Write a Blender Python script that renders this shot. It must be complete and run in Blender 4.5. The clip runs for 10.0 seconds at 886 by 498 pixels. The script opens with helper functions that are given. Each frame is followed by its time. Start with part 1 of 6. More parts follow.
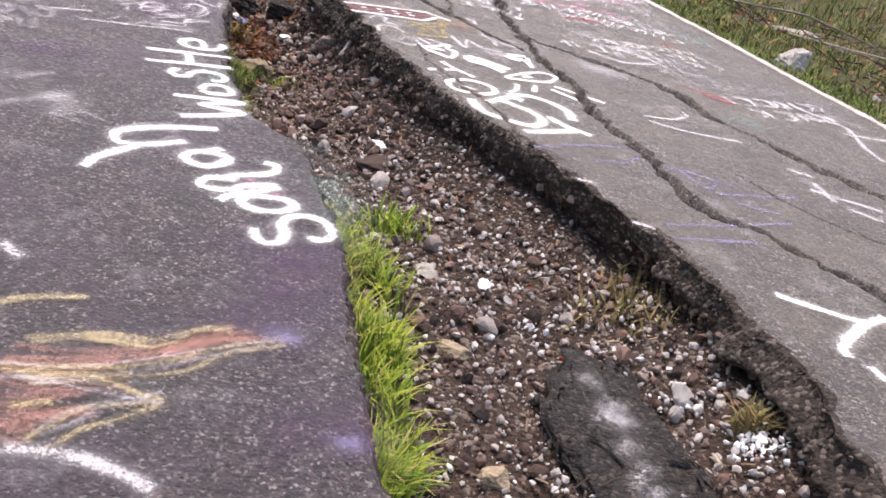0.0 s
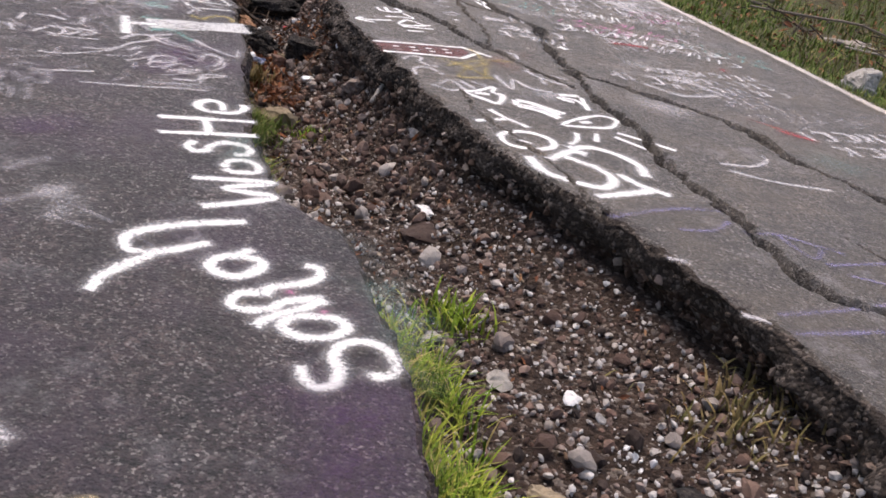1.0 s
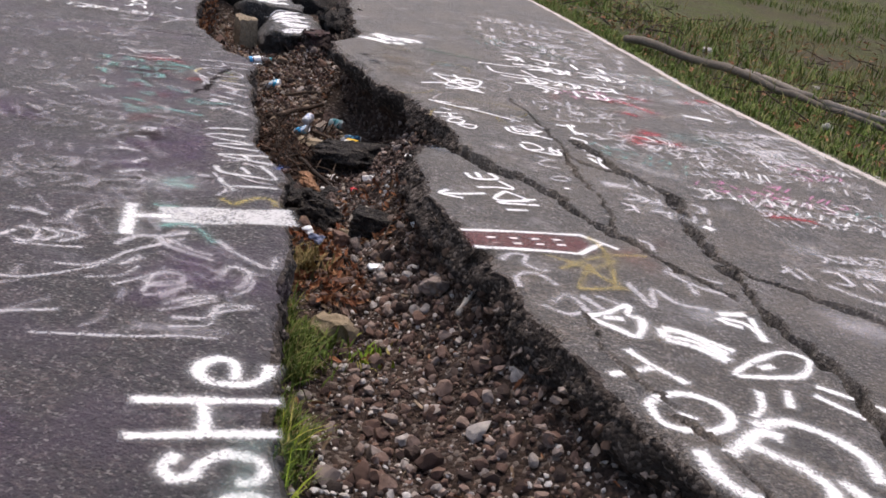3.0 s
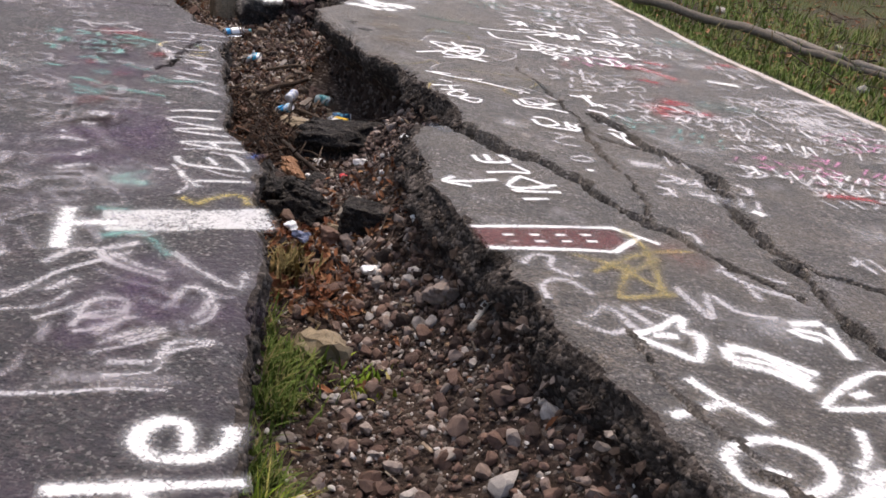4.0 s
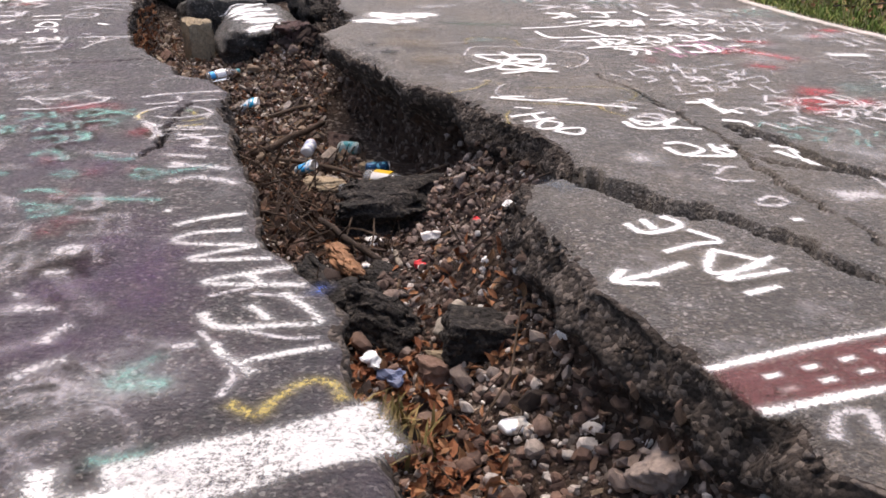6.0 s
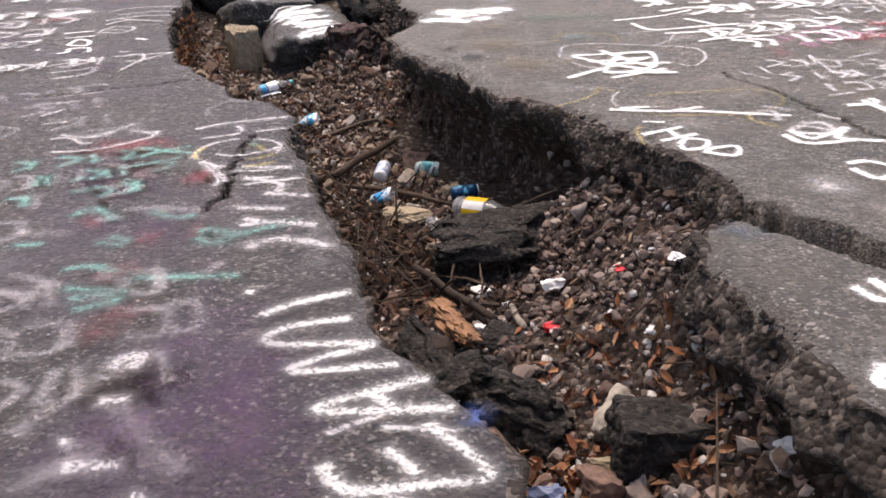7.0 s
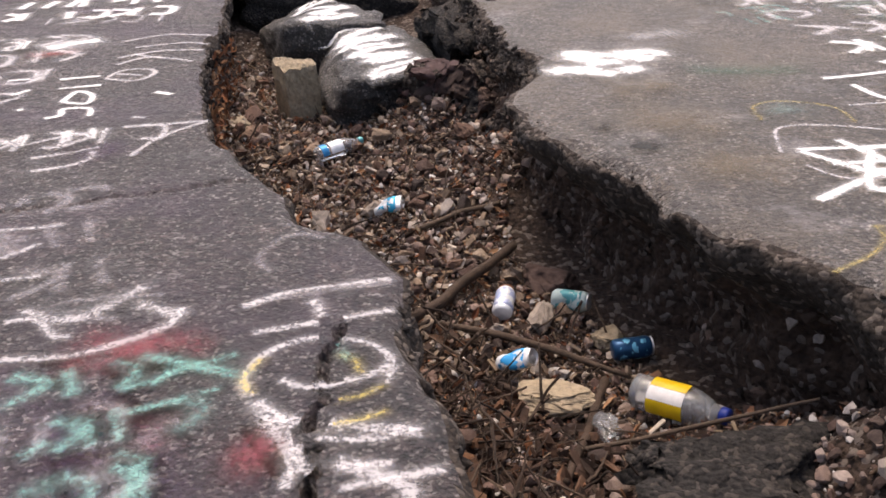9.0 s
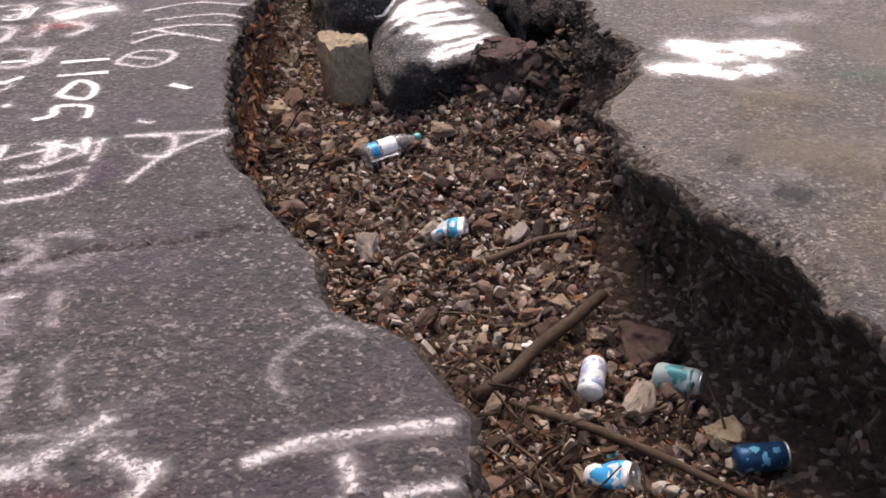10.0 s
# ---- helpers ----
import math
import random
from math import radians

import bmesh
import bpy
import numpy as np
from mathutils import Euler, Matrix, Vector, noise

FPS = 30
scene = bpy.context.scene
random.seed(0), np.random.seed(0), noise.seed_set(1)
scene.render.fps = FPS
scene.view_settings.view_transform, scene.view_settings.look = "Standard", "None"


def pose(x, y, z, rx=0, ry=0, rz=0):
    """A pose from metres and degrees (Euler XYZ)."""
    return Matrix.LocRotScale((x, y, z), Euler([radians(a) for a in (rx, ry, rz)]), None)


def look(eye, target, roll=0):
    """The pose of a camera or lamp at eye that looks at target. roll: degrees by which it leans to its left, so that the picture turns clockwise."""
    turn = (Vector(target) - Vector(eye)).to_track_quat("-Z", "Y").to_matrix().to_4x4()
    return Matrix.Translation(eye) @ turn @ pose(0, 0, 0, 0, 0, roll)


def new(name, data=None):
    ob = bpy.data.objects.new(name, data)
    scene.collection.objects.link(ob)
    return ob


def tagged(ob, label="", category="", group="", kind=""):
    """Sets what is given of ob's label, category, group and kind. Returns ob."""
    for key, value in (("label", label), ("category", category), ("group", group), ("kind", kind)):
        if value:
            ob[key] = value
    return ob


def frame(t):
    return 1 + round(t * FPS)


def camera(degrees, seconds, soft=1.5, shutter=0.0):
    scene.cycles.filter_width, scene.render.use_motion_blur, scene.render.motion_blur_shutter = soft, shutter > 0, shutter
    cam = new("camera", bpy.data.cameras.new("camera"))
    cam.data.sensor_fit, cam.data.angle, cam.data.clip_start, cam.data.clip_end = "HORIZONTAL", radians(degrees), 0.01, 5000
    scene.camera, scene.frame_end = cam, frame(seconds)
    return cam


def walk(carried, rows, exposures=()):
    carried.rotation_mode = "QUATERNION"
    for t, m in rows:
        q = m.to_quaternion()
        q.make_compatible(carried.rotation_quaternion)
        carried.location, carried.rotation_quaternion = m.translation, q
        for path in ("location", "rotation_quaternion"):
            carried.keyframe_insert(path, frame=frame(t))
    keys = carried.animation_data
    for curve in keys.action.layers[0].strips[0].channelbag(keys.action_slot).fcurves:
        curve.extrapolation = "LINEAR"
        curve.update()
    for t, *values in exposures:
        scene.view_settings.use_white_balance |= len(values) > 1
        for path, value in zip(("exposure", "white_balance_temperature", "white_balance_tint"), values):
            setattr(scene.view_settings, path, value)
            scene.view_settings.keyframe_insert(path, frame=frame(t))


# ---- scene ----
cam = camera(48.8, 10.0, 1.65)
PATH = [
    (0, (0.474, 0.636, 1.423), (0.565, 2.436, 0.555), 13.9),
    (0.3, (0.388, 0.845, 1.425), (0.473, 2.657, 0.583), 14.4),
    (0.5, (0.344, 0.978, 1.423), (0.45, 2.804, 0.615), 12.0),
    (0.8, (0.263, 1.169, 1.427), (0.359, 2.968, 0.557), 11.2),
    (1, (0.229, 1.327, 1.423), (0.298, 3.126, 0.552), 11.8),
    (1.3, (0.194, 1.552, 1.421), (0.227, 3.364, 0.577), 12.4),
    (1.5, (0.167, 1.704, 1.419), (0.209, 3.501, 0.542), 12.8),
    (1.8, (0.116, 1.95, 1.421), (0.127, 3.769, 0.589), 11.2),
    (2, (0.091, 2.088, 1.405), (0.043, 3.926, 0.617), 9.4),
    (2.2, (0.09, 2.227, 1.373), (0.02, 4.052, 0.557), 8.8),
    (2.5, (0.043, 2.485, 1.395), (-0.065, 4.314, 0.593), 8.8),
    (2.8, (0.042, 2.689, 1.396), (-0.126, 4.519, 0.607), 8.1),
    (3, (0.031, 2.869, 1.396), (-0.102, 4.728, 0.671), 10.3),
    (3.2, (0.002, 2.99, 1.37), (-0.141, 4.84, 0.622), 10.3),
    (4.3, (-0.098, 3.746, 1.21), (-0.195, 5.574, 0.405), 8.5),
    (4.5, (-0.135, 3.881, 1.194), (-0.241, 5.686, 0.34), 7.7),
    (4.8, (-0.253, 4.069, 1.134), (-0.463, 5.914, 0.392), 4.3),
    (5, (-0.299, 4.186, 1.104), (-0.477, 6.005, 0.293), 3.8),
    (5.2, (-0.371, 4.314, 1.084), (-0.528, 6.129, 0.259), 3.1),
    (6.3, (-0.744, 5.072, 1.014), (-0.815, 6.914, 0.237), -0.3),
    (6.5, (-0.812, 5.202, 0.997), (-0.874, 7.038, 0.207), -1.3),
    (6.8, (-0.922, 5.415, 0.994), (-1.004, 7.255, 0.216), -2.3),
    (7, (-0.974, 5.549, 0.977), (-1.137, 7.37, 0.167), -2.4),
    (7.3, (-1.079, 5.777, 0.988), (-1.175, 7.583, 0.134), -1.4),
    (7.5, (-1.154, 5.918, 0.98), (-1.131, 7.749, 0.176), -2.0),
    (7.8, (-1.251, 6.125, 0.983), (-1.228, 7.956, 0.178), -3.2),
    (8, (-1.288, 6.268, 0.986), (-1.31, 8.097, 0.179), -3.2),
    (8.3, (-1.342, 6.484, 0.986), (-1.42, 8.311, 0.176), -3.1),
    (8.5, (-1.38, 6.627, 0.993), (-1.506, 8.443, 0.163), -1.8),
    (8.8, (-1.446, 6.856, 0.99), (-1.599, 8.663, 0.147), -2.1),
    (9, (-1.475, 7.018, 0.989), (-1.691, 8.813, 0.134), -2.0),
    (9.3, (-1.501, 7.219, 0.984), (-1.765, 9.004, 0.12), -2.4),
    (9.5, (-1.533, 7.382, 0.978), (-1.824, 9.154, 0.097), -2.5),
    (9.8, (-1.585, 7.575, 0.998), (-1.924, 9.305, 0.053), -2.0),
    (10, (-1.612, 7.738, 0.98), (-1.931, 9.459, 0.013), -1.8),
]
walk(cam, [(t, look(eye, target, roll)) for t, eye, target, roll in PATH],
     [(0, 1.35, 7000, 17), (0.5, 0.82, 7000, 17), (1, 0.70, 7000, 16), (1.5, 0.62, 7000, 16), (2.5, 0.72, 6900, 15), (3.1, 0.62, 6900, 15), (4.5, 0.91, 7100, 14), (5, 1.05, 7100, 15), (6.5, 0.97, 7300, 16), (7.5, 1.18, 7300, 16), (8, 1.2, 7300, 16), (9, 1.04, 7500, 17), (10, 1.02, 7600, 18)])

# ---- light ----
world = bpy.data.worlds.new("sky")
scene.world = world
world.use_nodes = True
wn, wl = world.node_tree.nodes, world.node_tree.links
sky = wn.new("ShaderNodeTexSky")
sky.sky_type, sky.sun_disc = "NISHITA", False
SUN_EL, SUN_AZ = 70.0, -20.0            # degrees: height, and turn from +y towards +x
sky.sun_elevation, sky.sun_rotation = radians(SUN_EL), radians(SUN_AZ)
sky.air_density, sky.dust_density, sky.ozone_density = 1.0, 4.0, 1.0
wl.new(sky.outputs[0], wn["Background"].inputs[0])
wn["Background"].inputs[1].default_value = 0.14
sun = new("sun", bpy.data.lights.new("sun", "SUN"))
sun.data.energy, sun.data.angle, sun.data.color = 1.1, radians(35), (1.0, 0.96, 0.9)
sun.matrix_world = look((6 * math.sin(radians(SUN_AZ)), 6 * math.cos(radians(SUN_AZ)), 6 * math.tan(radians(SUN_EL))), (0, 0, 0))


# ---- materials ----
def material(name, rough=0.8, metal=0.0):
    m = bpy.data.materials.new(name)
    m.use_nodes = True
    b = m.node_tree.nodes["Principled BSDF"]
    b.inputs["Roughness"].default_value, b.inputs["Metallic"].default_value = rough, metal
    b.inputs["Specular IOR Level"].default_value = 0.3
    return m, m.node_tree.nodes, m.node_tree.links, b


def coords(n, l, scale=1.0):
    t = n.new("ShaderNodeTexCoord")
    mp = n.new("ShaderNodeMapping")
    mp.inputs["Scale"].default_value = (scale,) * 3
    l.new(t.outputs["Object"], mp.inputs[0])
    return mp.outputs[0]


def noise_tex(n, l, vec, scale, detail=4.0, rough=0.6):
    x = n.new("ShaderNodeTexNoise")
    x.inputs["Scale"].default_value, x.inputs["Detail"].default_value, x.inputs["Roughness"].default_value = scale, detail, rough
    l.new(vec, x.inputs["Vector"])
    return x.outputs["Fac"]


def ramp(n, l, fac, *stops):
    r = n.new("ShaderNodeValToRGB")
    e = r.color_ramp.elements
    while len(e) < len(stops):
        e.new(0.5)
    for k, (p, c) in zip(e, stops):
        k.position, k.color = p, ((*c, 1) if isinstance(c, tuple) else (c, c, c, 1))
    l.new(fac, r.inputs[0])
    return r.outputs[0]


def mix(n, l, fac, a, b, kind="MIX"):
    x = n.new("ShaderNodeMix")
    x.data_type, x.blend_type = "RGBA", kind
    for sock, val in ((x.inputs["Factor"], fac), (x.inputs["A"], a), (x.inputs["B"], b)):
        if isinstance(val, (int, float)):
            sock.default_value = val
        elif isinstance(val, tuple):
            sock.default_value = (*val, 1)
        else:
            l.new(val, sock)
    return x.outputs["Result"]


def calc(n, l, op, a, b=0.5):
    x = n.new("ShaderNodeMath")
    x.operation = op
    for sock, val in zip(x.inputs, (a, b)):
        if isinstance(val, (int, float)):
            sock.default_value = val
        else:
            l.new(val, sock)
    return x.outputs[0]


def bump(n, l, b, height, strength=0.5, distance=0.01):
    x = n.new("ShaderNodeBump")
    x.inputs["Strength"].default_value, x.inputs["Distance"].default_value = strength, distance
    l.new(height, x.inputs["Height"])
    l.new(x.outputs[0], b.inputs["Normal"])


def cells(n, l, vec, scale, out="Color"):
    v = n.new("ShaderNodeTexVoronoi")
    v.inputs["Scale"].default_value = scale
    l.new(vec, v.inputs["Vector"])
    return v.outputs[out]


def asphalt(name, tone, tint, haze, grit_share):
    """Worn asphalt with exposed aggregate; tint: faded old spray colour in broad patches."""
    m, n, l, b = material(name, 0.75)
    v = coords(n, l)
    grit = cells(n, l, v, 130.0)
    fleck = calc(n, l, "GREATER_THAN", cells_value(n, l, grit), 0.90)
    fine = noise_tex(n, l, v, 58.0, 6.0, 0.78)
    mid = noise_tex(n, l, v, 9.0, 5.0, 0.7)
    broad = noise_tex(n, l, v, 0.9, 6.0, 0.65)
    base = ramp(n, l, fine, (0.30, tuple(c * 0.26 for c in tone)), (0.70, tuple(c * 1.7 for c in tone)))
    cloud = noise_tex(n, l, v, 3.6, 2.5, 0.5)
    base = mix(n, l, 0.9, base, ramp(n, l, cloud, (0.32, (0.62, 0.62, 0.64)), (0.5, (1.0, 0.98, 0.95)), (0.68, (1.36, 1.28, 1.16))), "MULTIPLY")
    clump = noise_tex(n, l, v, 23.0, 3.0, 0.65)
    base = mix(n, l, 0.85 * grit_share, base, ramp(n, l, clump, (0.36, 0.42), (0.64, 1.55)), "MULTIPLY")
    peb = cells_value(n, l, cells(n, l, v, 85.0))
    base = mix(n, l, 0.9, base, ramp(n, l, peb, (0.0, 0.36), (0.5, 0.92), (1.0, 1.95)), "MULTIPLY")
    base = mix(n, l, 0.85, base, ramp(n, l, mid, (0.3, 0.5), (0.72, 1.5)), "MULTIPLY")
    base = mix(n, l, ramp(n, l, broad, (0.36, 0.0), (0.62, 0.7)), base, tuple(c * 0.55 for c in tone))
    base = mix(n, l, calc(n, l, "MULTIPLY", fleck, calc(n, l, "MULTIPLY", mid, 0.95)), base, (0.29, 0.26, 0.24))
    chip = calc(n, l, "GREATER_THAN", cells_value(n, l, cells(n, l, v, 115.0)), 0.93)
    base = mix(n, l, calc(n, l, "MULTIPLY", chip, ramp(n, l, mid, (0.38, 0.12 + 0.1 * grit_share), (0.66, 0.9))), base, (0.40, 0.36, 0.335))
    pit = calc(n, l, "GREATER_THAN", cells_value(n, l, cells(n, l, v, 160.0)), 0.86)
    base = mix(n, l, calc(n, l, "MULTIPLY", pit, 0.7), base, tuple(c * 0.2 for c in tone))
    crevice = ramp(n, l, noise_tex(n, l, v, 38.0, 4.0, 0.6), (0.37, 0.85 * grit_share), (0.45, 0.0))
    base = mix(n, l, crevice, base, tuple(c * 0.16 for c in tone))
    stain = ramp(n, l, noise_tex(n, l, v, 2.6, 7.0, 0.7), (0.52, 0.0), (0.70, 0.8))
    base = mix(n, l, stain, base, tuple(c * 0.42 for c in tone))
    old = ramp(n, l, noise_tex(n, l, v, 1.7, 6.0, 0.65), (0.47, 0.0), (0.66, 0.65))
    base = mix(n, l, calc(n, l, "MULTIPLY", old, 0.8), base, tint)
    chalk = ramp(n, l, noise_tex(n, l, v, 3.1, 8.0, 0.75), (0.55, 0.0), (0.75, haze * 1.3))
    base = mix(n, l, calc(n, l, "MULTIPLY", chalk, fine), base, (0.5, 0.48, 0.5))
    l.new(base, b.inputs["Base Color"])
    l.new(ramp(n, l, fine, (0.3, 0.46), (0.7, 0.72)), b.inputs["Roughness"])
    b.inputs["Specular IOR Level"].default_value = 0.7
    h = calc(n, l, "ADD", calc(n, l, "MULTIPLY", cells(n, l, v, 105.0, "Distance"), -0.9), calc(n, l, "MULTIPLY", fine, 1.6))
    h = calc(n, l, "ADD", h, calc(n, l, "MULTIPLY", noise_tex(n, l, v, 22.0, 3.0, 0.6), 3.0))
    bump(n, l, b, h, 1.0, 0.005 + 0.007 * grit_share)
    return m


def cells_value(n, l, colour):
    s = n.new("ShaderNodeSeparateColor")
    l.new(colour, s.inputs[0])
    return s.outputs[0]


ASPHALT_L = asphalt("asphalt_purplish", (0.067, 0.0495, 0.050), (0.080, 0.048, 0.080), 0.5, 1.0)
ASPHALT_R = asphalt("asphalt_grey", (0.100, 0.083, 0.070), (0.125, 0.098, 0.070), 0.6, 0.45)


# darker asphalt, about half the grey tone, for the painted blocks
DARK_ASPHALT = asphalt("asphalt_dark", (0.040, 0.035, 0.031), (0.05, 0.042, 0.036), 0.4, 0.8)


def broken(name, dark, light, scale=22.0, flecks=0.5):
    """Broken faces of asphalt, soil and packed stones."""
    m, n, l, b = material(name, 0.9)
    v = coords(n, l)
    a = noise_tex(n, l, v, scale, 8.0, 0.7)
    c = ramp(n, l, a, (0.32, dark), (0.72, light))
    st = calc(n, l, "GREATER_THAN", cells_value(n, l, cells(n, l, v, scale * 1.6)), 0.82)
    c = mix(n, l, calc(n, l, "MULTIPLY", st, flecks), c, (0.17, 0.14, 0.12))
    l.new(c, b.inputs["Base Color"])
    bump(n, l, b, calc(n, l, "ADD", a, calc(n, l, "MULTIPLY", cells(n, l, v, scale * 1.6, "Distance"), -0.8)), 1.0, 0.6 / scale)
    return m


WALL = broken("broken_edge", (0.017, 0.010, 0.007), (0.105, 0.066, 0.047), 32.0, 0.8)
SOIL = broken("crack_soil", (0.014, 0.0085, 0.006), (0.078, 0.050, 0.036), 34.0, 0.8)
EDGE_FACE = broken("broken_asphalt_layer", (0.012, 0.009, 0.0072), (0.078, 0.060, 0.049), 42.0, 0.7)
CHUNK = broken("asphalt_chunk", (0.007, 0.006, 0.0055), (0.042, 0.037, 0.034), 48.0, 0.25)


def stone_mat(name, *stops):
    """Stone whose tone differs from piece to piece."""
    m, n, l, b = material(name, 0.85)
    v = coords(n, l)
    g = n.new("ShaderNodeNewGeometry")
    o = n.new("ShaderNodeObjectInfo")
    r = calc(n, l, "FRACT", calc(n, l, "ADD", g.outputs["Random Per Island"], o.outputs["Random"]), 0)
    c = ramp(n, l, r, *stops)
    c = mix(n, l, 0.75, c, ramp(n, l, noise_tex(n, l, v, 45.0, 6.0, 0.7), (0.3, 0.35), (0.75, 1.25)), "MULTIPLY")
    l.new(c, b.inputs["Base Color"])
    bump(n, l, b, noise_tex(n, l, v, 60.0, 5.0, 0.7), 0.5, 0.01)
    return m


GRAVEL = stone_mat("gravel", (0.0, (0.033, 0.024, 0.021)), (0.3, (0.105, 0.066, 0.053)), (0.55, (0.21, 0.13, 0.10)), (0.75, (0.27, 0.20, 0.168)), (0.9, (0.36, 0.315, 0.285)), (1.0, (0.64, 0.60, 0.56)))
PALE_STONE = stone_mat("tan_stone", (0.0, (0.34, 0.27, 0.18)), (1.0, (0.42, 0.34, 0.24)))
LEAF = stone_mat("dead_leaf", (0.0, (0.17, 0.06, 0.03)), (0.5, (0.30, 0.12, 0.055)), (1.0, (0.42, 0.24, 0.13)))
CHIP = stone_mat("wood_chip", (0.0, (0.09, 0.055, 0.035)), (0.4, (0.22, 0.14, 0.085)), (0.75, (0.36, 0.27, 0.18)), (1.0, (0.55, 0.47, 0.38)))
BARK = stone_mat("dead_wood", (0.0, (0.03, 0.02, 0.015)), (0.6, (0.062, 0.040, 0.028)), (1.0, (0.12, 0.085, 0.06)))
GREY_WOOD = stone_mat("weathered_wood", (0.0, (0.26, 0.22, 0.18)), (1.0, (0.42, 0.37, 0.31)))
GRASS = stone_mat("grass_blade", (0.0, (0.09, 0.17, 0.015)), (0.45, (0.25, 0.38, 0.03)), (0.8, (0.42, 0.46, 0.06)), (1.0, (0.50, 0.40, 0.16)))
VERGE_GRASS = stone_mat("verge_grass_blade", (0.0, (0.08, 0.13, 0.02)), (0.5, (0.15, 0.22, 0.04)), (0.85, (0.22, 0.22, 0.065)), (1.0, (0.26, 0.21, 0.10)))
DRY_GRASS = stone_mat("dry_grass_blade", (0.0, (0.16, 0.15, 0.05)), (1.0, (0.33, 0.23, 0.10)))
CONCRETE = stone_mat("pale_concrete", (0.0, (0.42, 0.39, 0.35)), (1.0, (0.5, 0.46, 0.42)))


def ground_mat():
    m, n, l, b = material("verge_ground", 0.95)
    v = coords(n, l)
    a, c2 = noise_tex(n, l, v, 1.1, 7.0, 0.65), noise_tex(n, l, v, 12.0, 8.0, 0.7)
    c = ramp(n, l, a, (0.36, (0.075, 0.056, 0.03)), (0.48, (0.075, 0.07, 0.026)), (0.62, (0.075, 0.09, 0.018)))
    c = mix(n, l, 0.8, c, ramp(n, l, c2, (0.3, 0.3), (0.75, 1.4)), "MULTIPLY")
    l.new(c, b.inputs["Base Color"])
    bump(n, l, b, c2, 1.0, 0.06)
    return m


VERGE = ground_mat()


CRISP = ("worn_white_paint", "maroon_spray")          # broad coats that fade at their rim alone


def paint(name, colour, cover=1.0, haze=False):
    """Spray paint lying thinly on the aggregate: overspray at the edges, worn off the high grains and in patches."""
    m, n, l, b = material(name, 0.6)
    v = coords(n, l)
    uv = n.new("ShaderNodeUVMap")
    s = n.new("ShaderNodeSeparateXYZ")
    l.new(uv.outputs[0], s.inputs[0])
    side = calc(n, l, "SUBTRACT", 1.0, calc(n, l, "ABSOLUTE", calc(n, l, "SUBTRACT", calc(n, l, "MULTIPLY", s.outputs[1], 2.0), 1.0)))
    tip = calc(n, l, "MINIMUM", s.outputs[0], side)
    def smooth(value, low, high):
        r = n.new("ShaderNodeMapRange")
        r.interpolation_type = "SMOOTHSTEP"
        r.inputs["From Min"].default_value, r.inputs["From Max"].default_value = low, high
        l.new(value, r.inputs["Value"])
        return r.outputs[0]

    soft = smooth(tip, 0.0, 1.0) if haze else smooth(tip, 0.12, 0.95)
    gr = noise_tex(n, l, v, 95.0, 5.0, 0.75)
    wide = noise_tex(n, l, v, 7.0, 6.0, 0.7)
    grain = calc(n, l, "MULTIPLY", calc(n, l, "SUBTRACT", gr, 0.5), 4.6)
    patch = calc(n, l, "MULTIPLY", calc(n, l, "SUBTRACT", wide, 0.5), 2.7 if haze else 3.0 - 0.7 * cover)
    gain = 0.95 if haze else 1.0 + 0.7 * cover
    amount = calc(n, l, "SUBTRACT", calc(n, l, "MULTIPLY", soft, gain), 0.35 if haze else 0.6)
    amount = calc(n, l, "ADD", calc(n, l, "ADD", amount, grain), patch)
    clamp = n.new("ShaderNodeClamp")
    l.new(amount, clamp.inputs[0])
    mist = calc(n, l, "MULTIPLY", smooth(tip, 0.0, 0.8), calc(n, l, "MULTIPLY", gr, (0.13 if haze else 0.3) * cover))
    a = calc(n, l, "MULTIPLY", calc(n, l, "MULTIPLY", clamp.outputs[0], soft), 0.55 * cover if haze else min(0.95, 0.10 + 0.86 * cover))
    a = calc(n, l, "MAXIMUM", a, mist)
    c = mix(n, l, 0.6, colour, ramp(n, l, gr, (0.3, 0.65), (0.7, 1.15)), "MULTIPLY")
    l.new(c, b.inputs["Base Color"])
    l.new(a, b.inputs["Alpha"])
    bump(n, l, b, gr, 0.5, 0.004)
    return m


WHITE = paint("white_spray", (0.84, 0.84, 0.84), 1.0)
FAINT = paint("faded_white_spray", (0.66, 0.64, 0.66), 0.58)
GHOST = paint("ghost_white_spray", (0.46, 0.43, 0.46), 0.32)
LILAC = paint("lilac_spray", (0.26, 0.23, 0.42), 0.42)
PALE_HAZE = paint("pale_overspray", (0.55, 0.54, 0.56), 0.7, True)
DARK_HAZE = paint("dark_overspray", (0.035, 0.05, 0.055), 0.9, True)
PURPLE = paint("purple_spray", (0.085, 0.036, 0.108), 0.75, True)
MINT_HAZE = paint("mint_overspray", (0.20, 0.30, 0.28), 0.7, True)
TEAL = paint("teal_spray", (0.22, 0.47, 0.43), 0.45)
PINK = paint("pink_spray", (0.62, 0.25, 0.42), 0.6)
RED_SOLID = paint("solid_red_spray", (0.38, 0.045, 0.06), 0.7)
RED_SOFT = paint("faded_red_spray", (0.26, 0.05, 0.07), 0.8, True)
OIL = paint("oil_stain", (0.010, 0.009, 0.008), 1.0)
WORN_WHITE = paint("worn_white_paint", (0.74, 0.74, 0.74), 0.72)
RED = paint("red_spray", (0.42, 0.06, 0.06), 0.55)
YELLOW = paint("yellow_spray", (0.55, 0.44, 0.14), 0.52)
OCHRE = paint("ochre_spray", (0.42, 0.33, 0.12), 0.5)
RUST = paint("rust_spray", (0.30, 0.13, 0.10), 0.55, True)
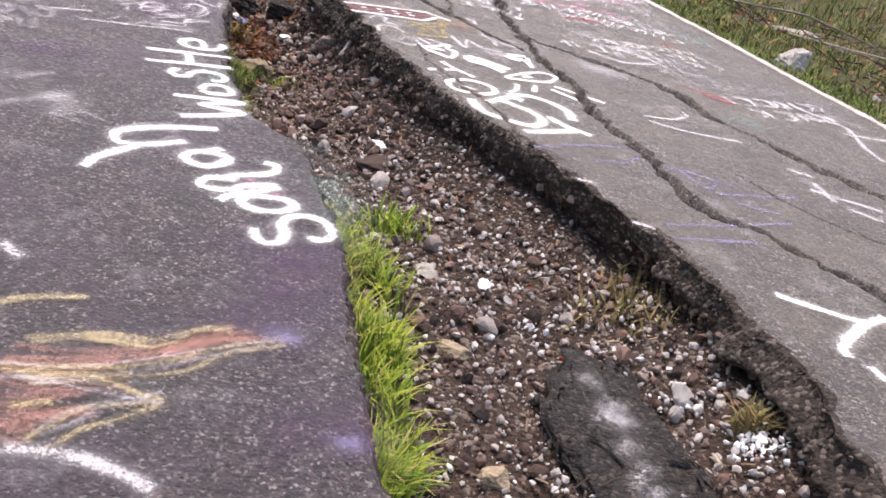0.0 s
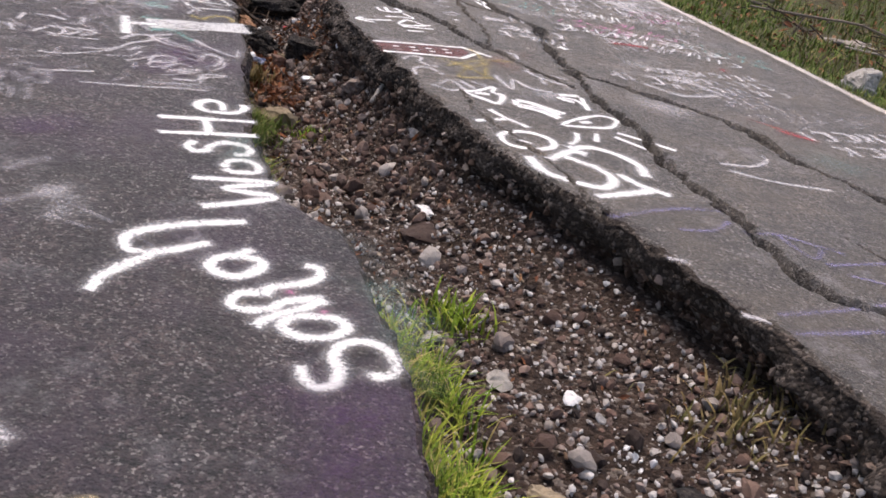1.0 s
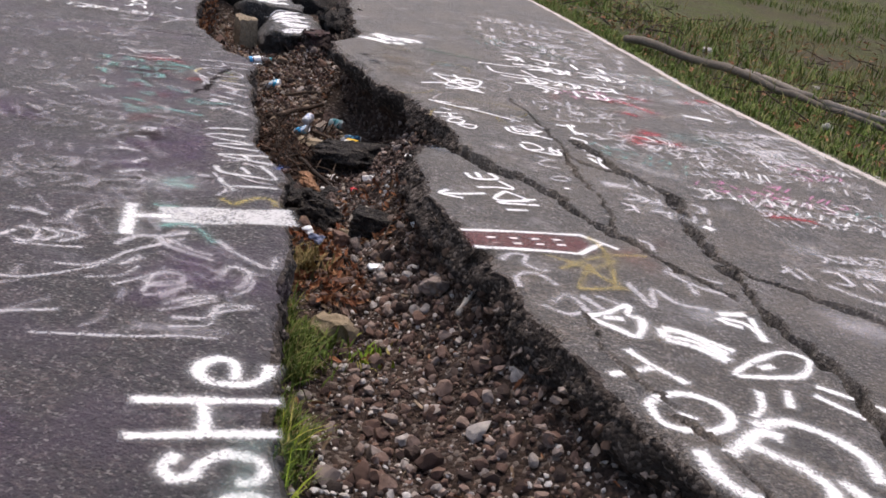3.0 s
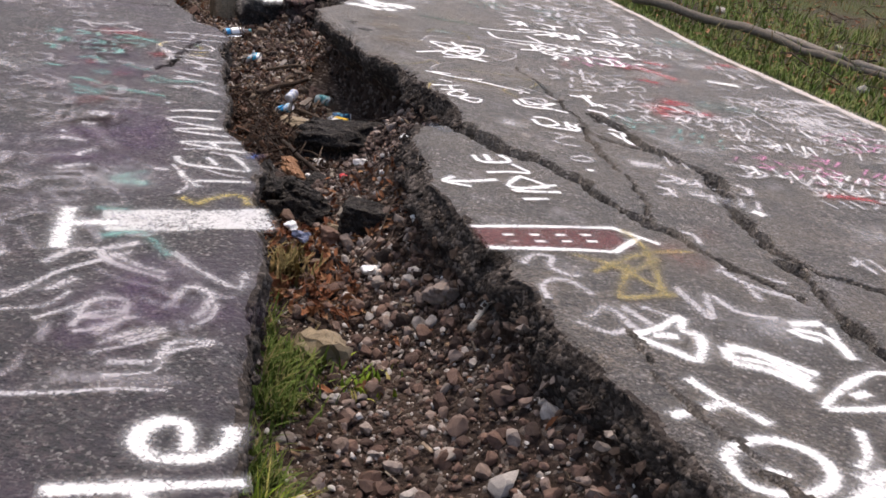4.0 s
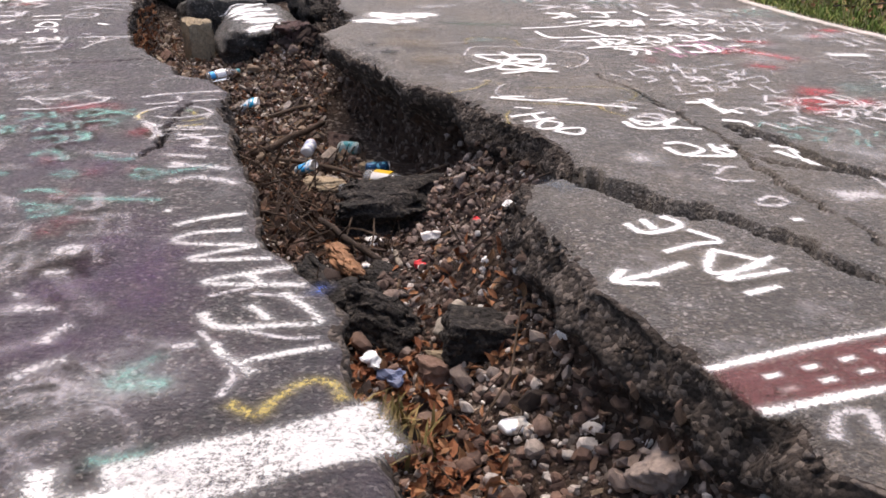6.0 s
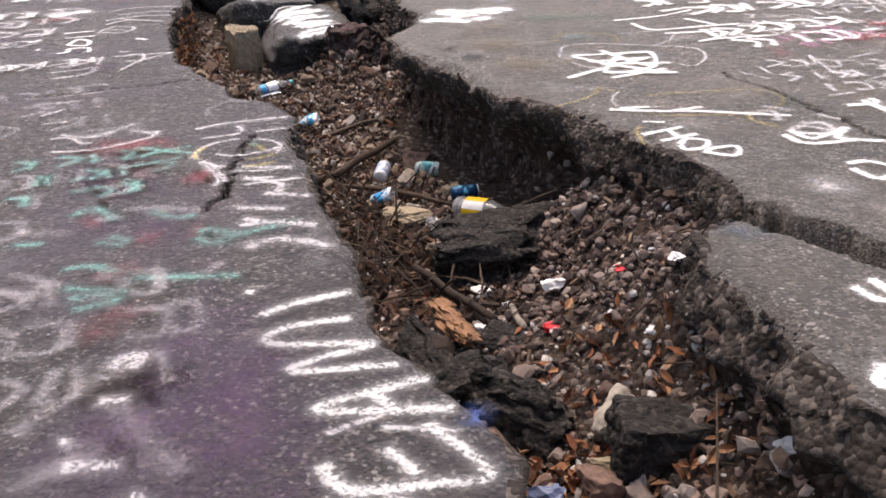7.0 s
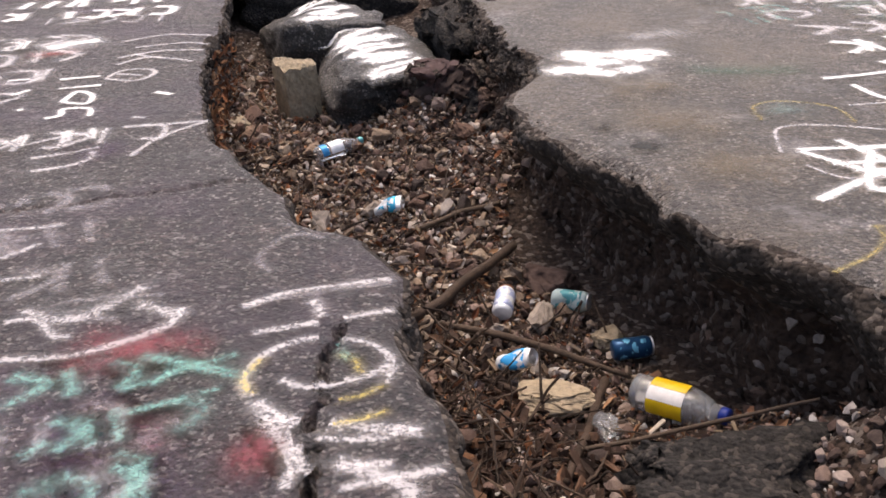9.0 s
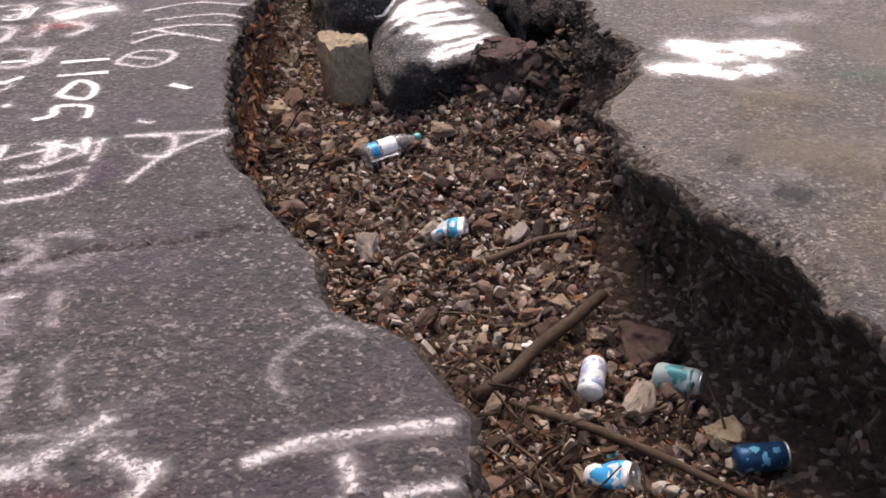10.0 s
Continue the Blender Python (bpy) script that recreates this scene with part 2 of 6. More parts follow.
MAROON = paint("maroon_spray", (0.14, 0.042, 0.045), 0.72)
BLUE = paint("blue_spray", (0.06, 0.12, 0.38), 0.8)
GREEN = paint("green_spray", (0.05, 0.16, 0.10), 0.7, True)
LINE = paint("edge_line_paint", (0.62, 0.56, 0.50), 0.85)


# ---- plan of the road and of the crack that splits it ----
LEFT_EDGE = [(5.0, -10.0), (1.4, 0.0), (0.78, 1.7), (0.59, 2.31), (0.50, 2.63), (0.41, 3.04), (0.33, 3.40), (0.27, 3.63), (0.13, 4.03), (-0.02, 4.28), (-0.20, 4.42), (-0.29, 4.57), (-0.41, 4.82), (-0.53, 5.21), (-0.62, 5.60), (-0.70, 5.85), (-0.78, 6.25), (-0.91, 6.60), (-0.97, 6.88), (-1.02, 7.02), (-1.13, 7.14), (-1.29, 7.36), (-1.37, 7.65), (-1.47, 7.90), (-1.60, 8.25), (-1.73, 8.64), (-1.80, 8.95), (-1.93, 9.15), (-2.10, 9.25), (-2.27, 9.57), (-2.52, 9.89), (-2.67, 10.19), (-2.78, 10.47), (-2.92, 10.95), (-3.05, 11.5), (-3.2, 12.2), (-3.7, 14.0), (-6.0, 20.0), (-14.5, 40.0)]
RIGHT_EDGE = [(6.0, -10.0), (2.5, 0.0), (2.08, 1.7), (1.95, 2.30), (1.86, 2.78), (1.81, 3.27), (1.69, 3.53), (1.56, 3.89), (1.39, 4.20), (1.17, 4.56), (1.01, 4.80), (0.73, 5.14), (0.44, 5.52), (0.24, 5.83), (0.11, 6.05), (0.00, 6.33), (-0.14, 6.63), (-0.29, 6.90), (-0.40, 7.10), (-0.46, 7.40), (-0.54, 7.68), (-0.52, 7.84), (-0.39, 7.97), (-0.36, 8.14), (-0.42, 8.32), (-0.62, 8.60), (-0.76, 8.87), (-0.90, 9.09), (-1.12, 9.33), (-1.30, 9.68), (-1.50, 9.93), (-1.60, 10.15), (-1.64, 10.40), (-1.55, 10.60), (-1.53, 10.90), (-1.67, 11.14), (-1.75, 11.5), (-1.95, 12.2), (-2.5, 14.0), (-5.0, 20.0), (-13.5, 40.0)]
ROAD_SIDE = [(10.8, -10.0), (6.4, 0.0), (4.22, 5.0), (3.38, 6.83), (2.72, 8.33), (2.36, 9.0), (1.72, 10.3), (1.35, 11.1), (0.95, 12.2), (0.0, 14.75), (-2.2, 20.0), (-10.6, 40.0)]
BED = [(-0.25, 0.0), (-0.28, 2.0), (-0.34, 4.0), (-0.43, 5.0), (-0.52, 6.5), (-0.50, 7.5), (-0.50, 8.5), (-0.58, 9.5), (-0.52, 10.4), (-0.45, 11.0), (-0.42, 12.0), (-0.1, 14.0), (-0.05, 20.0)]


def along(pairs, y):
    return np.interp(y, [p[1] for p in pairs], [p[0] for p in pairs])


def wave(x, y, s, seed=0.0, octaves=4):
    """Smooth noise from -1 to 1 at arrays of places; s: waves per metre."""
    out, a, f = 0.0, 1.0, s
    for k in range(octaves):
        p, q = x * f + seed + 7.1 * k, y * f + 2.3 * seed + 3.7 * k
        i, j = np.floor(p), np.floor(q)
        u, v = p - i, q - j
        u, v = u * u * (3 - 2 * u), v * v * (3 - 2 * v)
        g = lambda m, n: np.modf(np.abs(np.sin(m * 127.1 + n * 311.7 + 74.7) * 43758.5453))[0] * 2 - 1
        out = out + a * ((g(i, j) * (1 - u) + g(i + 1, j) * u) * (1 - v) + (g(i, j + 1) * (1 - u) + g(i + 1, j + 1) * u) * v)
        a, f = a * 0.5, f * 2.1
    return out / 1.6


def left_x(y):
    y = np.asarray(y, float)
    return along(LEFT_EDGE, y) + 0.026 * wave(y * 0 + 3.0, y, 4.0, 4.0, 3) + 0.008 * wave(y * 0 + 1, y, 18.0, 9.0, 2)


def right_x(y):
    y = np.asarray(y, float)
    return along(RIGHT_EDGE, y) + 0.034 * wave(y * 0 + 8.0, y, 3.5, 1.0, 3) + 0.016 * np.tanh(3 * wave(y * 0 + 2, y, 9.0, 5.0, 2)) + 0.006 * wave(y * 0 + 4, y, 26.0, 5.0, 1)


CRACKS = [  # polyline, half width, depth
    ([(0.3, 8.6), (0.62, 8.02), (0.80, 7.85), (0.86, 7.35), (0.95, 7.05), (1.08, 6.85), (1.30, 6.78), (1.62, 6.64), (1.83, 6.50), (2.03, 6.11), (2.29, 5.79), (2.53, 5.51), (2.8, 5.24), (3.3, 4.8)], 0.026, 0.14),
    ([(0.98, 6.9), (1.03, 6.6), (1.12, 6.33), (1.28, 5.95), (1.32, 5.55), (1.44, 5.30), (1.57, 4.99), (1.66, 4.66), (1.74, 4.49), (1.93, 4.43), (2.08, 4.28), (2.35, 4.04), (2.8, 3.7)], 0.024, 0.14),
    ([(-0.42, 8.08), (-0.30, 7.85), (-0.12, 7.70), (0.02, 7.62), (0.20, 7.44), (0.30, 7.24), (0.45, 7.02), (0.61, 6.93), (0.78, 6.72), (0.93, 6.57)], 0.018, 0.13),
    ([(-0.45, 8.12), (-0.30, 7.87), (-0.14, 7.70), (-0.06, 7.66)], 0.035, 0.14),
    ([(-0.2, 9.47), (0.06, 8.95), (0.21, 8.49), (0.25, 8.10), (0.40, 7.65), (0.46, 7.29), (0.48, 7.05)], 0.007, 0.03),
    ([(0.22, 8.3), (0.35, 8.12), (0.55, 8.08)], 0.009, 0.03),
    ([(2.0, 5.1), (2.3, 4.75), (2.6, 4.6)], 0.008, 0.02),
    ([(0.62, 5.5), (0.80, 5.28), (0.9, 5.0), (1.0, 4.84)], 0.007, 0.02),
    ([(1.45, 4.2), (1.60, 3.85), (1.70, 3.62)], 0.007, 0.02),
    ([(0.34, 6.12), (0.40, 5.95), (0.52, 5.7), (0.62, 5.55)], 0.006, 0.02)]
CRACKS_L = [
    ([(-1.85, 8.02), (-1.84, 8.16), (-1.86, 8.30)], 0.0065, 0.10),
    ([(-1.86, 8.30), (-1.87, 8.50), (-1.92, 8.74)], 0.003, 0.04),
    ([(-2.95, 9.25), (-2.59, 9.45), (-2.31, 9.56)], 0.003, 0.012)]


def groove(x, y, cracks):
    z = np.zeros_like(x)
    for k, (pts, half, deep) in enumerate(cracks):
        box = np.array(pts)
        hit = (x > box[:, 0].min() - 0.15) & (x < box[:, 0].max() + 0.15) & (y > box[:, 1].min() - 0.15) & (y < box[:, 1].max() + 0.15)
        if not hit.any():
            continue
        whole, x0, y0, x, y = z, x, y, x[hit], y[hit]
        dist = np.full_like(x, 9.0)
        wx, wy = x + 0.034 * wave(x, y, 5.0, k, 2) + 0.016 * np.tanh(3 * wave(x, y, 17.0, k, 2)), y + 0.034 * wave(y, x, 5.0, k + 3, 2) + 0.016 * np.tanh(3 * wave(y, x, 17.0, k, 2))
        for (ax, ay), (bx, by) in zip(pts, pts[1:]):
            dx, dy = bx - ax, by - ay
            t = np.clip(((wx - ax) * dx + (wy - ay) * dy) / (dx * dx + dy * dy), 0, 1)
            dist = np.minimum(dist, np.hypot(wx - ax - t * dx, wy - ay - t * dy))
        h = half * np.maximum(1 + 1.0 * wave(x, y, 3.5, 2 + k, 2) + 0.6 * wave(x, y, 14.0, k, 2), 0.2)
        x_hit = np.minimum(whole[hit], -deep * 1.5 * np.clip(2.2 - 1.6 * dist / np.maximum(h, 0.005), 0, 1))
        whole[hit] = x_hit
        z, x, y = whole, x0, y0
    return z


def road_z(x, y):
    return 0.008 * wave(np.asarray(x, float), np.asarray(y, float), 0.9, 3.0)


def sheet(name, X, Y, Z, mats, pick=None, parent=None):
    """A mesh from grids of places; pick: the material's index for each face."""
    r, c = X.shape
    i = np.arange(r * c).reshape(r, c)
    quads = np.stack([i[:-1, :-1], i[:-1, 1:], i[1:, 1:], i[1:, :-1]], -1).reshape(-1, 4)
    me = bpy.data.meshes.new(name)
    me.from_pydata(np.stack([X, Y, Z], -1).reshape(-1, 3).tolist(), [], quads.tolist())
    for m in mats:
        me.materials.append(m)
    if pick is not None:
        me.polygons.foreach_set("material_index", np.broadcast_to(pick, (r - 1, c - 1)).reshape(-1).astype(np.int32).copy())
    me.polygons.foreach_set("use_smooth", np.ones(len(quads), bool))
    me.update()
    ob = new(name, me)
    ob.parent = parent
    return ob


# ---- the two halves of the road, with their broken edges ----
ROWS_Y = np.concatenate([np.arange(-10.0, 0.0, 0.25), np.arange(0.0, 2.0, 0.05), np.arange(2.0, 12.4, 0.014), np.arange(12.4, 20.0, 0.1), np.arange(20.0, 40.1, 0.5)])


def undercut(y):
    """1 where the road's east half overhangs the crack."""
    y = np.asarray(y, float)
    return np.maximum(np.clip((y - 8.75) / 0.4, 0, 1) * np.clip((10.7 - y) / 0.4, 0, 1), 0.6 * np.clip((y - 3.9) / 0.3, 0, 1) * np.clip((5.6 - y) / 0.5, 0, 1))


LEVELS = 28


def half_road(name, side, edge, mat, cracks, label):
    y = ROWS_Y
    e = edge(y)
    near, far = np.arange(0, 2.6 if side > 0 else 1.6, 0.016), None
    if side > 0:
        span = along(ROAD_SIDE, y) - e
        share = np.concatenate([np.arange(0, 0.62, 0.0036), np.arange(0.62, 1.0001, 0.012)])
        X = e[:, None] + span[:, None] * share[None] ** 1.05
    else:
        v = np.concatenate([near, np.arange(1.6, 6.01, 0.08)])
        X = e[:, None] - v[None]
    Y = np.broadcast_to(y[:, None], X.shape).copy()
    off = np.abs(X - e[:, None])
    lip = 0.07 + 0.045 * wave(X, Y, 3.0, 3.0, 2) if side > 0 else 0.045
    crumble = np.clip(1 - off / lip, 0, 1) ** 1.5 * (0.026 + 0.028 * np.tanh(2.5 * wave(X, Y, 8.0, 2.0, 2))) + np.clip(1 - off / lip, 0, 1) * 0.010 * wave(X, Y, 24.0, 5.0, 1)
    Z = road_z(X, Y) + groove(X, Y, cracks) - crumble
    # the broken face below the edge, from top to foot
    tall = -along(BED, y) + 0.1
    wy = np.broadcast_to(y[:, None], (len(y), LEVELS))
    d = (np.linspace(0.02, 1.0, LEVELS) ** 1.25)[None] * tall[:, None]
    ease = lambda q: np.clip(q, 0, 1) ** 2 * (3 - 2 * np.clip(q, 0, 1))
    if side > 0:
        # a sloping shelf of broken asphalt, a recess beneath it, and a foot of earth and stones
        shelf = (0.025 + 0.035 * np.clip((4.2 - y) / 0.4, 0, 1) + 0.03 * wave(y * 0 + 5, y, 1.6, 3.0, 2))[:, None]
        shelf = np.maximum(shelf, 0.008)
        out = shelf * ease(d / 0.11) - (shelf + 0.015 + 0.055 * np.clip((6.0 - y) / 1.2, 0, 1)[:, None]) * ease((d - 0.10) / 0.04) + 0.16 * np.clip((d - 0.2) / 0.25, 0, 1) ** 1.2
        u = undercut(y)[:, None]
        out = out * (1 - u) - u * 0.25 * np.clip((d - 0.03) / 0.25, 0, 1)
    else:
        out = -0.04 * np.clip(d / 0.15, 0, 1) + 0.03 * np.clip((d - 0.2) / 0.3, 0, 1)
    out = out + 0.04 * wave(wy, d * 1.3, 4.0, 6.0 + side, 3) * np.clip(d / 0.06, 0.2, 1) + (0.022 * np.tanh(3 * wave(wy, d * 1.4, 9.0, side, 2)) + 0.010 * wave(wy, d, 25.0, side + 2, 1)) * np.clip(d / 0.03, 0.2, 1)
    FX, FZ = e[:, None] - side * out, Z[:, :1] - d
    X, Z = np.concatenate([FX[:, ::-1], X], 1), np.concatenate([FZ[:, ::-1], Z], 1)
    Y = np.concatenate([wy, Y], 1)
    Y[:, :LEVELS - 1] += 0.015 * wave(X[:, :LEVELS - 1] + Z[:, :LEVELS - 1], Y[:, :LEVELS - 1], 8.0, 8.0, 2)
    k = np.arange(X.shape[1] - 1)
    pick = ((k < LEVELS).astype(int) + ((k < LEVELS) & (k >= LEVELS - 10)))[None]
    ragged = np.concatenate([np.full((len(y), LEVELS), 9.0), off], 1)[:-1, :-1]
    ragged = ragged < 0.02 * (0.6 if side < 0 else 1.0) * (1 + 1.4 * wave(X[:-1, :-1], Y[:-1, :-1], 6.0, 7.0, 2))
    pick = np.where(ragged, 2, np.broadcast_to(pick, ragged.shape))
    if side < 0:
        X, Y, Z, pick = X[:, ::-1], Y[:, ::-1], Z[:, ::-1], pick[:, ::-1]
    return tagged(sheet(name, X, Y, Z, [mat, WALL, EDGE_FACE], pick), label, "road", kind="structure")


road_left = half_road("road_west", -1, left_x, ASPHALT_L, CRACKS_L, "worn purplish asphalt road half with faded spray paint and a broken edge")
road_right = half_road("road_east", 1, right_x, ASPHALT_R, CRACKS, "worn grey asphalt road half split by long branching cracks")


# ---- the bed of the crack ----
def bed_z(x, y):
    x, y = np.asarray(x, float), np.asarray(y, float)
    a, b = along(LEFT_EDGE, y), along(RIGHT_EDGE, y)
    s = np.clip((x - a) / (b - a), 0, 1)
    low = along(BED, y)
    near = np.clip((8.3 - y) / 0.5, 0, 1)
    z = low + 0.08 * near * s ** 2.5 + 0.06 * np.clip((s - 0.75) / 0.25, 0, 1) ** 1.5 * (1 - undercut(y))
    z += 0.12 * np.clip((y - 4.3) / 0.8, 0, 1) * np.clip((8.3 - y) / 0.5, 0, 1) * np.clip((s - 0.45) / 0.55, 0, 1) ** 1.4   # gravel slope below the east edge
    z += 0.17 * np.exp(-((x + 1.98) / 0.22) ** 2 - ((y - 11.32) / 0.26) ** 2)          # rubble mound before the painted block
    z += 0.30 * np.exp(-((x + 0.55) / 0.30) ** 2 - ((y - 8.02) / 0.33) ** 2)          # gravel heap under the notch
    z += 0.10 * np.exp(-((x + 1.7) / 0.25) ** 2 - ((y - 10.75) / 0.3) ** 2)
    z += 0.26 * np.clip((y - 8.1) / 0.3, 0, 1) * np.clip((9.25 - y) / 0.45, 0, 1) * np.clip((s - 0.55) / 0.45, 0, 1) ** 1.3   # rubble slope
    z += 0.05 * np.clip((0.12 - s) / 0.12, 0, 1)
    return z + 0.022 * wave(x, y, 3.0, 2.0)


sy = np.concatenate([np.arange(-10, 0, 0.25), np.arange(0, 2, 0.06), np.arange(2.0, 12.4, 0.02), np.arange(12.4, 20.0, 0.1), np.arange(20.0, 40.1, 0.5)])
share = np.linspace(0, 1, 90)
bx0, bx1 = along(LEFT_EDGE, sy) - 0.14, along(RIGHT_EDGE, sy) + 0.14 + 0.26 * undercut(sy)
BX = bx0[:, None] + (bx1 - bx0)[:, None] * share[None]
BY = np.broadcast_to(sy[:, None], BX.shape)
BZ = bed_z(BX, BY) + 0.012 * wave(BX, BY, 16.0, 5.0)
tagged(sheet("crack_bed", BX, BY, BZ, [SOIL]), "dark soil bed at the bottom of the road crack", "ground", kind="structure")

# ---- ground that reaches the horizon ----
gx = np.concatenate([-np.geomspace(900, 8, 16), np.arange(-7, 12, 0.25), np.geomspace(12, 900, 18)])
gy = np.concatenate([-np.geomspace(900, 3, 16), np.arange(-2, 24, 0.25), np.geomspace(24, 900, 18)])
GX, GY = np.meshgrid(gx, gy)


def verge_z(x, y):
    d = (x - along(ROAD_SIDE, y)) * 0.9
    inside = np.clip((d + 0.3) / 0.3, 0, 1)
    west = np.clip((along(LEFT_EDGE, y) - 5.7 - x) / 0.3, 0, 1)
    ends = np.clip((np.abs(y - 15.0) - 24.7) / 0.3, 0, 1)
    inside = np.maximum(inside, np.maximum(west, ends))
    z = -0.04 - 1.1 * (1 - inside) + 0.03 * wave(x, y, 0.8, 1.0) * inside
    return z - 0.25 * np.clip((d - 0.8) / 2.5, 0, 1) * inside + 0.5 * np.clip((d - 4) / 10, 0, 1)


tagged(sheet("ground", GX, GY, verge_z(GX, GY), [VERGE]), "mossy brown and green ground beside the road", "ground", kind="structure")


# ---- paint on the road ----
RUST_HAZE = paint("brown_stain", (0.16, 0.125, 0.085), 1.3, True)

def smooth_line(pts, step=0.02):
    """A smooth line through a few points, as arrays of places."""
    p = [Vector((*q, 0)) for q in pts]
    if len(p) == 2:
        p = [p[0], p[0].lerp(p[1], 0.5), p[1]]
    p = [p[0] * 2 - p[1], *p, p[-1] * 2 - p[-2]]
    out = []
    for a, b, c, d in zip(p, p[1:], p[2:], p[3:]):
        n = max(2, int((c - b).length / step))
        for k in range(n):
            t = k / n
            out.append(0.5 * ((2 * b) + (c - a) * t + (2 * a - 5 * b + 4 * c - d) * t * t + (3 * b - a - 3 * c + d) * t ** 3))
    return out + [p[-2]]


lift = 0


def coat(name, mat, width, pts, k, parent):
    """One sprayed stroke as a thin coat that follows the road's surface."""
    first, last = Vector(pts[0]) - Vector(pts[1]), Vector(pts[-1]) - Vector(pts[-2])
    pts = [tuple(Vector(pts[0]) + first.normalized() * width * 0.5), *pts, tuple(Vector(pts[-1]) + last.normalized() * width * 0.5)]
    line = smooth_line(pts, 0.015)
    n, verts, faces, uvs, run = len(line), [], [], [], 0.0
    total = sum((b - a).length for a, b in zip(line, line[1:]))
    fade = min(width, 0.034) if mat.name in CRISP else width
    brim = 1 - min(1.0, fade / width)
    across = (-1, -0.5, 0, 0.5, 1) if brim < 0.1 else (-1, -brim, 0, brim, 1)
    shares = (0, 0.25, 0.5, 0.75, 1) if brim < 0.1 else (0, 0.5, 0.5, 0.5, 1)
    for i, p in enumerate(line):
        q, r = line[max(i - 1, 0)], line[min(i + 1, n - 1)]
        d = (r - q).normalized()
        side = Vector((-d.y, d.x, 0))
        run += (p - q).length
        tip = min(1.0, (min(run, total - run) + 0.002) / (fade * 1.1))
        w = width * (1.1 if width > 0.1 else 1.36) * (0.35 + 0.65 * math.sqrt(1 - (1 - tip) ** 2)) * (1 + 0.3 * noise.noise(p * 8 + Vector((k, lift % 9, 0))))
        for j in range(5):
            v = p + side * w * across[j]
            verts.append((v.x, v.y, 0.003 + 0.00004 * lift + 0.000004 * (k % 10)))
            uvs.append((tip, shares[j]))
        if i:
            for j in range(4):
                a = (i - 1) * 5 + j
                faces.append((a, a + 5, a + 6, a + 1))
    place = np.array(verts)
    place[:, 2] += road_z(place[:, 0], place[:, 1])
    sunk = groove(place[:, 0], place[:, 1], CRACKS + CRACKS_L) < -0.015
    faces = [f for f in faces if not sunk[list(f)].any()]
    me = bpy.data.meshes.new(name)
    me.from_pydata(place.tolist(), [], faces)
    layer = me.uv_layers.new(name="UVMap")
    for loop in me.loops:
        layer.data[loop.index].uv = uvs[loop.vertex_index]
    me.materials.append(mat)
    me.update()
    ob = new(name, me)
    ob.visible_shadow = False
    ob.parent = parent
    return ob


def marks(name, label, mat, width, strokes):
    """Sprayed strokes that belong together."""
    global lift
    lift += 1
    if len(strokes) == 1:
        ob = coat(name, mat, width, strokes[0], 0, None)
    else:
        ob = new(name)
        for k, pts in enumerate(strokes):
            coat("stroke", mat, width, pts, k, ob)
    return tagged(ob, label, "graffiti", "graffiti on the road", "thing")


marks("graffiti", "white sprayed looping letters along the broken edge", WHITE, 0.039, [[(-0.3, 4.19), (-0.47, 4.09), (-0.59, 3.98), (-0.61, 3.91), (-0.58, 3.86), (-0.53, 3.86), (-0.47, 3.9), (-0.37, 4.0)], [(-0.5, 3.88), (-0.56, 3.76), (-0.59, 3.69), (-0.6, 3.59)], [(-0.24, 4.01), (-0.27, 3.96), (-0.32, 3.92), (-0.34, 3.86), (-0.29, 3.82), (-0.24, 3.83), (-0.2, 3.89), (-0.2, 3.94), (-0.25, 3.95), (-0.3, 3.93)], [(-0.08, 3.97), (-0.03, 3.97), (-0.02, 3.91), (-0.07, 3.85), (-0.14, 3.8), (-0.15, 3.74)], [(-0.16, 3.76), (-0.22, 3.73), (-0.23, 3.67), (-0.19, 3.65), (-0.12, 3.68), (-0.09, 3.73), (-0.03, 3.77), (0.02, 3.79)], [(0.02, 3.79), (-0.02, 3.73), (-0.08, 3.67), (-0.12, 3.62), (-0.14, 3.57)]])
marks("graffiti", "white sprayed looping letters along the broken edge", WHITE, 0.039, [[(-0.06, 3.66), (-0.07, 3.6), (-0.02, 3.57), (0.06, 3.59), (0.1, 3.65), (0.07, 3.69), (-0.01, 3.68), (-0.07, 3.65)], [(0.01, 3.44), (0.03, 3.38), (0.07, 3.35), (0.11, 3.38), (0.11, 3.45), (0.09, 3.5), (0.1, 3.56), (0.15, 3.6), (0.21, 3.59), (0.25, 3.53), (0.25, 3.47), (0.21, 3.44), (0.2, 3.47)]])
marks("graffiti", "small pink sprayed dot between letters", PINK, 0.03, [[(-0.1, 3.79), (-0.07, 3.8)], [(0.01, 3.72), (0.04, 3.71)]])
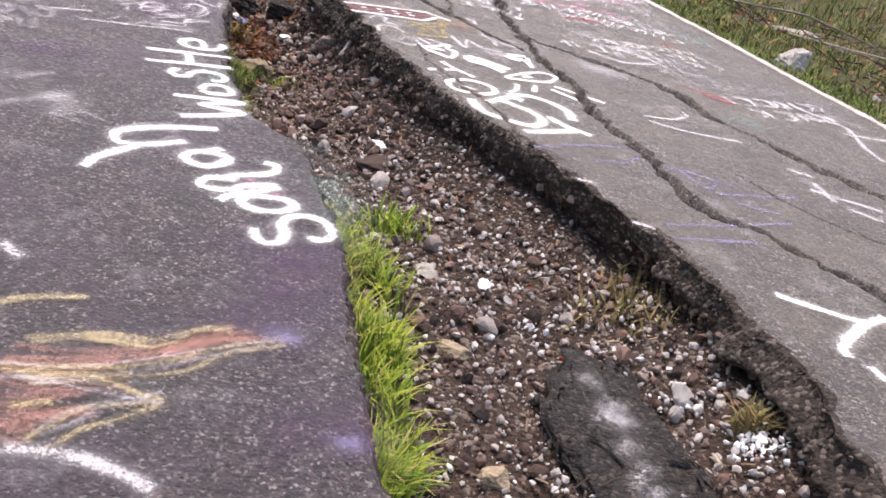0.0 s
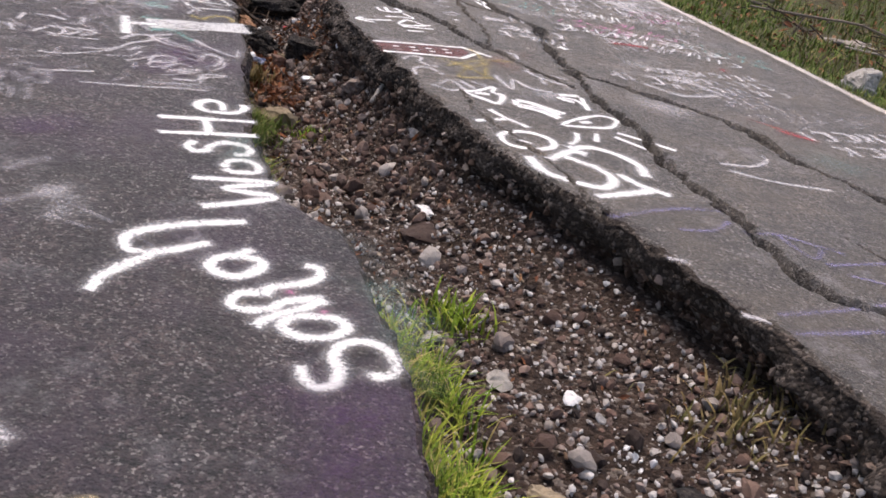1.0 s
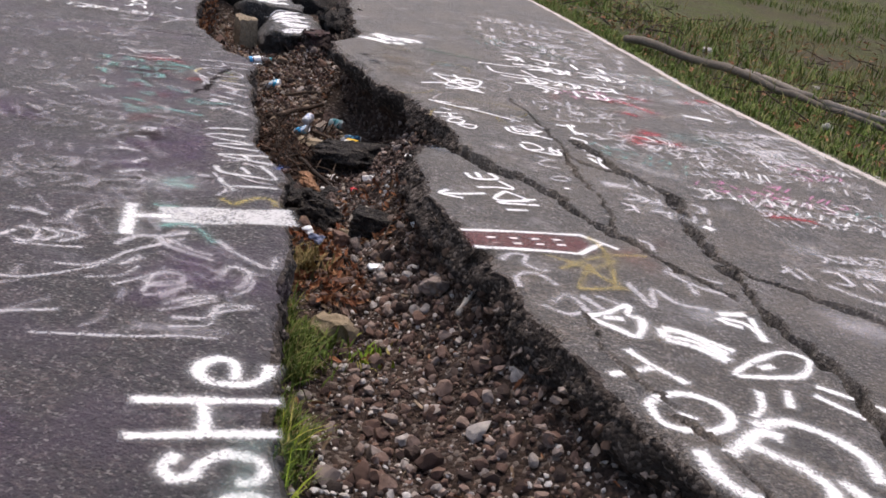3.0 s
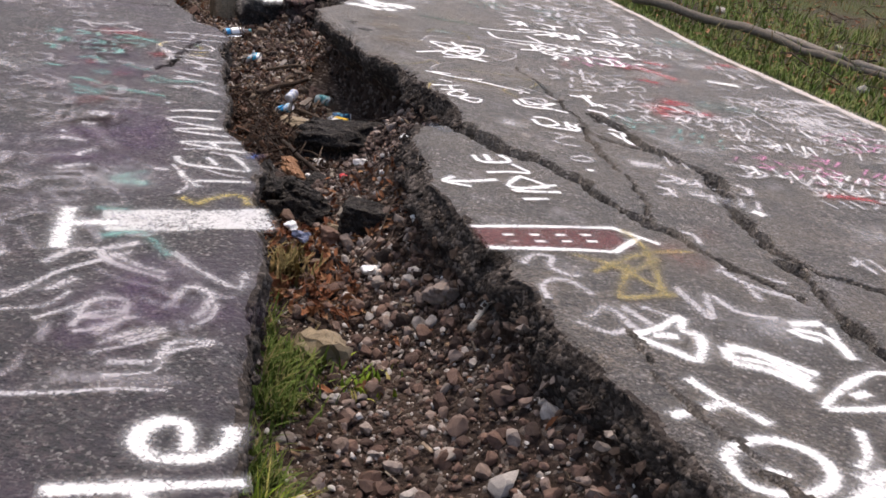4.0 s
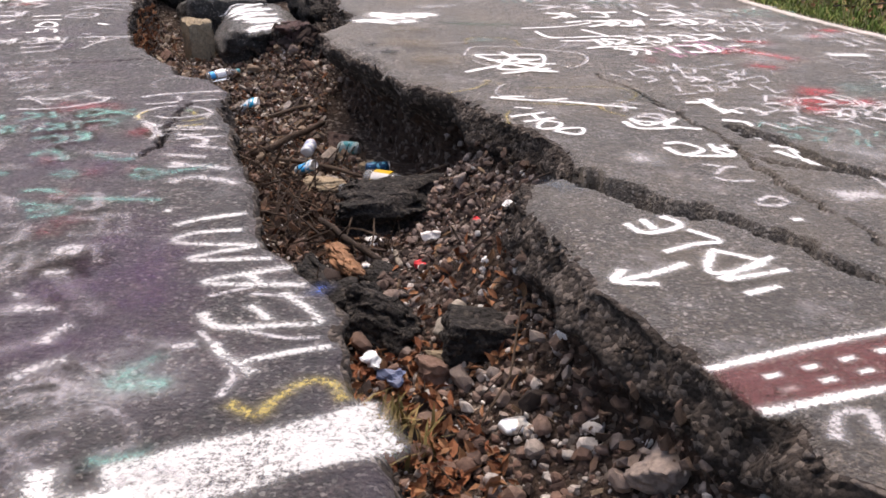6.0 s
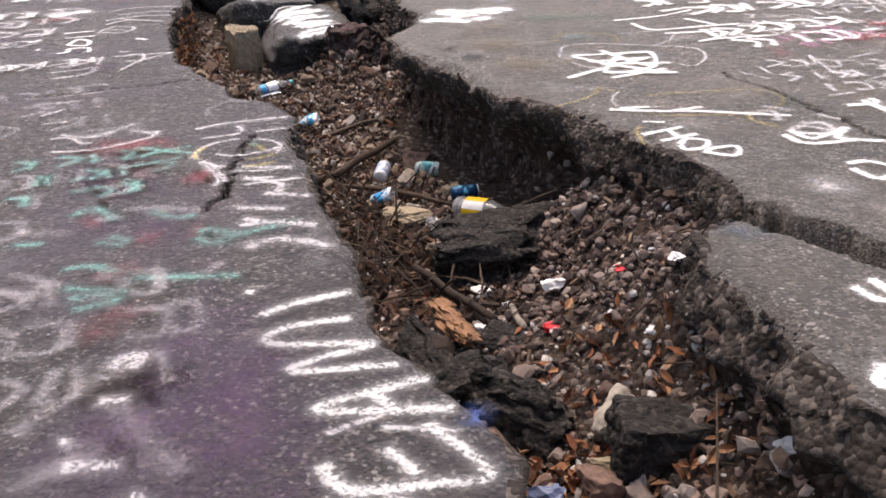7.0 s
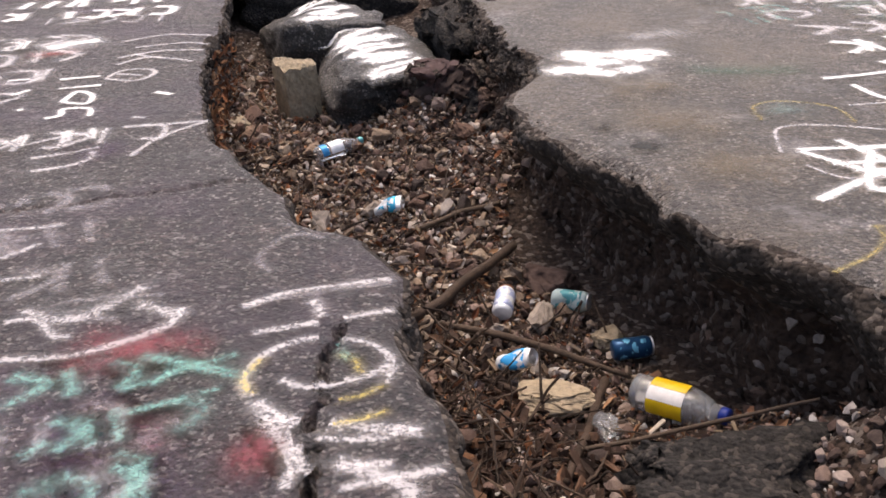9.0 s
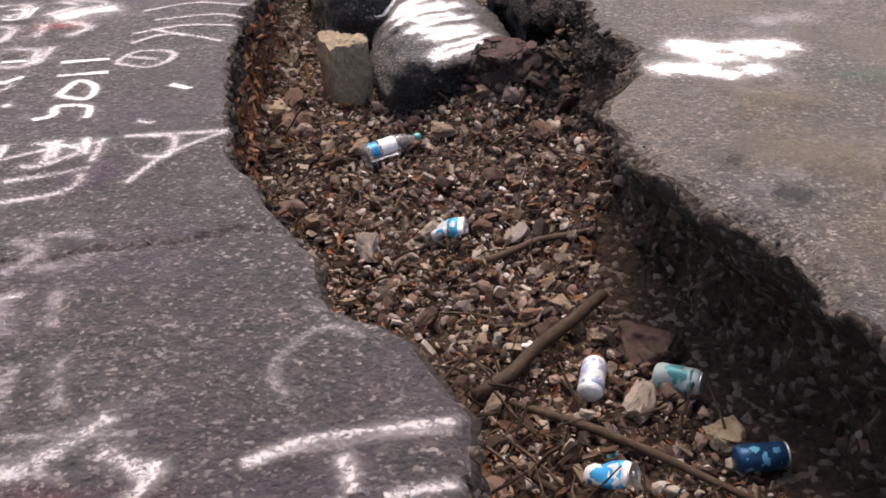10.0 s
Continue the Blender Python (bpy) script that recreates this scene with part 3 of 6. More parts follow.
marks("graffiti", "thin faded white scribbles on asphalt", FAINT, 0.02, [[(-1.53, 5.46), (-1.42, 5.49), (-1.28, 5.66), (-1.24, 5.82), (-1.12, 6.01)], [(-1.59, 5.71), (-1.48, 5.74), (-1.38, 5.78)], [(-1.45, 5.2), (-1.33, 5.27), (-1.23, 5.33)], [(-1.24, 5.17), (-1.15, 5.2), (-0.99, 5.26), (-0.86, 5.33), (-0.75, 5.36)], [(-1.4, 5.62), (-1.3, 5.66), (-1.27, 5.73)], [(-1.27, 5.57), (-1.18, 5.63), (-1.16, 5.73)], [(-1.17, 5.56), (-1.09, 5.69)], [(-1.07, 5.55), (-1.07, 5.62), (-0.99, 5.68), (-0.98, 5.6), (-1.06, 5.53)], [(-0.98, 5.5), (-0.91, 5.61)], [(-0.91, 5.37), (-0.81, 5.43), (-0.81, 5.52), (-0.73, 5.6)], [(-0.97, 5.46), (-0.84, 5.6)], [(-0.81, 5.66), (-0.78, 5.73), (-0.79, 5.81)]])
marks("graffiti", "thin faded white scribbles on asphalt", GHOST, 0.024, [[(-1.01, 6.01), (-0.92, 5.94), (-0.82, 5.85), (-0.75, 5.87)], [(-1.16, 5.88), (-1.07, 5.84), (-0.94, 5.84)], [(-1.71, 6.27), (-1.58, 6.46), (-1.48, 6.49)], [(-1.86, 6.37), (-1.72, 6.43)], [(-1.73, 5.95), (-1.65, 6.01)], [(-1.55, 6.03), (-1.49, 6.15), (-1.37, 6.25)], [(-1.58, 5.92), (-1.51, 6.05)], [(-1.11, 5.4), (-1.1, 5.33), (-1.13, 5.25)], [(-1.42, 5.06), (-1.37, 5.0), (-1.37, 4.93)], [(-1.64, 5.4), (-1.52, 5.45)], [(-1.59, 5.31), (-1.43, 5.45)], [(-1.4, 5.18), (-1.29, 5.38)], [(-1.48, 5.57), (-1.46, 5.46)], [(-1.78, 5.79), (-1.57, 5.73)]])
marks("graffiti", "thin faded white scribbles on asphalt", FAINT, 0.018, [[(-1.28, 6.76), (-1.17, 6.6), (-1.17, 6.5)], [(-1.19, 6.78), (-1.09, 6.75), (-1.01, 6.76)], [(-1.31, 6.95), (-1.18, 7.04)], [(-1.22, 6.97), (-1.09, 6.96)]])
marks("graffiti", "white paint worn thin beside the edge line", FAINT, 0.13, [[(1.53, 9.82), (1.82, 9.86), (2.01, 9.5)], [(1.37, 9.29), (1.51, 9.23), (1.65, 9.02)]])
marks("graffiti", "pale haze of white spray between cracks", PALE_HAZE, 0.16, [[(1.29, 6.58), (1.44, 6.54), (1.6, 6.46)], [(1.3, 7.36), (1.51, 7.41)]])
marks("graffiti", "white sprayed lettering WoSHe along the broken edge", WHITE, 0.036, [[(-0.63, 5.15), (-0.66, 5.24), (-0.71, 5.25), (-0.74, 5.2), (-0.73, 5.15), (-0.69, 5.12), (-0.63, 5.13), (-0.58, 5.16), (-0.56, 5.22), (-0.57, 5.28)], [(-0.82, 4.96), (-0.5, 5.09)], [(-0.77, 4.8), (-0.46, 4.94)], [(-0.67, 5.02), (-0.61, 4.87)], [(-0.64, 4.78), (-0.65, 4.71), (-0.62, 4.68), (-0.58, 4.7), (-0.57, 4.76), (-0.54, 4.81), (-0.47, 4.82), (-0.43, 4.79), (-0.44, 4.73), (-0.48, 4.72)], [(-0.48, 4.58), (-0.48, 4.64), (-0.43, 4.68), (-0.38, 4.66), (-0.36, 4.62), (-0.37, 4.59), (-0.44, 4.56), (-0.48, 4.58)], [(-0.55, 4.45), (-0.29, 4.53), (-0.43, 4.41), (-0.26, 4.41), (-0.46, 4.24)]])
marks("graffiti", "broad white painted bar with a cross foot", WORN_WHITE, 0.083, [[(-1.27, 6.2), (-1.12, 6.27), (-0.98, 6.35), (-0.84, 6.42)]])
marks("graffiti", "white sprayed cross foot of the broad bar", WHITE, 0.05, [[(-1.37, 6.13), (-1.23, 6.2)], [(-1.31, 5.95), (-1.35, 6.07), (-1.42, 6.25)]])
marks("graffiti", "white sprayed scribbles on purple ground", FAINT, 0.032, [[(-1.3, 5.85), (-1.27, 5.96), (-1.19, 6.01), (-1.12, 6.09)], [(-1.02, 6.07), (-0.92, 5.99), (-0.79, 5.92), (-0.76, 5.94), (-0.78, 6.03)], [(-1.21, 6.0), (-1.15, 5.94), (-1.07, 5.91), (-1.01, 5.9), (-0.95, 5.88)], [(-1.17, 5.99), (-1.06, 5.94), (-0.97, 5.93)], [(-1.09, 5.61), (-1.08, 5.71), (-1.01, 5.73), (-1.0, 5.65), (-1.09, 5.6)], [(-1.0, 5.53), (-0.99, 5.61), (-0.94, 5.67)], [(-0.97, 5.52), (-0.92, 5.59), (-0.86, 5.62), (-0.94, 5.52)], [(-1.22, 5.7), (-1.18, 5.81)], [(-0.9, 5.79), (-0.89, 5.87), (-0.82, 5.85), (-0.81, 5.74), (-0.83, 5.71)], [(-0.93, 5.43), (-0.83, 5.47), (-0.82, 5.57), (-0.72, 5.61)]])
marks("graffiti", "faded white strokes across the asphalt", GHOST, 0.05, [[(-1.01, 5.33), (-0.86, 5.37), (-0.77, 5.4), (-0.74, 5.43)], [(-0.88, 5.32), (-0.84, 5.33)], [(-1.88, 6.92), (-1.79, 7.14)], [(-1.8, 6.77), (-1.7, 6.91)], [(-1.72, 6.62), (-1.59, 6.72)], [(-1.62, 6.47), (-1.51, 6.59)], [(-1.56, 6.33), (-1.43, 6.41)], [(-1.84, 7.08), (-1.72, 7.18)], [(-1.51, 6.24), (-1.41, 6.33)], [(-2.22, 8.19), (-2.1, 8.4)], [(-2.08, 8.04), (-1.85, 8.02)], [(-2.34, 7.86), (-2.17, 7.86)], [(-1.75, 7.06), (-1.54, 6.83)]])
marks("graffiti", "teal sprayed strokes on asphalt", TEAL, 0.035, [[(-1.35, 6.27), (-1.24, 6.31)], [(-1.25, 6.08), (-1.14, 6.15), (-1.01, 6.03)], [(-1.41, 6.52), (-1.29, 6.54)], [(-1.41, 6.59), (-1.29, 6.52)], [(-2.05, 7.53), (-1.88, 7.5)], [(-1.98, 7.41), (-1.88, 7.46)], [(-1.71, 7.84), (-1.57, 7.93)], [(-2.3, 7.78), (-2.21, 7.79)]])
marks("graffiti", "yellow sprayed curl beside the white bar", YELLOW, 0.03, [[(-1.15, 6.48), (-1.08, 6.44), (-1.06, 6.5), (-1.01, 6.57), (-0.96, 6.57), (-0.92, 6.5)]])
marks("graffiti", "white sprayed capitals along the edge", WORN_WHITE, 0.027, [[(-1.12, 6.59), (-1.17, 6.63), (-1.22, 6.68), (-1.24, 6.72)], [(-1.17, 6.63), (-1.06, 6.69), (-0.98, 6.72)], [(-1.31, 6.86), (-1.25, 6.79), (-1.12, 6.81), (-1.03, 6.84), (-1.14, 6.98)], [(-1.14, 6.83), (-1.21, 6.91)], [(-1.11, 7.03), (-1.35, 7.02), (-1.16, 7.13)], [(-1.26, 7.09), (-1.21, 7.03)], [(-1.22, 7.18), (-1.42, 7.15), (-1.38, 7.2), (-1.28, 7.26), (-1.49, 7.26), (-1.47, 7.33), (-1.34, 7.37)], [(-1.54, 7.38), (-1.48, 7.44), (-1.36, 7.5)], [(-1.61, 7.5), (-1.58, 7.5)]])
marks("graffiti", "white sprayed strokes along the edge", FAINT, 0.034, [[(-1.67, 7.74), (-1.62, 7.8), (-1.52, 7.79), (-1.45, 7.75)], [(-1.73, 7.9), (-1.63, 7.92), (-1.51, 7.89)], [(-1.78, 8.03), (-1.62, 8.01)], [(-1.72, 8.14), (-1.57, 8.11)], [(-1.82, 8.28), (-1.69, 8.22), (-1.68, 8.13)], [(-1.95, 8.39), (-1.69, 8.37)], [(-1.99, 8.44), (-1.87, 8.26), (-1.81, 8.25)], [(-1.68, 7.79), (-1.63, 7.76)], [(-1.73, 7.95), (-1.67, 7.92)]])
marks("graffiti", "broad faded purple spray", PURPLE, 0.2, [[(-1.58, 6.59), (-1.63, 6.78), (-1.73, 7.05)], [(-1.73, 7.15), (-1.67, 7.27), (-1.61, 7.5)], [(-1.54, 6.9), (-1.58, 7.04), (-1.58, 7.15)]])
marks("graffiti", "broad faded purple spray", PURPLE, 0.2, [[(-1.0, 5.43), (-0.99, 5.56), (-0.99, 5.76), (-1.06, 6.01)], [(-1.4, 6.68), (-1.46, 7.0), (-1.54, 7.32)], [(-0.81, 5.67), (-0.81, 5.82)]])
marks("graffiti", "broad faded purple spray", PURPLE, 0.3, [[(0.12, 2.79), (0.21, 3.08), (0.18, 3.45)], [(0.36, 2.62), (0.45, 2.37)], [(0.04, 3.18), (0.12, 3.38)]])
marks("graffiti", "teal sprayed strokes on asphalt", TEAL, 0.035, [[(-2.1, 7.63), (-2.03, 7.65), (-1.94, 7.61)], [(-2.01, 7.46), (-1.95, 7.49), (-1.88, 7.45)], [(-2.01, 8.01), (-1.92, 7.96), (-1.86, 7.98)], [(-1.82, 7.84), (-1.8, 7.88), (-1.73, 7.83), (-1.77, 7.78), (-1.82, 7.83)], [(-1.41, 6.52), (-1.38, 6.58), (-1.33, 6.66)], [(-1.39, 6.52), (-1.28, 6.55)], [(-1.9, 7.58), (-1.65, 7.59)], [(-2.17, 8.56), (-2.03, 8.52)], [(-2.08, 7.8), (-1.99, 7.77)], [(-2.22, 7.97), (-2.18, 8.04), (-2.08, 7.94)], [(-2.06, 7.84), (-1.98, 7.8)]])
marks("graffiti", "red sprayed strokes on asphalt", RED_SOFT, 0.08, [[(-1.91, 7.4), (-1.81, 7.37)], [(-1.91, 7.29), (-1.86, 7.34)], [(-2.43, 8.64), (-2.24, 8.6)], [(-2.0, 8.26), (-1.94, 8.29)]])
marks("graffiti", "white sprayed strokes on the purple haze", FAINT, 0.035, [[(-1.78, 6.9), (-1.76, 6.92)], [(-1.79, 7.15), (-1.77, 7.2), (-1.74, 7.21), (-1.75, 7.15)], [(-1.75, 6.84), (-1.64, 6.85)], [(-1.61, 6.68), (-1.6, 6.74), (-1.58, 6.78)], [(-1.61, 6.53), (-1.57, 6.59), (-1.52, 6.63)], [(-1.77, 7.04), (-1.7, 7.05)], [(-2.36, 8.79), (-2.23, 8.74)], [(-2.37, 8.87), (-2.46, 8.72), (-2.6, 8.75)], [(-1.33, 6.68), (-1.27, 6.71)]])
marks("graffiti", "dull blue sprayed blot at the slab tip", paint("dull_blue_spray", (0.06, 0.10, 0.15), 1.0, True), 0.09, [[(-0.47, 7.80), (-0.40, 7.86)]])
marks("graffiti", "bright blue paint blot at the edge", BLUE, 0.045, [[(-1.075, 7.01), (-1.04, 7.0)]])
marks("graffiti", "faded white arcs and strokes", GHOST, 0.022, [[(-2.02, 9.14), (-2.08, 9.17), (-2.13, 9.14), (-2.15, 9.07), (-2.15, 9.01), (-2.1, 8.95)], [(-2.12, 8.78), (-2.07, 8.82), (-1.99, 8.85), (-1.93, 8.88), (-1.82, 8.91)], [(-1.98, 8.84), (-1.94, 8.78)], [(-2.27, 8.72), (-2.24, 8.74), (-2.24, 8.78)], [(-2.52, 8.79), (-2.42, 8.81), (-2.31, 8.83)], [(-2.46, 8.72), (-2.37, 8.72)], [(-2.76, 9.18), (-2.71, 9.21)], [(-2.15, 9.23), (-2.12, 9.22)]])
marks("graffiti", "white sprayed strokes forming a chevron", FAINT, 0.025, [[(-3.14, 9.81), (-3.05, 9.89), (-2.93, 9.96)], [(-2.89, 10.0), (-2.73, 10.04), (-2.62, 10.07)], [(-2.75, 9.72), (-2.72, 9.9), (-2.63, 10.06)], [(-3.06, 9.68), (-2.97, 9.73), (-2.88, 9.8)], [(-3.0, 9.57), (-2.89, 9.64), (-2.87, 9.72), (-2.9, 9.76)], [(-2.91, 10.11), (-2.85, 10.1)]])
marks("graffiti", "small white sprayed figures on asphalt", WHITE, 0.024, [[(-3.21, 10.08), (-3.17, 10.12), (-3.19, 10.19), (-3.1, 10.2), (-3.06, 10.11)], [(-3.24, 10.28), (-3.24, 10.41), (-3.16, 10.36), (-3.14, 10.26), (-3.24, 10.28)], [(-3.33, 10.45), (-3.19, 10.5)], [(-3.39, 10.58), (-3.25, 10.63)], [(-3.36, 10.17), (-3.34, 10.2)], [(-3.48, 10.36), (-3.44, 10.44)], [(-3.6, 10.56), (-3.52, 10.59)], [(-2.94, 10.41), (-2.86, 10.38)]])
marks("graffiti", "solid white sprayed oval with a red rim", WHITE, 0.09, [[(-3.7, 11.07), (-3.61, 11.16), (-3.5, 11.24)]])
marks("graffiti", "red sprayed rim beneath the white oval", RED, 0.07, [[(-3.71, 10.94), (-3.61, 10.99), (-3.53, 11.04)]])
marks("graffiti", "dense white sprayed scribble", FAINT, 0.025, [[(-3.21, 10.59), (-3.19, 10.71), (-3.08, 10.73), (-3.04, 10.65), (-3.08, 10.56), (-3.21, 10.59)], [(-3.2, 10.66), (-3.08, 10.64)], [(-3.25, 10.8), (-3.16, 10.92), (-2.95, 10.86)], [(-3.29, 10.91), (-3.15, 11.03), (-2.97, 11.04)], [(-3.25, 10.97), (-3.1, 10.91)], [(-3.38, 11.2), (-3.23, 11.34), (-3.02, 11.31)], [(-3.28, 11.09), (-3.1, 11.18), (-2.97, 11.14)]])
marks("graffiti", "white and yellow sprayed eye round a hole", FAINT, 0.022, [[(-2.01, 8.45), (-2.04, 8.53), (-2.01, 8.62), (-1.93, 8.67), (-1.82, 8.65), (-1.77, 8.59), (-1.77, 8.51)], [(-1.97, 8.52), (-1.92, 8.49), (-1.82, 8.53), (-1.77, 8.58)], [(-2.0, 8.44), (-1.93, 8.39), (-1.89, 8.3), (-1.88, 8.2)], [(-1.86, 8.34), (-1.77, 8.34), (-1.69, 8.38)], [(-1.81, 8.26), (-1.72, 8.28)], [(-1.79, 8.21), (-1.64, 8.27)], [(-2.07, 8.68), (-1.97, 8.72), (-1.8, 8.79)], [(-2.12, 8.79), (-2.03, 8.86), (-1.83, 8.93)], [(-1.98, 8.83), (-1.94, 8.75)]])
marks("graffiti", "yellow sprayed arcs of the eye", YELLOW, 0.018, [[(-1.86, 8.45), (-1.81, 8.47), (-1.77, 8.51)], [(-1.87, 8.37), (-1.79, 8.4), (-1.75, 8.43)], [(-1.88, 8.61), (-1.84, 8.59), (-1.82, 8.54)], [(-2.01, 8.46), (-2.04, 8.52), (-2.02, 8.59)]])
marks("graffiti", "long white sprayed arc", FAINT, 0.022, [[(-2.54, 8.55), (-2.41, 8.57), (-2.31, 8.64), (-2.25, 8.71), (-2.25, 8.78)], [(-2.61, 8.69), (-2.55, 8.71), (-2.47, 8.64), (-2.44, 8.65)], [(-2.72, 8.88), (-2.63, 8.91)], [(-2.78, 8.99), (-2.72, 9.08)], [(-2.87, 9.15), (-2.72, 9.19)]])
marks("graffiti", "red sprayed strokes on asphalt", RED_SOFT, 0.07, [[(-2.42, 8.53), (-2.31, 8.56), (-2.27, 8.63)], [(-2.17, 8.32), (-2.12, 8.34)], [(-2.25, 8.36), (-2.25, 8.41)], [(-1.98, 8.3), (-1.92, 8.29)], [(-2.18, 8.61), (-2.13, 8.62)]])
marks("graffiti", "teal sprayed strokes on asphalt", TEAL, 0.021, [[(-2.19, 8.52), (-2.08, 8.6)], [(-2.19, 8.57), (-2.09, 8.54)], [(-2.22, 8.39), (-2.13, 8.44)], [(-2.26, 8.46), (-2.22, 8.49)], [(-2.19, 8.28), (-2.12, 8.26)], [(-2.29, 8.19), (-2.25, 8.21)], [(-2.11, 8.46), (-2.07, 8.48)], [(-1.91, 8.67), (-1.85, 8.59)]])
marks("graffiti", "broad faded purple spray", PURPLE, 0.26, [[(-2.37, 8.23), (-2.3, 8.29), (-2.2, 8.33)], [(-2.12, 8.21), (-2.04, 8.26)], [(-2.46, 8.4), (-2.42, 8.46)]])
TAN_CHALK = paint("tan_chalky_spray", (0.56, 0.46, 0.27), 0.38)
ROSE_CHALK = paint("rose_chalky_spray", (0.36, 0.19, 0.16), 0.42)


def hatched(label, mat, width, strokes, times, seed, spread):
    """Each stroke drawn over several times with an unsteady can."""
    rnd = random.Random(seed)
    lines = []
    for pts in strokes:
        for _ in range(times):
            ox, oy = rnd.gauss(0, spread), rnd.gauss(0, spread)
            lines.append([(x + ox + rnd.gauss(0, 0.008), y + oy + rnd.gauss(0, 0.008)) for x, y in pts])
    return marks("graffiti", label, mat, width, lines)


FLAME_TAN = [[(-0.47, 2.73), (-0.41, 2.78), (-0.3, 2.83)], [(-0.34, 2.62), (-0.2, 2.69), (-0.09, 2.71)], [(-0.36, 2.48), (-0.18, 2.53), (-0.01, 2.62), (0.1, 2.73), (0.22, 2.82)], [(-0.27, 2.45), (-0.14, 2.49), (-0.04, 2.47), (0.01, 2.47)], [(-0.18, 2.26), (-0.14, 2.34), (-0.09, 2.4), (0.01, 2.47)], [(-0.29, 2.35), (-0.21, 2.39)], [(-0.23, 2.65), (-0.08, 2.68), (0.01, 2.79), (0.08, 2.83)], [(-0.32, 2.46), (-0.22, 2.52), (-0.1, 2.56)]]
FLAME_ROSE = [[(-0.35, 2.53), (-0.19, 2.58), (-0.03, 2.69), (0.09, 2.81)], [(-0.32, 2.39), (-0.24, 2.4), (-0.16, 2.44)], [(-0.35, 2.46), (-0.23, 2.48), (-0.12, 2.54)], [(-0.28, 2.31), (-0.19, 2.35), (-0.13, 2.4)], [(-0.24, 2.24), (-0.2, 2.27)], [(-0.05, 2.66), (0.04, 2.76), (0.14, 2.82)]]
hatched("faded rust-red sprayed flame strokes", ROSE_CHALK, 0.024, FLAME_ROSE, 4, 3, 0.022)
hatched("faded tan-yellow sprayed flame strokes", TAN_CHALK, 0.02, FLAME_TAN, 2, 4, 0.014)
hatched("chalky white edges of the sprayed flames", GHOST, 0.016, FLAME_TAN[2:5], 2, 5, 0.03)
marks("graffiti", "white chalked arc on asphalt", FAINT, 0.035, [[(-0.23, 2.21), (-0.13, 2.23), (-0.01, 2.22), (0.1, 2.18)], [(-0.6, 3.01), (-0.51, 2.95)]])
marks("graffiti", "faint pale smears on asphalt", GHOST, 0.045, [[(-1.12, 4.22), (-1.02, 4.39)], [(-1.04, 3.96), (-0.89, 4.18)]])
marks("graffiti", "lilac paint blot at the edge", LILAC, 0.07, [[(0.45, 2.49), (0.47, 2.42)], [(0.17, 2.84), (0.29, 2.86)]])
marks("graffiti", "white sprayed heart outline", WHITE, 0.035, [[(0.35, 6.09), (0.42, 6.15), (0.5, 6.26), (0.5, 6.17), (0.55, 6.16), (0.53, 6.01), (0.45, 6.04), (0.35, 6.08)], [(0.4, 6.11), (0.49, 6.13)]])
marks("graffiti", "white sprayed forked stroke", WHITE, 0.036, [[(0.48, 5.89), (0.57, 5.8), (0.68, 5.72)], [(0.57, 5.79), (0.42, 5.67)]])
marks("graffiti", "white sprayed ring with a dot", WHITE, 0.036, [[(0.55, 5.57), (0.66, 5.65), (0.77, 5.61), (0.78, 5.51), (0.69, 5.43), (0.58, 5.43), (0.54, 5.52), (0.56, 5.58)], [(0.62, 5.51), (0.69, 5.49)]])
marks("graffiti", "heavy white sprayed spiral", WHITE, 0.05, [[(0.66, 5.33), (0.73, 5.18), (0.86, 5.12), (0.98, 5.12), (1.03, 5.24), (0.97, 5.34), (0.87, 5.39), (0.79, 5.43)], [(0.85, 5.53), (0.96, 5.6), (1.07, 5.58), (1.17, 5.49), (1.19, 5.34)], [(0.75, 5.33), (0.87, 5.5), (0.94, 5.49)], [(1.06, 5.33), (1.14, 5.24), (1.28, 5.18)], [(0.93, 5.0), (1.03, 5.07), (1.2, 5.2)]])
marks("graffiti", "white sprayed mask shape", WHITE, 0.03, [[(0.92, 5.99), (1.05, 6.13), (1.14, 6.11), (1.09, 5.97), (0.97, 5.9), (0.85, 5.87), (0.92, 5.99)], [(0.94, 5.95), (1.0, 6.0)], [(0.85, 6.33), (0.95, 6.32), (1.01, 6.19)], [(0.98, 6.39), (1.0, 6.2)], [(0.61, 6.06), (0.74, 6.06), (0.85, 5.97)], [(0.63, 6.11), (0.72, 6.12), (0.87, 6.05)], [(0.91, 5.78), (0.9, 5.66), (0.86, 5.59)], [(1.01, 5.83), (1.0, 5.7)], [(1.12, 5.91), (1.24, 5.87), (1.4, 5.81)], [(1.1, 5.84), (1.2, 5.77), (1.3, 5.72)]])
marks("graffiti", "lilac sprayed scribbles on asphalt", LILAC, 0.028, [[(0.99, 4.83), (1.27, 5.04), (1.56, 5.14)], [(1.25, 4.83), (1.39, 4.88), (1.49, 5.01)], [(1.53, 4.93), (1.68, 4.98), (1.78, 4.96), (1.94, 4.91)], [(1.68, 4.98), (1.78, 4.8), (1.85, 4.91)], [(1.85, 4.77), (2.22, 4.95)], [(1.51, 4.25), (1.82, 4.41), (2.12, 4.59)], [(1.89, 4.7), (2.09, 4.68)], [(1.53, 4.13), (1.87, 4.27)]])
marks("graffiti", "white sprayed hook on asphalt", FAINT, 0.03, [[(1.61, 5.75), (1.78, 5.8), (1.89, 5.95), (1.86, 6.0)], [(1.64, 5.67), (1.85, 5.63), (2.12, 5.66)], [(1.15, 4.53), (1.24, 4.53)], [(1.35, 4.19), (1.46, 4.17)]])
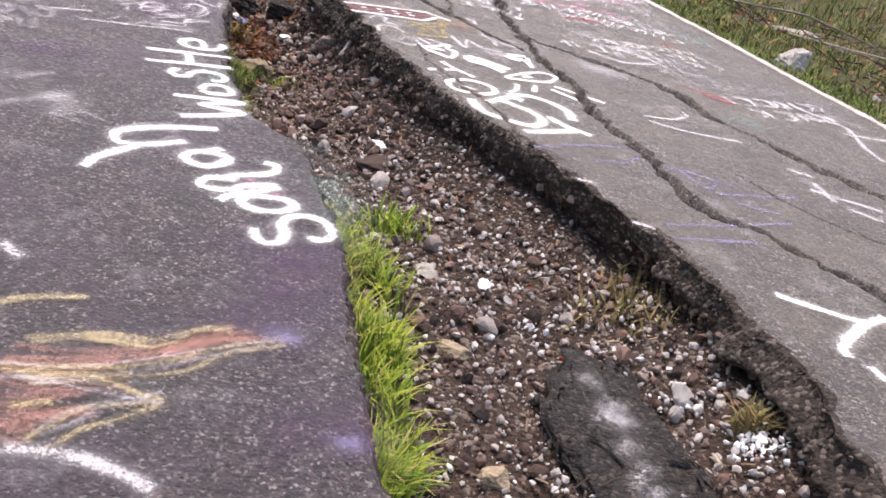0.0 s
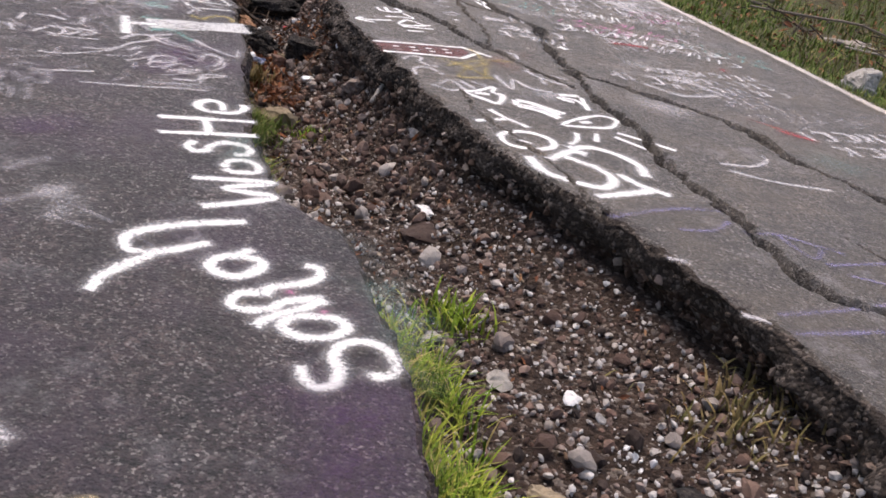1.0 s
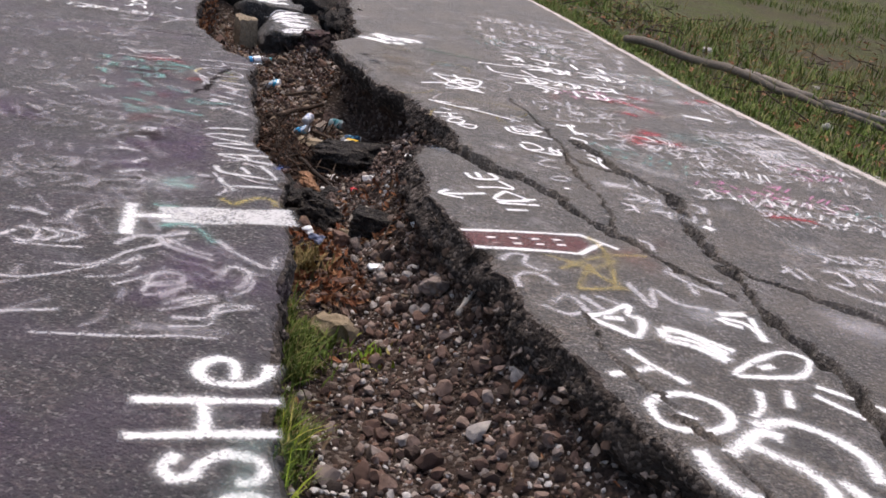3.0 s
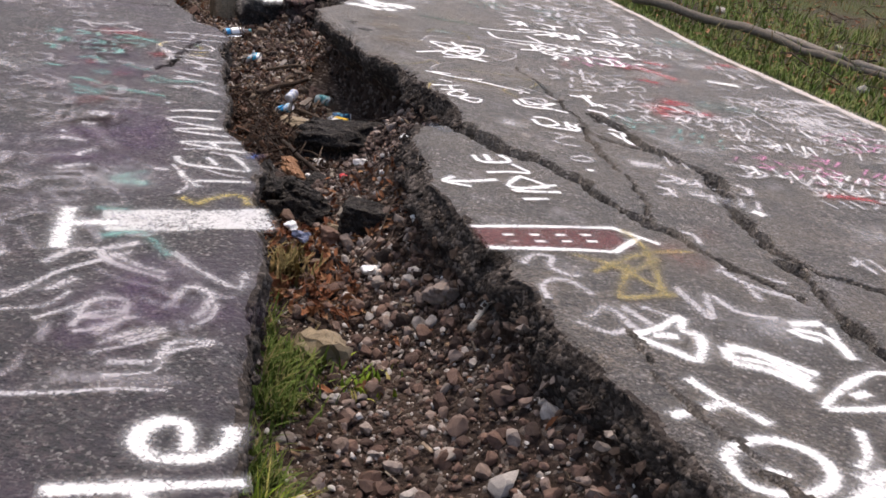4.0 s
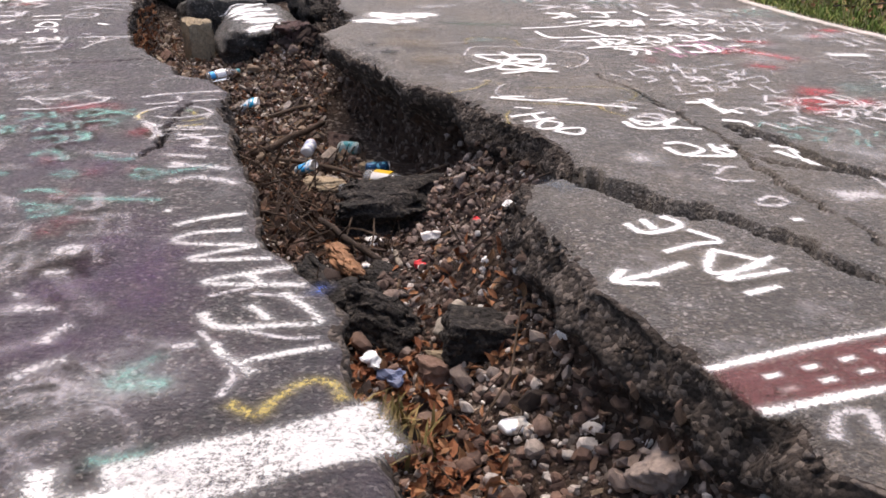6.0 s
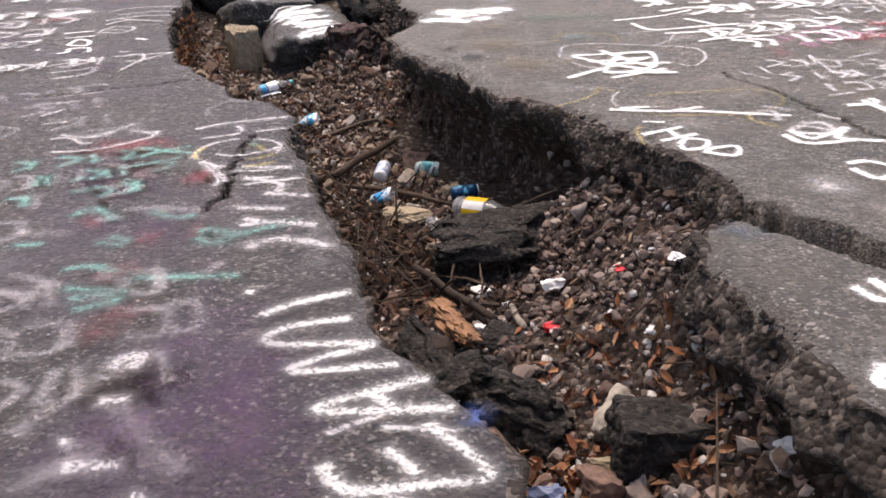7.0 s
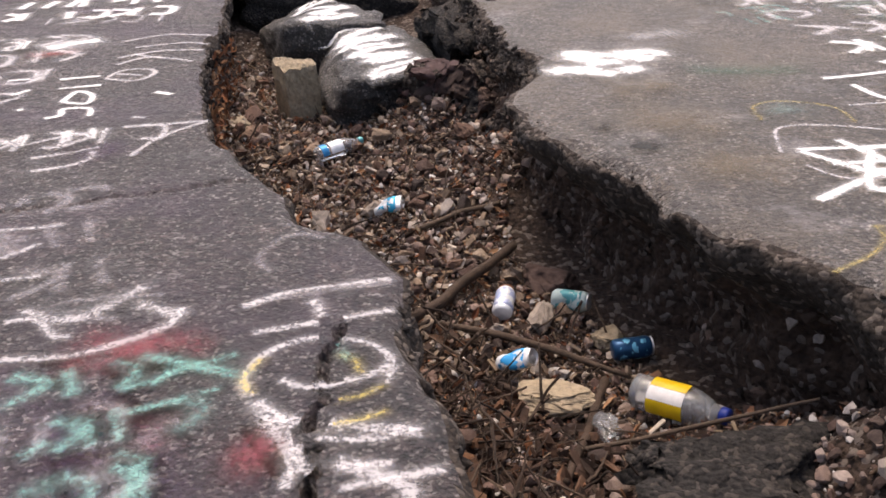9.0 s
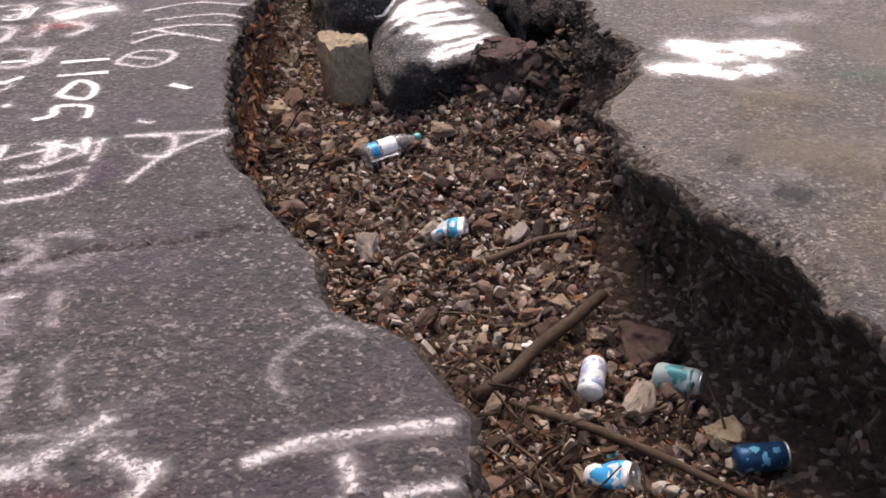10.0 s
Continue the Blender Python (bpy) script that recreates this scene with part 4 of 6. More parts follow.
marks("graffiti", "white sprayed marks near the road edge", FAINT, 0.045, [[(2.71, 6.78), (2.84, 6.64), (2.98, 6.63)], [(2.72, 6.5), (2.98, 6.52), (3.0, 6.15), (3.04, 5.92)], [(2.93, 6.35), (3.22, 6.4)], [(2.36, 5.14), (2.54, 5.09), (2.72, 5.05)], [(2.31, 5.37), (2.45, 5.34)], [(2.51, 4.98), (2.67, 4.9)], [(2.42, 5.25), (2.46, 5.02)], [(1.5, 7.2), (1.73, 7.18), (1.94, 7.0)], [(1.4, 6.96), (1.61, 6.86), (1.86, 7.01)]])
marks("graffiti", "white sprayed arrow on asphalt", WHITE, 0.04, [[(1.84, 3.81), (2.0, 3.77), (2.16, 3.75), (2.27, 3.83)], [(2.17, 3.75), (2.01, 3.53), (2.0, 3.44)], [(2.06, 3.42), (2.09, 3.33)]])
marks("graffiti", "soft red sprayed patches on asphalt", RED_SOLID, 0.06, [[(2.09, 6.53), (2.2, 6.49), (2.3, 6.46)], [(1.29, 7.83), (1.44, 7.88), (1.57, 7.89)], [(2.01, 7.72), (2.07, 7.7)]])
marks("graffiti", "thin red sprayed tail on asphalt", RED, 0.02, [[(1.95, 6.63), (2.08, 6.58), (2.21, 6.51)]])
marks("graffiti", "dark maroon painted panel", MAROON, 0.11, [[(-0.12, 6.62), (0.07, 6.7), (0.33, 6.81)]])
marks("graffiti", "white outline and dashes of the maroon panel", WHITE, 0.026, [[(-0.17, 6.69), (0.07, 6.81), (0.32, 6.92)], [(-0.1, 6.53), (0.1, 6.61), (0.32, 6.69)], [(0.32, 6.92), (0.4, 6.88), (0.49, 6.84)], [(0.32, 6.69), (0.41, 6.86)]])
marks("graffiti", "two rows of white dashes on the maroon panel", WHITE, 0.017, [[(-0.06 + 0.09 * k - 0.011 * r, 6.635 + 0.043 * k + 0.025 * r), (-0.02 + 0.09 * k - 0.011 * r, 6.654 + 0.043 * k + 0.025 * r)] for k in range(4) for r in (-1, 1)])
marks("graffiti", "yellow sprayed star lines", OCHRE, 0.03, [[(0.17, 6.6), (0.32, 6.56), (0.47, 6.42)], [(0.35, 6.92), (0.43, 6.77), (0.46, 6.46)], [(0.25, 6.49), (0.42, 6.72), (0.6, 6.83)], [(0.32, 6.32), (0.5, 6.42)], [(0.36, 6.59), (0.32, 6.34)], [(0.37, 6.54), (0.47, 6.7)]])
marks("graffiti", "rust and red haze", RUST, 0.14, [[(0.49, 6.88), (0.58, 6.74), (0.66, 6.67)], [(0.63, 7.06), (0.72, 7.02)]])
marks("graffiti", "white sprayed curls on asphalt", FAINT, 0.028, [[(0.01, 6.44), (0.04, 6.53), (0.1, 6.54), (0.1, 6.46), (0.17, 6.42), (0.2, 6.45)], [(0.1, 6.22), (0.08, 6.32), (0.15, 6.38), (0.24, 6.3)]])
marks("graffiti", "white sprayed scribble on asphalt", FAINT, 0.032, [[(0.18, 6.11), (0.28, 6.07), (0.34, 6.12)], [(0.22, 6.14), (0.28, 6.24), (0.36, 6.12)], [(0.32, 6.27), (0.41, 6.17)], [(0.38, 6.29), (0.47, 6.25)], [(0.51, 6.48), (0.6, 6.3), (0.61, 6.47), (0.7, 6.38), (0.83, 6.39)], [(0.67, 6.71), (0.79, 6.61), (0.93, 6.58)], [(0.76, 6.64), (0.79, 6.5)], [(0.45, 7.01), (0.62, 7.01), (0.64, 6.9)], [(0.69, 6.74), (0.91, 6.7)]])
marks("graffiti", "broad white sprayed strokes", WHITE, 0.04, [[(0.84, 6.33), (0.88, 6.29), (0.94, 6.28)], [(0.85, 6.36), (0.97, 6.42)], [(0.62, 6.12), (0.69, 6.12), (0.76, 6.08), (0.85, 6.01)], [(0.62, 6.03), (0.73, 6.02), (0.84, 5.95)], [(0.62, 6.12), (0.62, 6.03)]])
marks("graffiti", "white sprayed letter E and arrow", WHITE, 0.026, [[(-0.26, 7.52), (-0.21, 7.45), (-0.1, 7.52), (-0.15, 7.59)], [(-0.18, 7.48), (-0.21, 7.56)], [(-0.33, 7.11), (-0.22, 7.17), (-0.13, 7.24)], [(-0.3, 7.19), (-0.33, 7.11), (-0.22, 7.1)]])
marks("graffiti", "overlapping white sprayed letters", WHITE, 0.025, [[(-0.18, 7.31), (-0.08, 7.38), (-0.01, 7.41), (-0.09, 7.49)], [(-0.05, 7.33), (-0.08, 7.18), (0.07, 7.26), (-0.05, 7.34)], [(-0.06, 7.15), (0.1, 7.3)], [(-0.02, 7.06), (0.08, 7.12)], [(-0.05, 7.14), (0.12, 7.22)], [(0.23, 7.59), (0.27, 7.6)]])
marks("graffiti", "thick white sprayed burst", WHITE, 0.085, [[(-1.45, 10.94), (-1.3, 10.91), (-1.06, 10.85)], [(-1.44, 10.88), (-1.28, 10.86)], [(-1.48, 10.70), (-1.22, 10.62)], [(-1.36, 10.76), (-1.2, 10.82)], [(-1.2, 10.98), (-1.1, 10.8)], [(-1.5, 10.64), (-1.4, 10.7), (-1.28, 10.67)], [(-1.39, 10.98), (-1.34, 10.82), (-1.25, 10.79)], [(-1.23, 10.91), (-1.08, 10.96), (-1.05, 10.87)], [(-1.21, 10.74), (-1.14, 10.64)]])
marks("graffiti", "faded green haze on asphalt", GREEN, 0.12, [[(-0.98, 10.69), (-0.8, 10.66), (-0.54, 10.68)]])
marks("graffiti", "solid white sprayed oval", WHITE, 0.07, [[(1.05, 10.01), (1.28, 10.02)]])
marks("graffiti", "white sprayed smudge on asphalt", FAINT, 0.1, [[(0.41, 7.81), (0.6, 7.85)], [(-0.19, 8.15), (-0.09, 8.16)]])
marks("graffiti", "white sprayed wedge on asphalt", WHITE, 0.05, [[(0.91, 7.43), (0.97, 7.39)]])
marks("graffiti", "pale haze of white spray", GHOST, 0.24, [[(1.25, 6.53), (1.39, 6.53), (1.53, 6.44)]])
marks("graffiti", "short white sprayed word with a dot", WHITE, 0.022, [[(-0.57, 8.79), (-0.49, 8.78)], [(-0.58, 8.64), (-0.45, 8.72)], [(-0.53, 8.57), (-0.41, 8.64)], [(-0.5, 8.7), (-0.47, 8.6)], [(-0.48, 8.53), (-0.45, 8.59), (-0.39, 8.57), (-0.41, 8.5), (-0.47, 8.48), (-0.48, 8.53)], [(-0.42, 8.46), (-0.33, 8.42), (-0.31, 8.51), (-0.39, 8.49), (-0.41, 8.45)]])
marks("graffiti", "white sprayed lattice on asphalt", WHITE, 0.026, [[(-0.76, 9.8), (-0.63, 9.82), (-0.42, 9.83)], [(-0.75, 9.78), (-0.57, 9.6), (-0.37, 9.47)], [(-0.68, 9.69), (-0.44, 9.73)], [(-0.63, 9.5), (-0.37, 9.47)], [(-0.62, 9.88), (-0.5, 9.65), (-0.42, 9.57)], [(-0.78, 9.43), (-0.59, 9.61), (-0.45, 9.72)], [(-0.61, 9.41), (-0.4, 9.53)], [(-0.55, 9.82), (-0.42, 9.83), (-0.44, 9.57), (-0.63, 9.5), (-0.55, 9.82)], [(-0.63, 9.64), (-0.37, 9.63)]])
marks("graffiti", "thin faded yellowish circles on asphalt", OCHRE, 0.015, [[(-0.81, 10.09), (-0.81, 10.23), (-0.72, 10.29), (-0.56, 10.22), (-0.53, 10.07)], [(-0.85, 9.01), (-0.75, 9.1), (-0.69, 9.2), (-0.69, 9.27), (-0.61, 9.19)], [(-0.51, 9.14), (-0.35, 9.16), (-0.15, 9.18), (-0.05, 9.12), (-0.05, 9.01), (-0.12, 8.91), (-0.24, 8.87), (-0.44, 8.86), (-0.53, 8.89)], [(-0.59, 8.54), (-0.6, 8.66), (-0.58, 8.74)], [(-0.21, 8.86), (-0.2, 8.79), (-0.13, 8.71)]])
marks("graffiti", "thin faded white circles on asphalt", FAINT, 0.014, [[(-0.81, 9.79), (-0.78, 9.99), (-0.64, 10.03), (-0.39, 9.96), (-0.22, 9.88), (-0.2, 9.71), (-0.27, 9.57), (-0.33, 9.61)], [(-0.76, 9.67), (-0.68, 9.58), (-0.52, 9.59)], [(-0.61, 9.2), (-0.64, 9.11), (-0.63, 9.0), (-0.49, 8.98)], [(-0.49, 10.24), (-0.28, 10.26), (-0.3, 10.07), (-0.39, 9.96)]])
marks("graffiti", "white sprayed straight line", WHITE, 0.022, [[(-0.66, 8.95), (-0.5, 8.92), (-0.37, 8.91), (-0.24, 8.88), (-0.07, 8.84)], [(-0.63, 8.96), (-0.52, 8.98)], [(-0.45, 8.92), (-0.34, 8.96)]])
marks("graffiti", "white sprayed zigzag letters on asphalt", WHITE, 0.026, [[(-0.5, 10.56), (-0.28, 10.64), (-0.1, 10.78)], [(-0.43, 10.47), (-0.34, 10.3), (-0.08, 10.37), (0.07, 10.39)], [(-0.18, 10.02), (-0.08, 10.07), (0.14, 10.11)], [(-0.29, 10.21), (-0.03, 10.23), (-0.1, 10.07)], [(-0.16, 10.55), (-0.03, 10.38)]])
marks("graffiti", "dense white sprayed letters beside a crack", WHITE, 0.026, [[(-0.11, 8.68), (-0.06, 8.58), (0.07, 8.69), (0.02, 8.58), (0.15, 8.54)], [(-0.14, 8.63), (-0.09, 8.53), (0.07, 8.56)], [(-0.1, 8.64), (0.04, 8.62)]])
marks("graffiti", "dense white sprayed letters between cracks", WHITE, 0.026, [[(-0.03, 8.33), (0.04, 8.35), (0.1, 8.27), (0.02, 8.2), (-0.03, 8.29)], [(0.04, 8.19), (0.2, 8.21)], [(0.14, 8.35), (0.15, 8.25), (0.2, 8.22), (0.19, 8.34)], [(0.14, 8.3), (0.22, 8.26)]])
marks("graffiti", "row of white sprayed letters across cracks", WHITE, 0.028, [[(0.15, 8.95), (0.26, 8.98), (0.26, 9.04)], [(0.23, 9.01), (0.28, 8.81)], [(0.26, 8.87), (0.36, 8.79)], [(0.27, 8.78), (0.34, 8.85)], [(0.25, 8.68), (0.34, 8.66), (0.34, 8.59)], [(0.31, 8.61), (0.36, 8.56)], [(0.33, 8.48), (0.43, 8.49)], [(0.33, 8.43), (0.37, 8.51)], [(0.35, 8.35), (0.47, 8.33)], [(0.42, 8.32), (0.44, 8.17)], [(0.43, 8.2), (0.47, 8.11)], [(0.36, 8.29), (0.42, 8.2)]])
marks("graffiti", "small faded white letters on asphalt", FAINT, 0.018, [[(0.14, 9.62), (0.21, 9.55), (0.22, 9.7), (0.24, 9.42)], [(0.37, 9.65), (0.48, 9.72)], [(0.44, 9.49), (0.55, 9.53)], [(0.49, 9.4), (0.59, 9.48), (0.6, 9.37), (0.51, 9.34)], [(0.35, 9.31), (0.43, 9.35), (0.42, 9.25), (0.35, 9.23)], [(0.57, 9.29), (0.59, 9.17), (0.65, 9.24)], [(0.13, 9.08), (0.23, 9.12)], [(0.23, 9.42), (0.31, 9.36)], [(-0.11, 9.44), (-0.03, 9.33)], [(-0.02, 9.52), (-0.0, 9.41)], [(0.03, 9.38), (0.09, 9.43)]])
marks("graffiti", "faded white rings on asphalt", FAINT, 0.024, [[(0.17, 7.74), (0.22, 7.79), (0.26, 7.75), (0.23, 7.71), (0.17, 7.71), (0.17, 7.74)], [(0.09, 7.99), (0.14, 8.07), (0.18, 8.08)], [(0.08, 7.97), (0.12, 7.93), (0.21, 7.94)], [(0.06, 8.1), (0.13, 8.08)]])
marks("graffiti", "solid red sprayed patch", RED_SOLID, 0.12, [[(0.46, 10.07), (0.58, 9.99)], [(0.59, 9.74), (0.74, 9.66)], [(0.59, 9.05), (0.66, 8.92), (0.73, 8.83)], [(0.7, 9.23), (0.8, 9.13)], [(1.09, 10.55), (1.19, 10.51)], [(0.1, 9.77), (0.15, 9.77)]])
marks("graffiti", "soft pale sprayed smudge", PALE_HAZE, 0.13, [[(-0.12, 8.14), (-0.04, 8.12)]])
marks("graffiti", "broad faded purple spray", PURPLE, 0.14, [[(-1.96, 8.01), (-1.92, 7.77)], [(-2.14, 7.86), (-2.13, 7.94)], [(-1.75, 7.59), (-1.69, 7.6)], [(-2.21, 8.13), (-2.16, 8.21)]])
marks("graffiti", "soft faded red spray on asphalt", RED_SOFT, 0.07, [[(-2.29, 8.63), (-2.16, 8.65)], [(-1.91, 8.29), (-1.98, 8.31)], [(-1.99, 7.81), (-1.91, 7.82)], [(-2.17, 7.92), (-2.11, 7.94)], [(-1.85, 7.86), (-1.81, 7.86)], [(-1.99, 7.62), (-1.92, 7.59)]])
marks("stain", "small dark oily stain on asphalt", OIL, 0.06, [[(-1.235, 9.845), (-1.15, 9.81)], [(-1.33, 10.02), (-1.28, 10.0)]])
marks("graffiti", "solid red sprayed patch", RED_SOLID, 0.13, [[(0.59, 10.1), (0.74, 9.97), (0.87, 9.85)], [(0.65, 10.32), (0.84, 10.27)], [(0.62, 9.06), (0.76, 9.02), (0.99, 9.04)], [(0.68, 9.23), (0.88, 9.2)], [(1.2, 10.68), (1.36, 10.72)]])


def scrawl(name, label, mat, seed, x0, y0, x1, y1, lines, size, width):
    """Unreadable lines of lettering as short bars, lines running from (x0, y0) to (x1, y1) and stacked along the road."""
    rnd = random.Random(seed)
    d = Vector((x1 - x0, y1 - y0))
    u, length = d.normalized(), d.length
    up = Vector((-u.y, u.x))
    strokes = []
    for k in range(lines):
        at = rnd.uniform(0, 0.15)
        o = Vector((x0, y0)) + up * k * size * 1.55
        while at < length - size * 0.4:
            w = size * rnd.uniform(0.4, 0.75)
            a = o + u * at
            kind = rnd.random()
            lean = rnd.uniform(-0.2, 0.2) * size
            if kind < 0.45:
                strokes.append([a, a + up * size + u * lean])
            elif kind < 0.7:
                strokes.append([a, a + up * size * 0.55 + u * (w + lean), a + up * size + u * lean])
            elif kind < 0.85:
                strokes.append([a + up * size * rnd.random(), a + u * w + up * size * rnd.random()])
            else:
                strokes.append([a + up * size, a + u * w * 0.9 + up * size * 0.8, a + u * w * 0.8, a + up * size * 0.1])
            at += w * rnd.uniform(0.75, 1.2) + (size * 0.6 if rnd.random() < 0.16 else 0)
    return marks(name, label, mat, width, [[(p.x, p.y) for p in s] for s in strokes])


far_text = "unreadable white sprayed lettering on grey asphalt"
scrawl("lettering", far_text, FAINT, 1, 0.95, 8.3, 1.95, 8.9, 4, 0.11, 0.02)
scrawl("lettering", far_text, FAINT, 2, 1.2, 7.6, 2.1, 8.05, 3, 0.10, 0.02)
scrawl("lettering", far_text, FAINT, 3, 1.3, 8.95, 2.15, 9.3, 4, 0.12, 0.022)
scrawl("lettering", far_text, FAINT, 4, 0.45, 8.55, 1.1, 8.95, 2, 0.13, 0.028)
scrawl("lettering", far_text, WHITE, 5, -0.3, 10.6, 0.75, 10.9, 2, 0.20, 0.04)
scrawl("lettering", far_text, FAINT, 6, -0.5, 11.2, 0.9, 11.5, 3, 0.2, 0.045)
scrawl("lettering", far_text, WHITE, 7, 0.0, 9.85, 0.75, 10.1, 2, 0.18, 0.035)
scrawl("lettering", far_text, FAINT, 8, -0.7, 12.2, 0.7, 12.5, 3, 0.22, 0.05)
scrawl("lettering", far_text, FAINT, 9, 1.55, 6.95, 2.4, 7.3, 3, 0.10, 0.024)
scrawl("lettering", far_text, FAINT, 10, 2.35, 6.25, 3.1, 6.6, 2, 0.14, 0.03)
scrawl("lettering", far_text, FAINT, 11, -0.05, 8.55, 0.2, 8.9, 2, 0.12, 0.03)
scrawl("lettering", far_text, FAINT, 12, 1.3, 10.0, 1.75, 10.15, 3, 0.16, 0.035)
left_text = "faded unreadable sprayed lettering on purplish asphalt"
scrawl("lettering", left_text, GHOST, 21, -2.2, 6.9, -1.5, 7.15, 3, 0.14, 0.03)
scrawl("lettering", left_text, GHOST, 22, -2.3, 6.05, -1.55, 6.35, 3, 0.13, 0.03)
scrawl("lettering", left_text, FAINT, 23, -2.0, 5.55, -1.4, 5.8, 2, 0.12, 0.028)
scrawl("lettering", left_text, GHOST, 24, -2.6, 7.7, -2.0, 7.95, 3, 0.13, 0.03)
scrawl("lettering", left_text, TEAL, 25, -2.5, 8.0, -1.98, 8.2, 3, 0.11, 0.03)
scrawl("lettering", left_text, GHOST, 26, -3.4, 8.4, -2.4, 8.9, 3, 0.16, 0.035)
scrawl("lettering", left_text, FAINT, 27, -4.4, 10.2, -3.3, 10.6, 3, 0.2, 0.045)
scrawl("lettering", left_text, WHITE, 28, -4.2, 11.6, -3.35, 11.8, 3, 0.2, 0.05)
scrawl("lettering", left_text, GHOST, 29, -3.6, 7.4, -2.6, 7.9, 2, 0.16, 0.035)
scrawl("lettering", left_text, GHOST, 30, -2.0, 4.6, -1.2, 4.9, 2, 0.13, 0.03)
scrawl("lettering", left_text, GHOST, 31, -1.1, 5.45, -0.75, 5.6, 2, 0.11, 0.024)

rnd = random.Random(77)
for k in range(15):
    y, n = rnd.uniform(3.2, 10.5), rnd.uniform(0.35, 0.8)
    a = rnd.uniform(1.0, 2.4)
    x = float(along(LEFT_EDGE, y + n)) - rnd.uniform(0.9, 2.4)
    scrawl("lettering", left_text, GHOST, 200 + k, x, y, x + n * math.cos(a), y + n * math.sin(a), 1, rnd.uniform(0.08, 0.14), rnd.uniform(0.012, 0.022))
for k in range(14):
    y = rnd.uniform(6.2, 13.0)
    x = float(along(ROAD_SIDE, y)) - rnd.uniform(0.5, 1.7)
    a, n = rnd.uniform(-0.6, 0.9), rnd.uniform(0.4, 0.9)
    scrawl("lettering", far_text, GHOST if k % 3 else FAINT, 300 + k, x, y, x + n * math.cos(a) * 0.6, y + n * math.sin(a), rnd.randint(1, 3), rnd.uniform(0.09, 0.16), rnd.uniform(0.018, 0.03))
for k in range(44):
    y = rnd.uniform(2.6, 12.5) if k < 26 else rnd.uniform(8.5, 13.0)
    x = float(along(LEFT_EDGE, y)) - rnd.uniform(0.25, 2.4) if k % 2 else float(along(RIGHT_EDGE, y)) + rnd.uniform(0.3, 2.4)
    a, n = rnd.uniform(0, 3), rnd.uniform(0.15, 0.4)
    marks("overspray", "broad faint smear of old overspray", (PALE_HAZE, PURPLE, MINT_HAZE, PALE_HAZE, DARK_HAZE, PURPLE if k % 2 else PALE_HAZE)[k % 6], rnd.uniform(0.12, 0.26), [[(x, y), (x + n * math.cos(a), y + n * math.sin(a))]])

for k in range(16):
    y = rnd.uniform(7.6, 12.0)
    x = float(along(RIGHT_EDGE, y)) + rnd.uniform(0.7, 2.6)
    a, n = rnd.uniform(-0.5, 0.7), rnd.uniform(0.4, 0.8)
    scrawl("lettering", "thin faded coloured scribbles on grey asphalt", (FAINT, TEAL, GHOST, PINK)[k % 4], 500 + k, x, y, x + n * math.cos(a), y + n * math.sin(a), 2, rnd.uniform(0.08, 0.13), 0.017)

for k in range(10):
    y, n = rnd.uniform(2.6, 7.5), rnd.uniform(0.35, 0.8)
    a = rnd.uniform(0.6, 1.6)
    x = float(along(LEFT_EDGE, y + n)) - rnd.uniform(0.5, 1.5)
    scrawl("lettering", left_text, GHOST, 600 + k, x, y, x + n * math.cos(a), y + n * math.sin(a), rnd.randint(1, 2), rnd.uniform(0.10, 0.17), rnd.uniform(0.018, 0.028))
for k in range(14):
    y = rnd.uniform(6.8, 12.5)
    x = float(along(RIGHT_EDGE, y)) + rnd.uniform(0.9, 2.3)
    a, n = rnd.uniform(-0.4, 0.6), rnd.uniform(0.5, 0.9)
    scrawl("lettering", far_text, WORN_WHITE if k % 2 else FAINT, 700 + k, x, y, x + n * math.cos(a), y + n * math.sin(a), rnd.randint(1, 2), rnd.uniform(0.10, 0.17), rnd.uniform(0.018, 0.026))
for x0, y0, x1, y1, w, mat in ((0.14, 3.95, 0.30, 3.62, 0.16, MINT_HAZE), (0.02, 4.25, 0.16, 4.0, 0.13, DARK_HAZE), (0.25, 3.7, 0.34, 3.4, 0.1, DARK_HAZE), (-0.5, 4.9, -0.42, 4.6, 0.1, MINT_HAZE), (1.35, 9.4, 1.8, 9.1, 0.2, PALE_HAZE), (0.9, 10.4, 1.4, 10.6, 0.22, PALE_HAZE), (0.5, 8.3, 0.9, 8.2, 0.18, PALE_HAZE), (0.3, 11.0, 0.9, 11.2, 0.24, PALE_HAZE)):
    marks("overspray", "soft patch of overspray on asphalt", mat, w, [[(x0, y0), (x1, y1)]])

marks("stain", "brownish faded stain on asphalt", RUST_HAZE, 0.22, [[(-1.25, 10.1), (-0.9, 10.0)], [(-1.1, 9.75), (-0.8, 9.6)], [(-1.3, 10.4), (-1.0, 10.5)]])

for k in range(9):
    y = rnd.uniform(9.4, 12.6)
    x = float(along(LEFT_EDGE, y)) - rnd.uniform(0.9, 1.9)
    scrawl("lettering", left_text, WORN_WHITE if k % 2 else FAINT, 800 + k, x, y, x + rnd.uniform(0.5, 0.8), y + rnd.uniform(0.1, 0.4), rnd.randint(1, 2), rnd.uniform(0.12, 0.18), rnd.uniform(0.02, 0.03))

# the painted line along the road's outer edge
marks("edge_line", "long worn pale painted line along the road edge", LINE, 0.085, [[(float(along(ROAD_SIDE, v)) - 0.10, float(v)) for v in np.arange(-8.0, 38.1, 0.8)]])


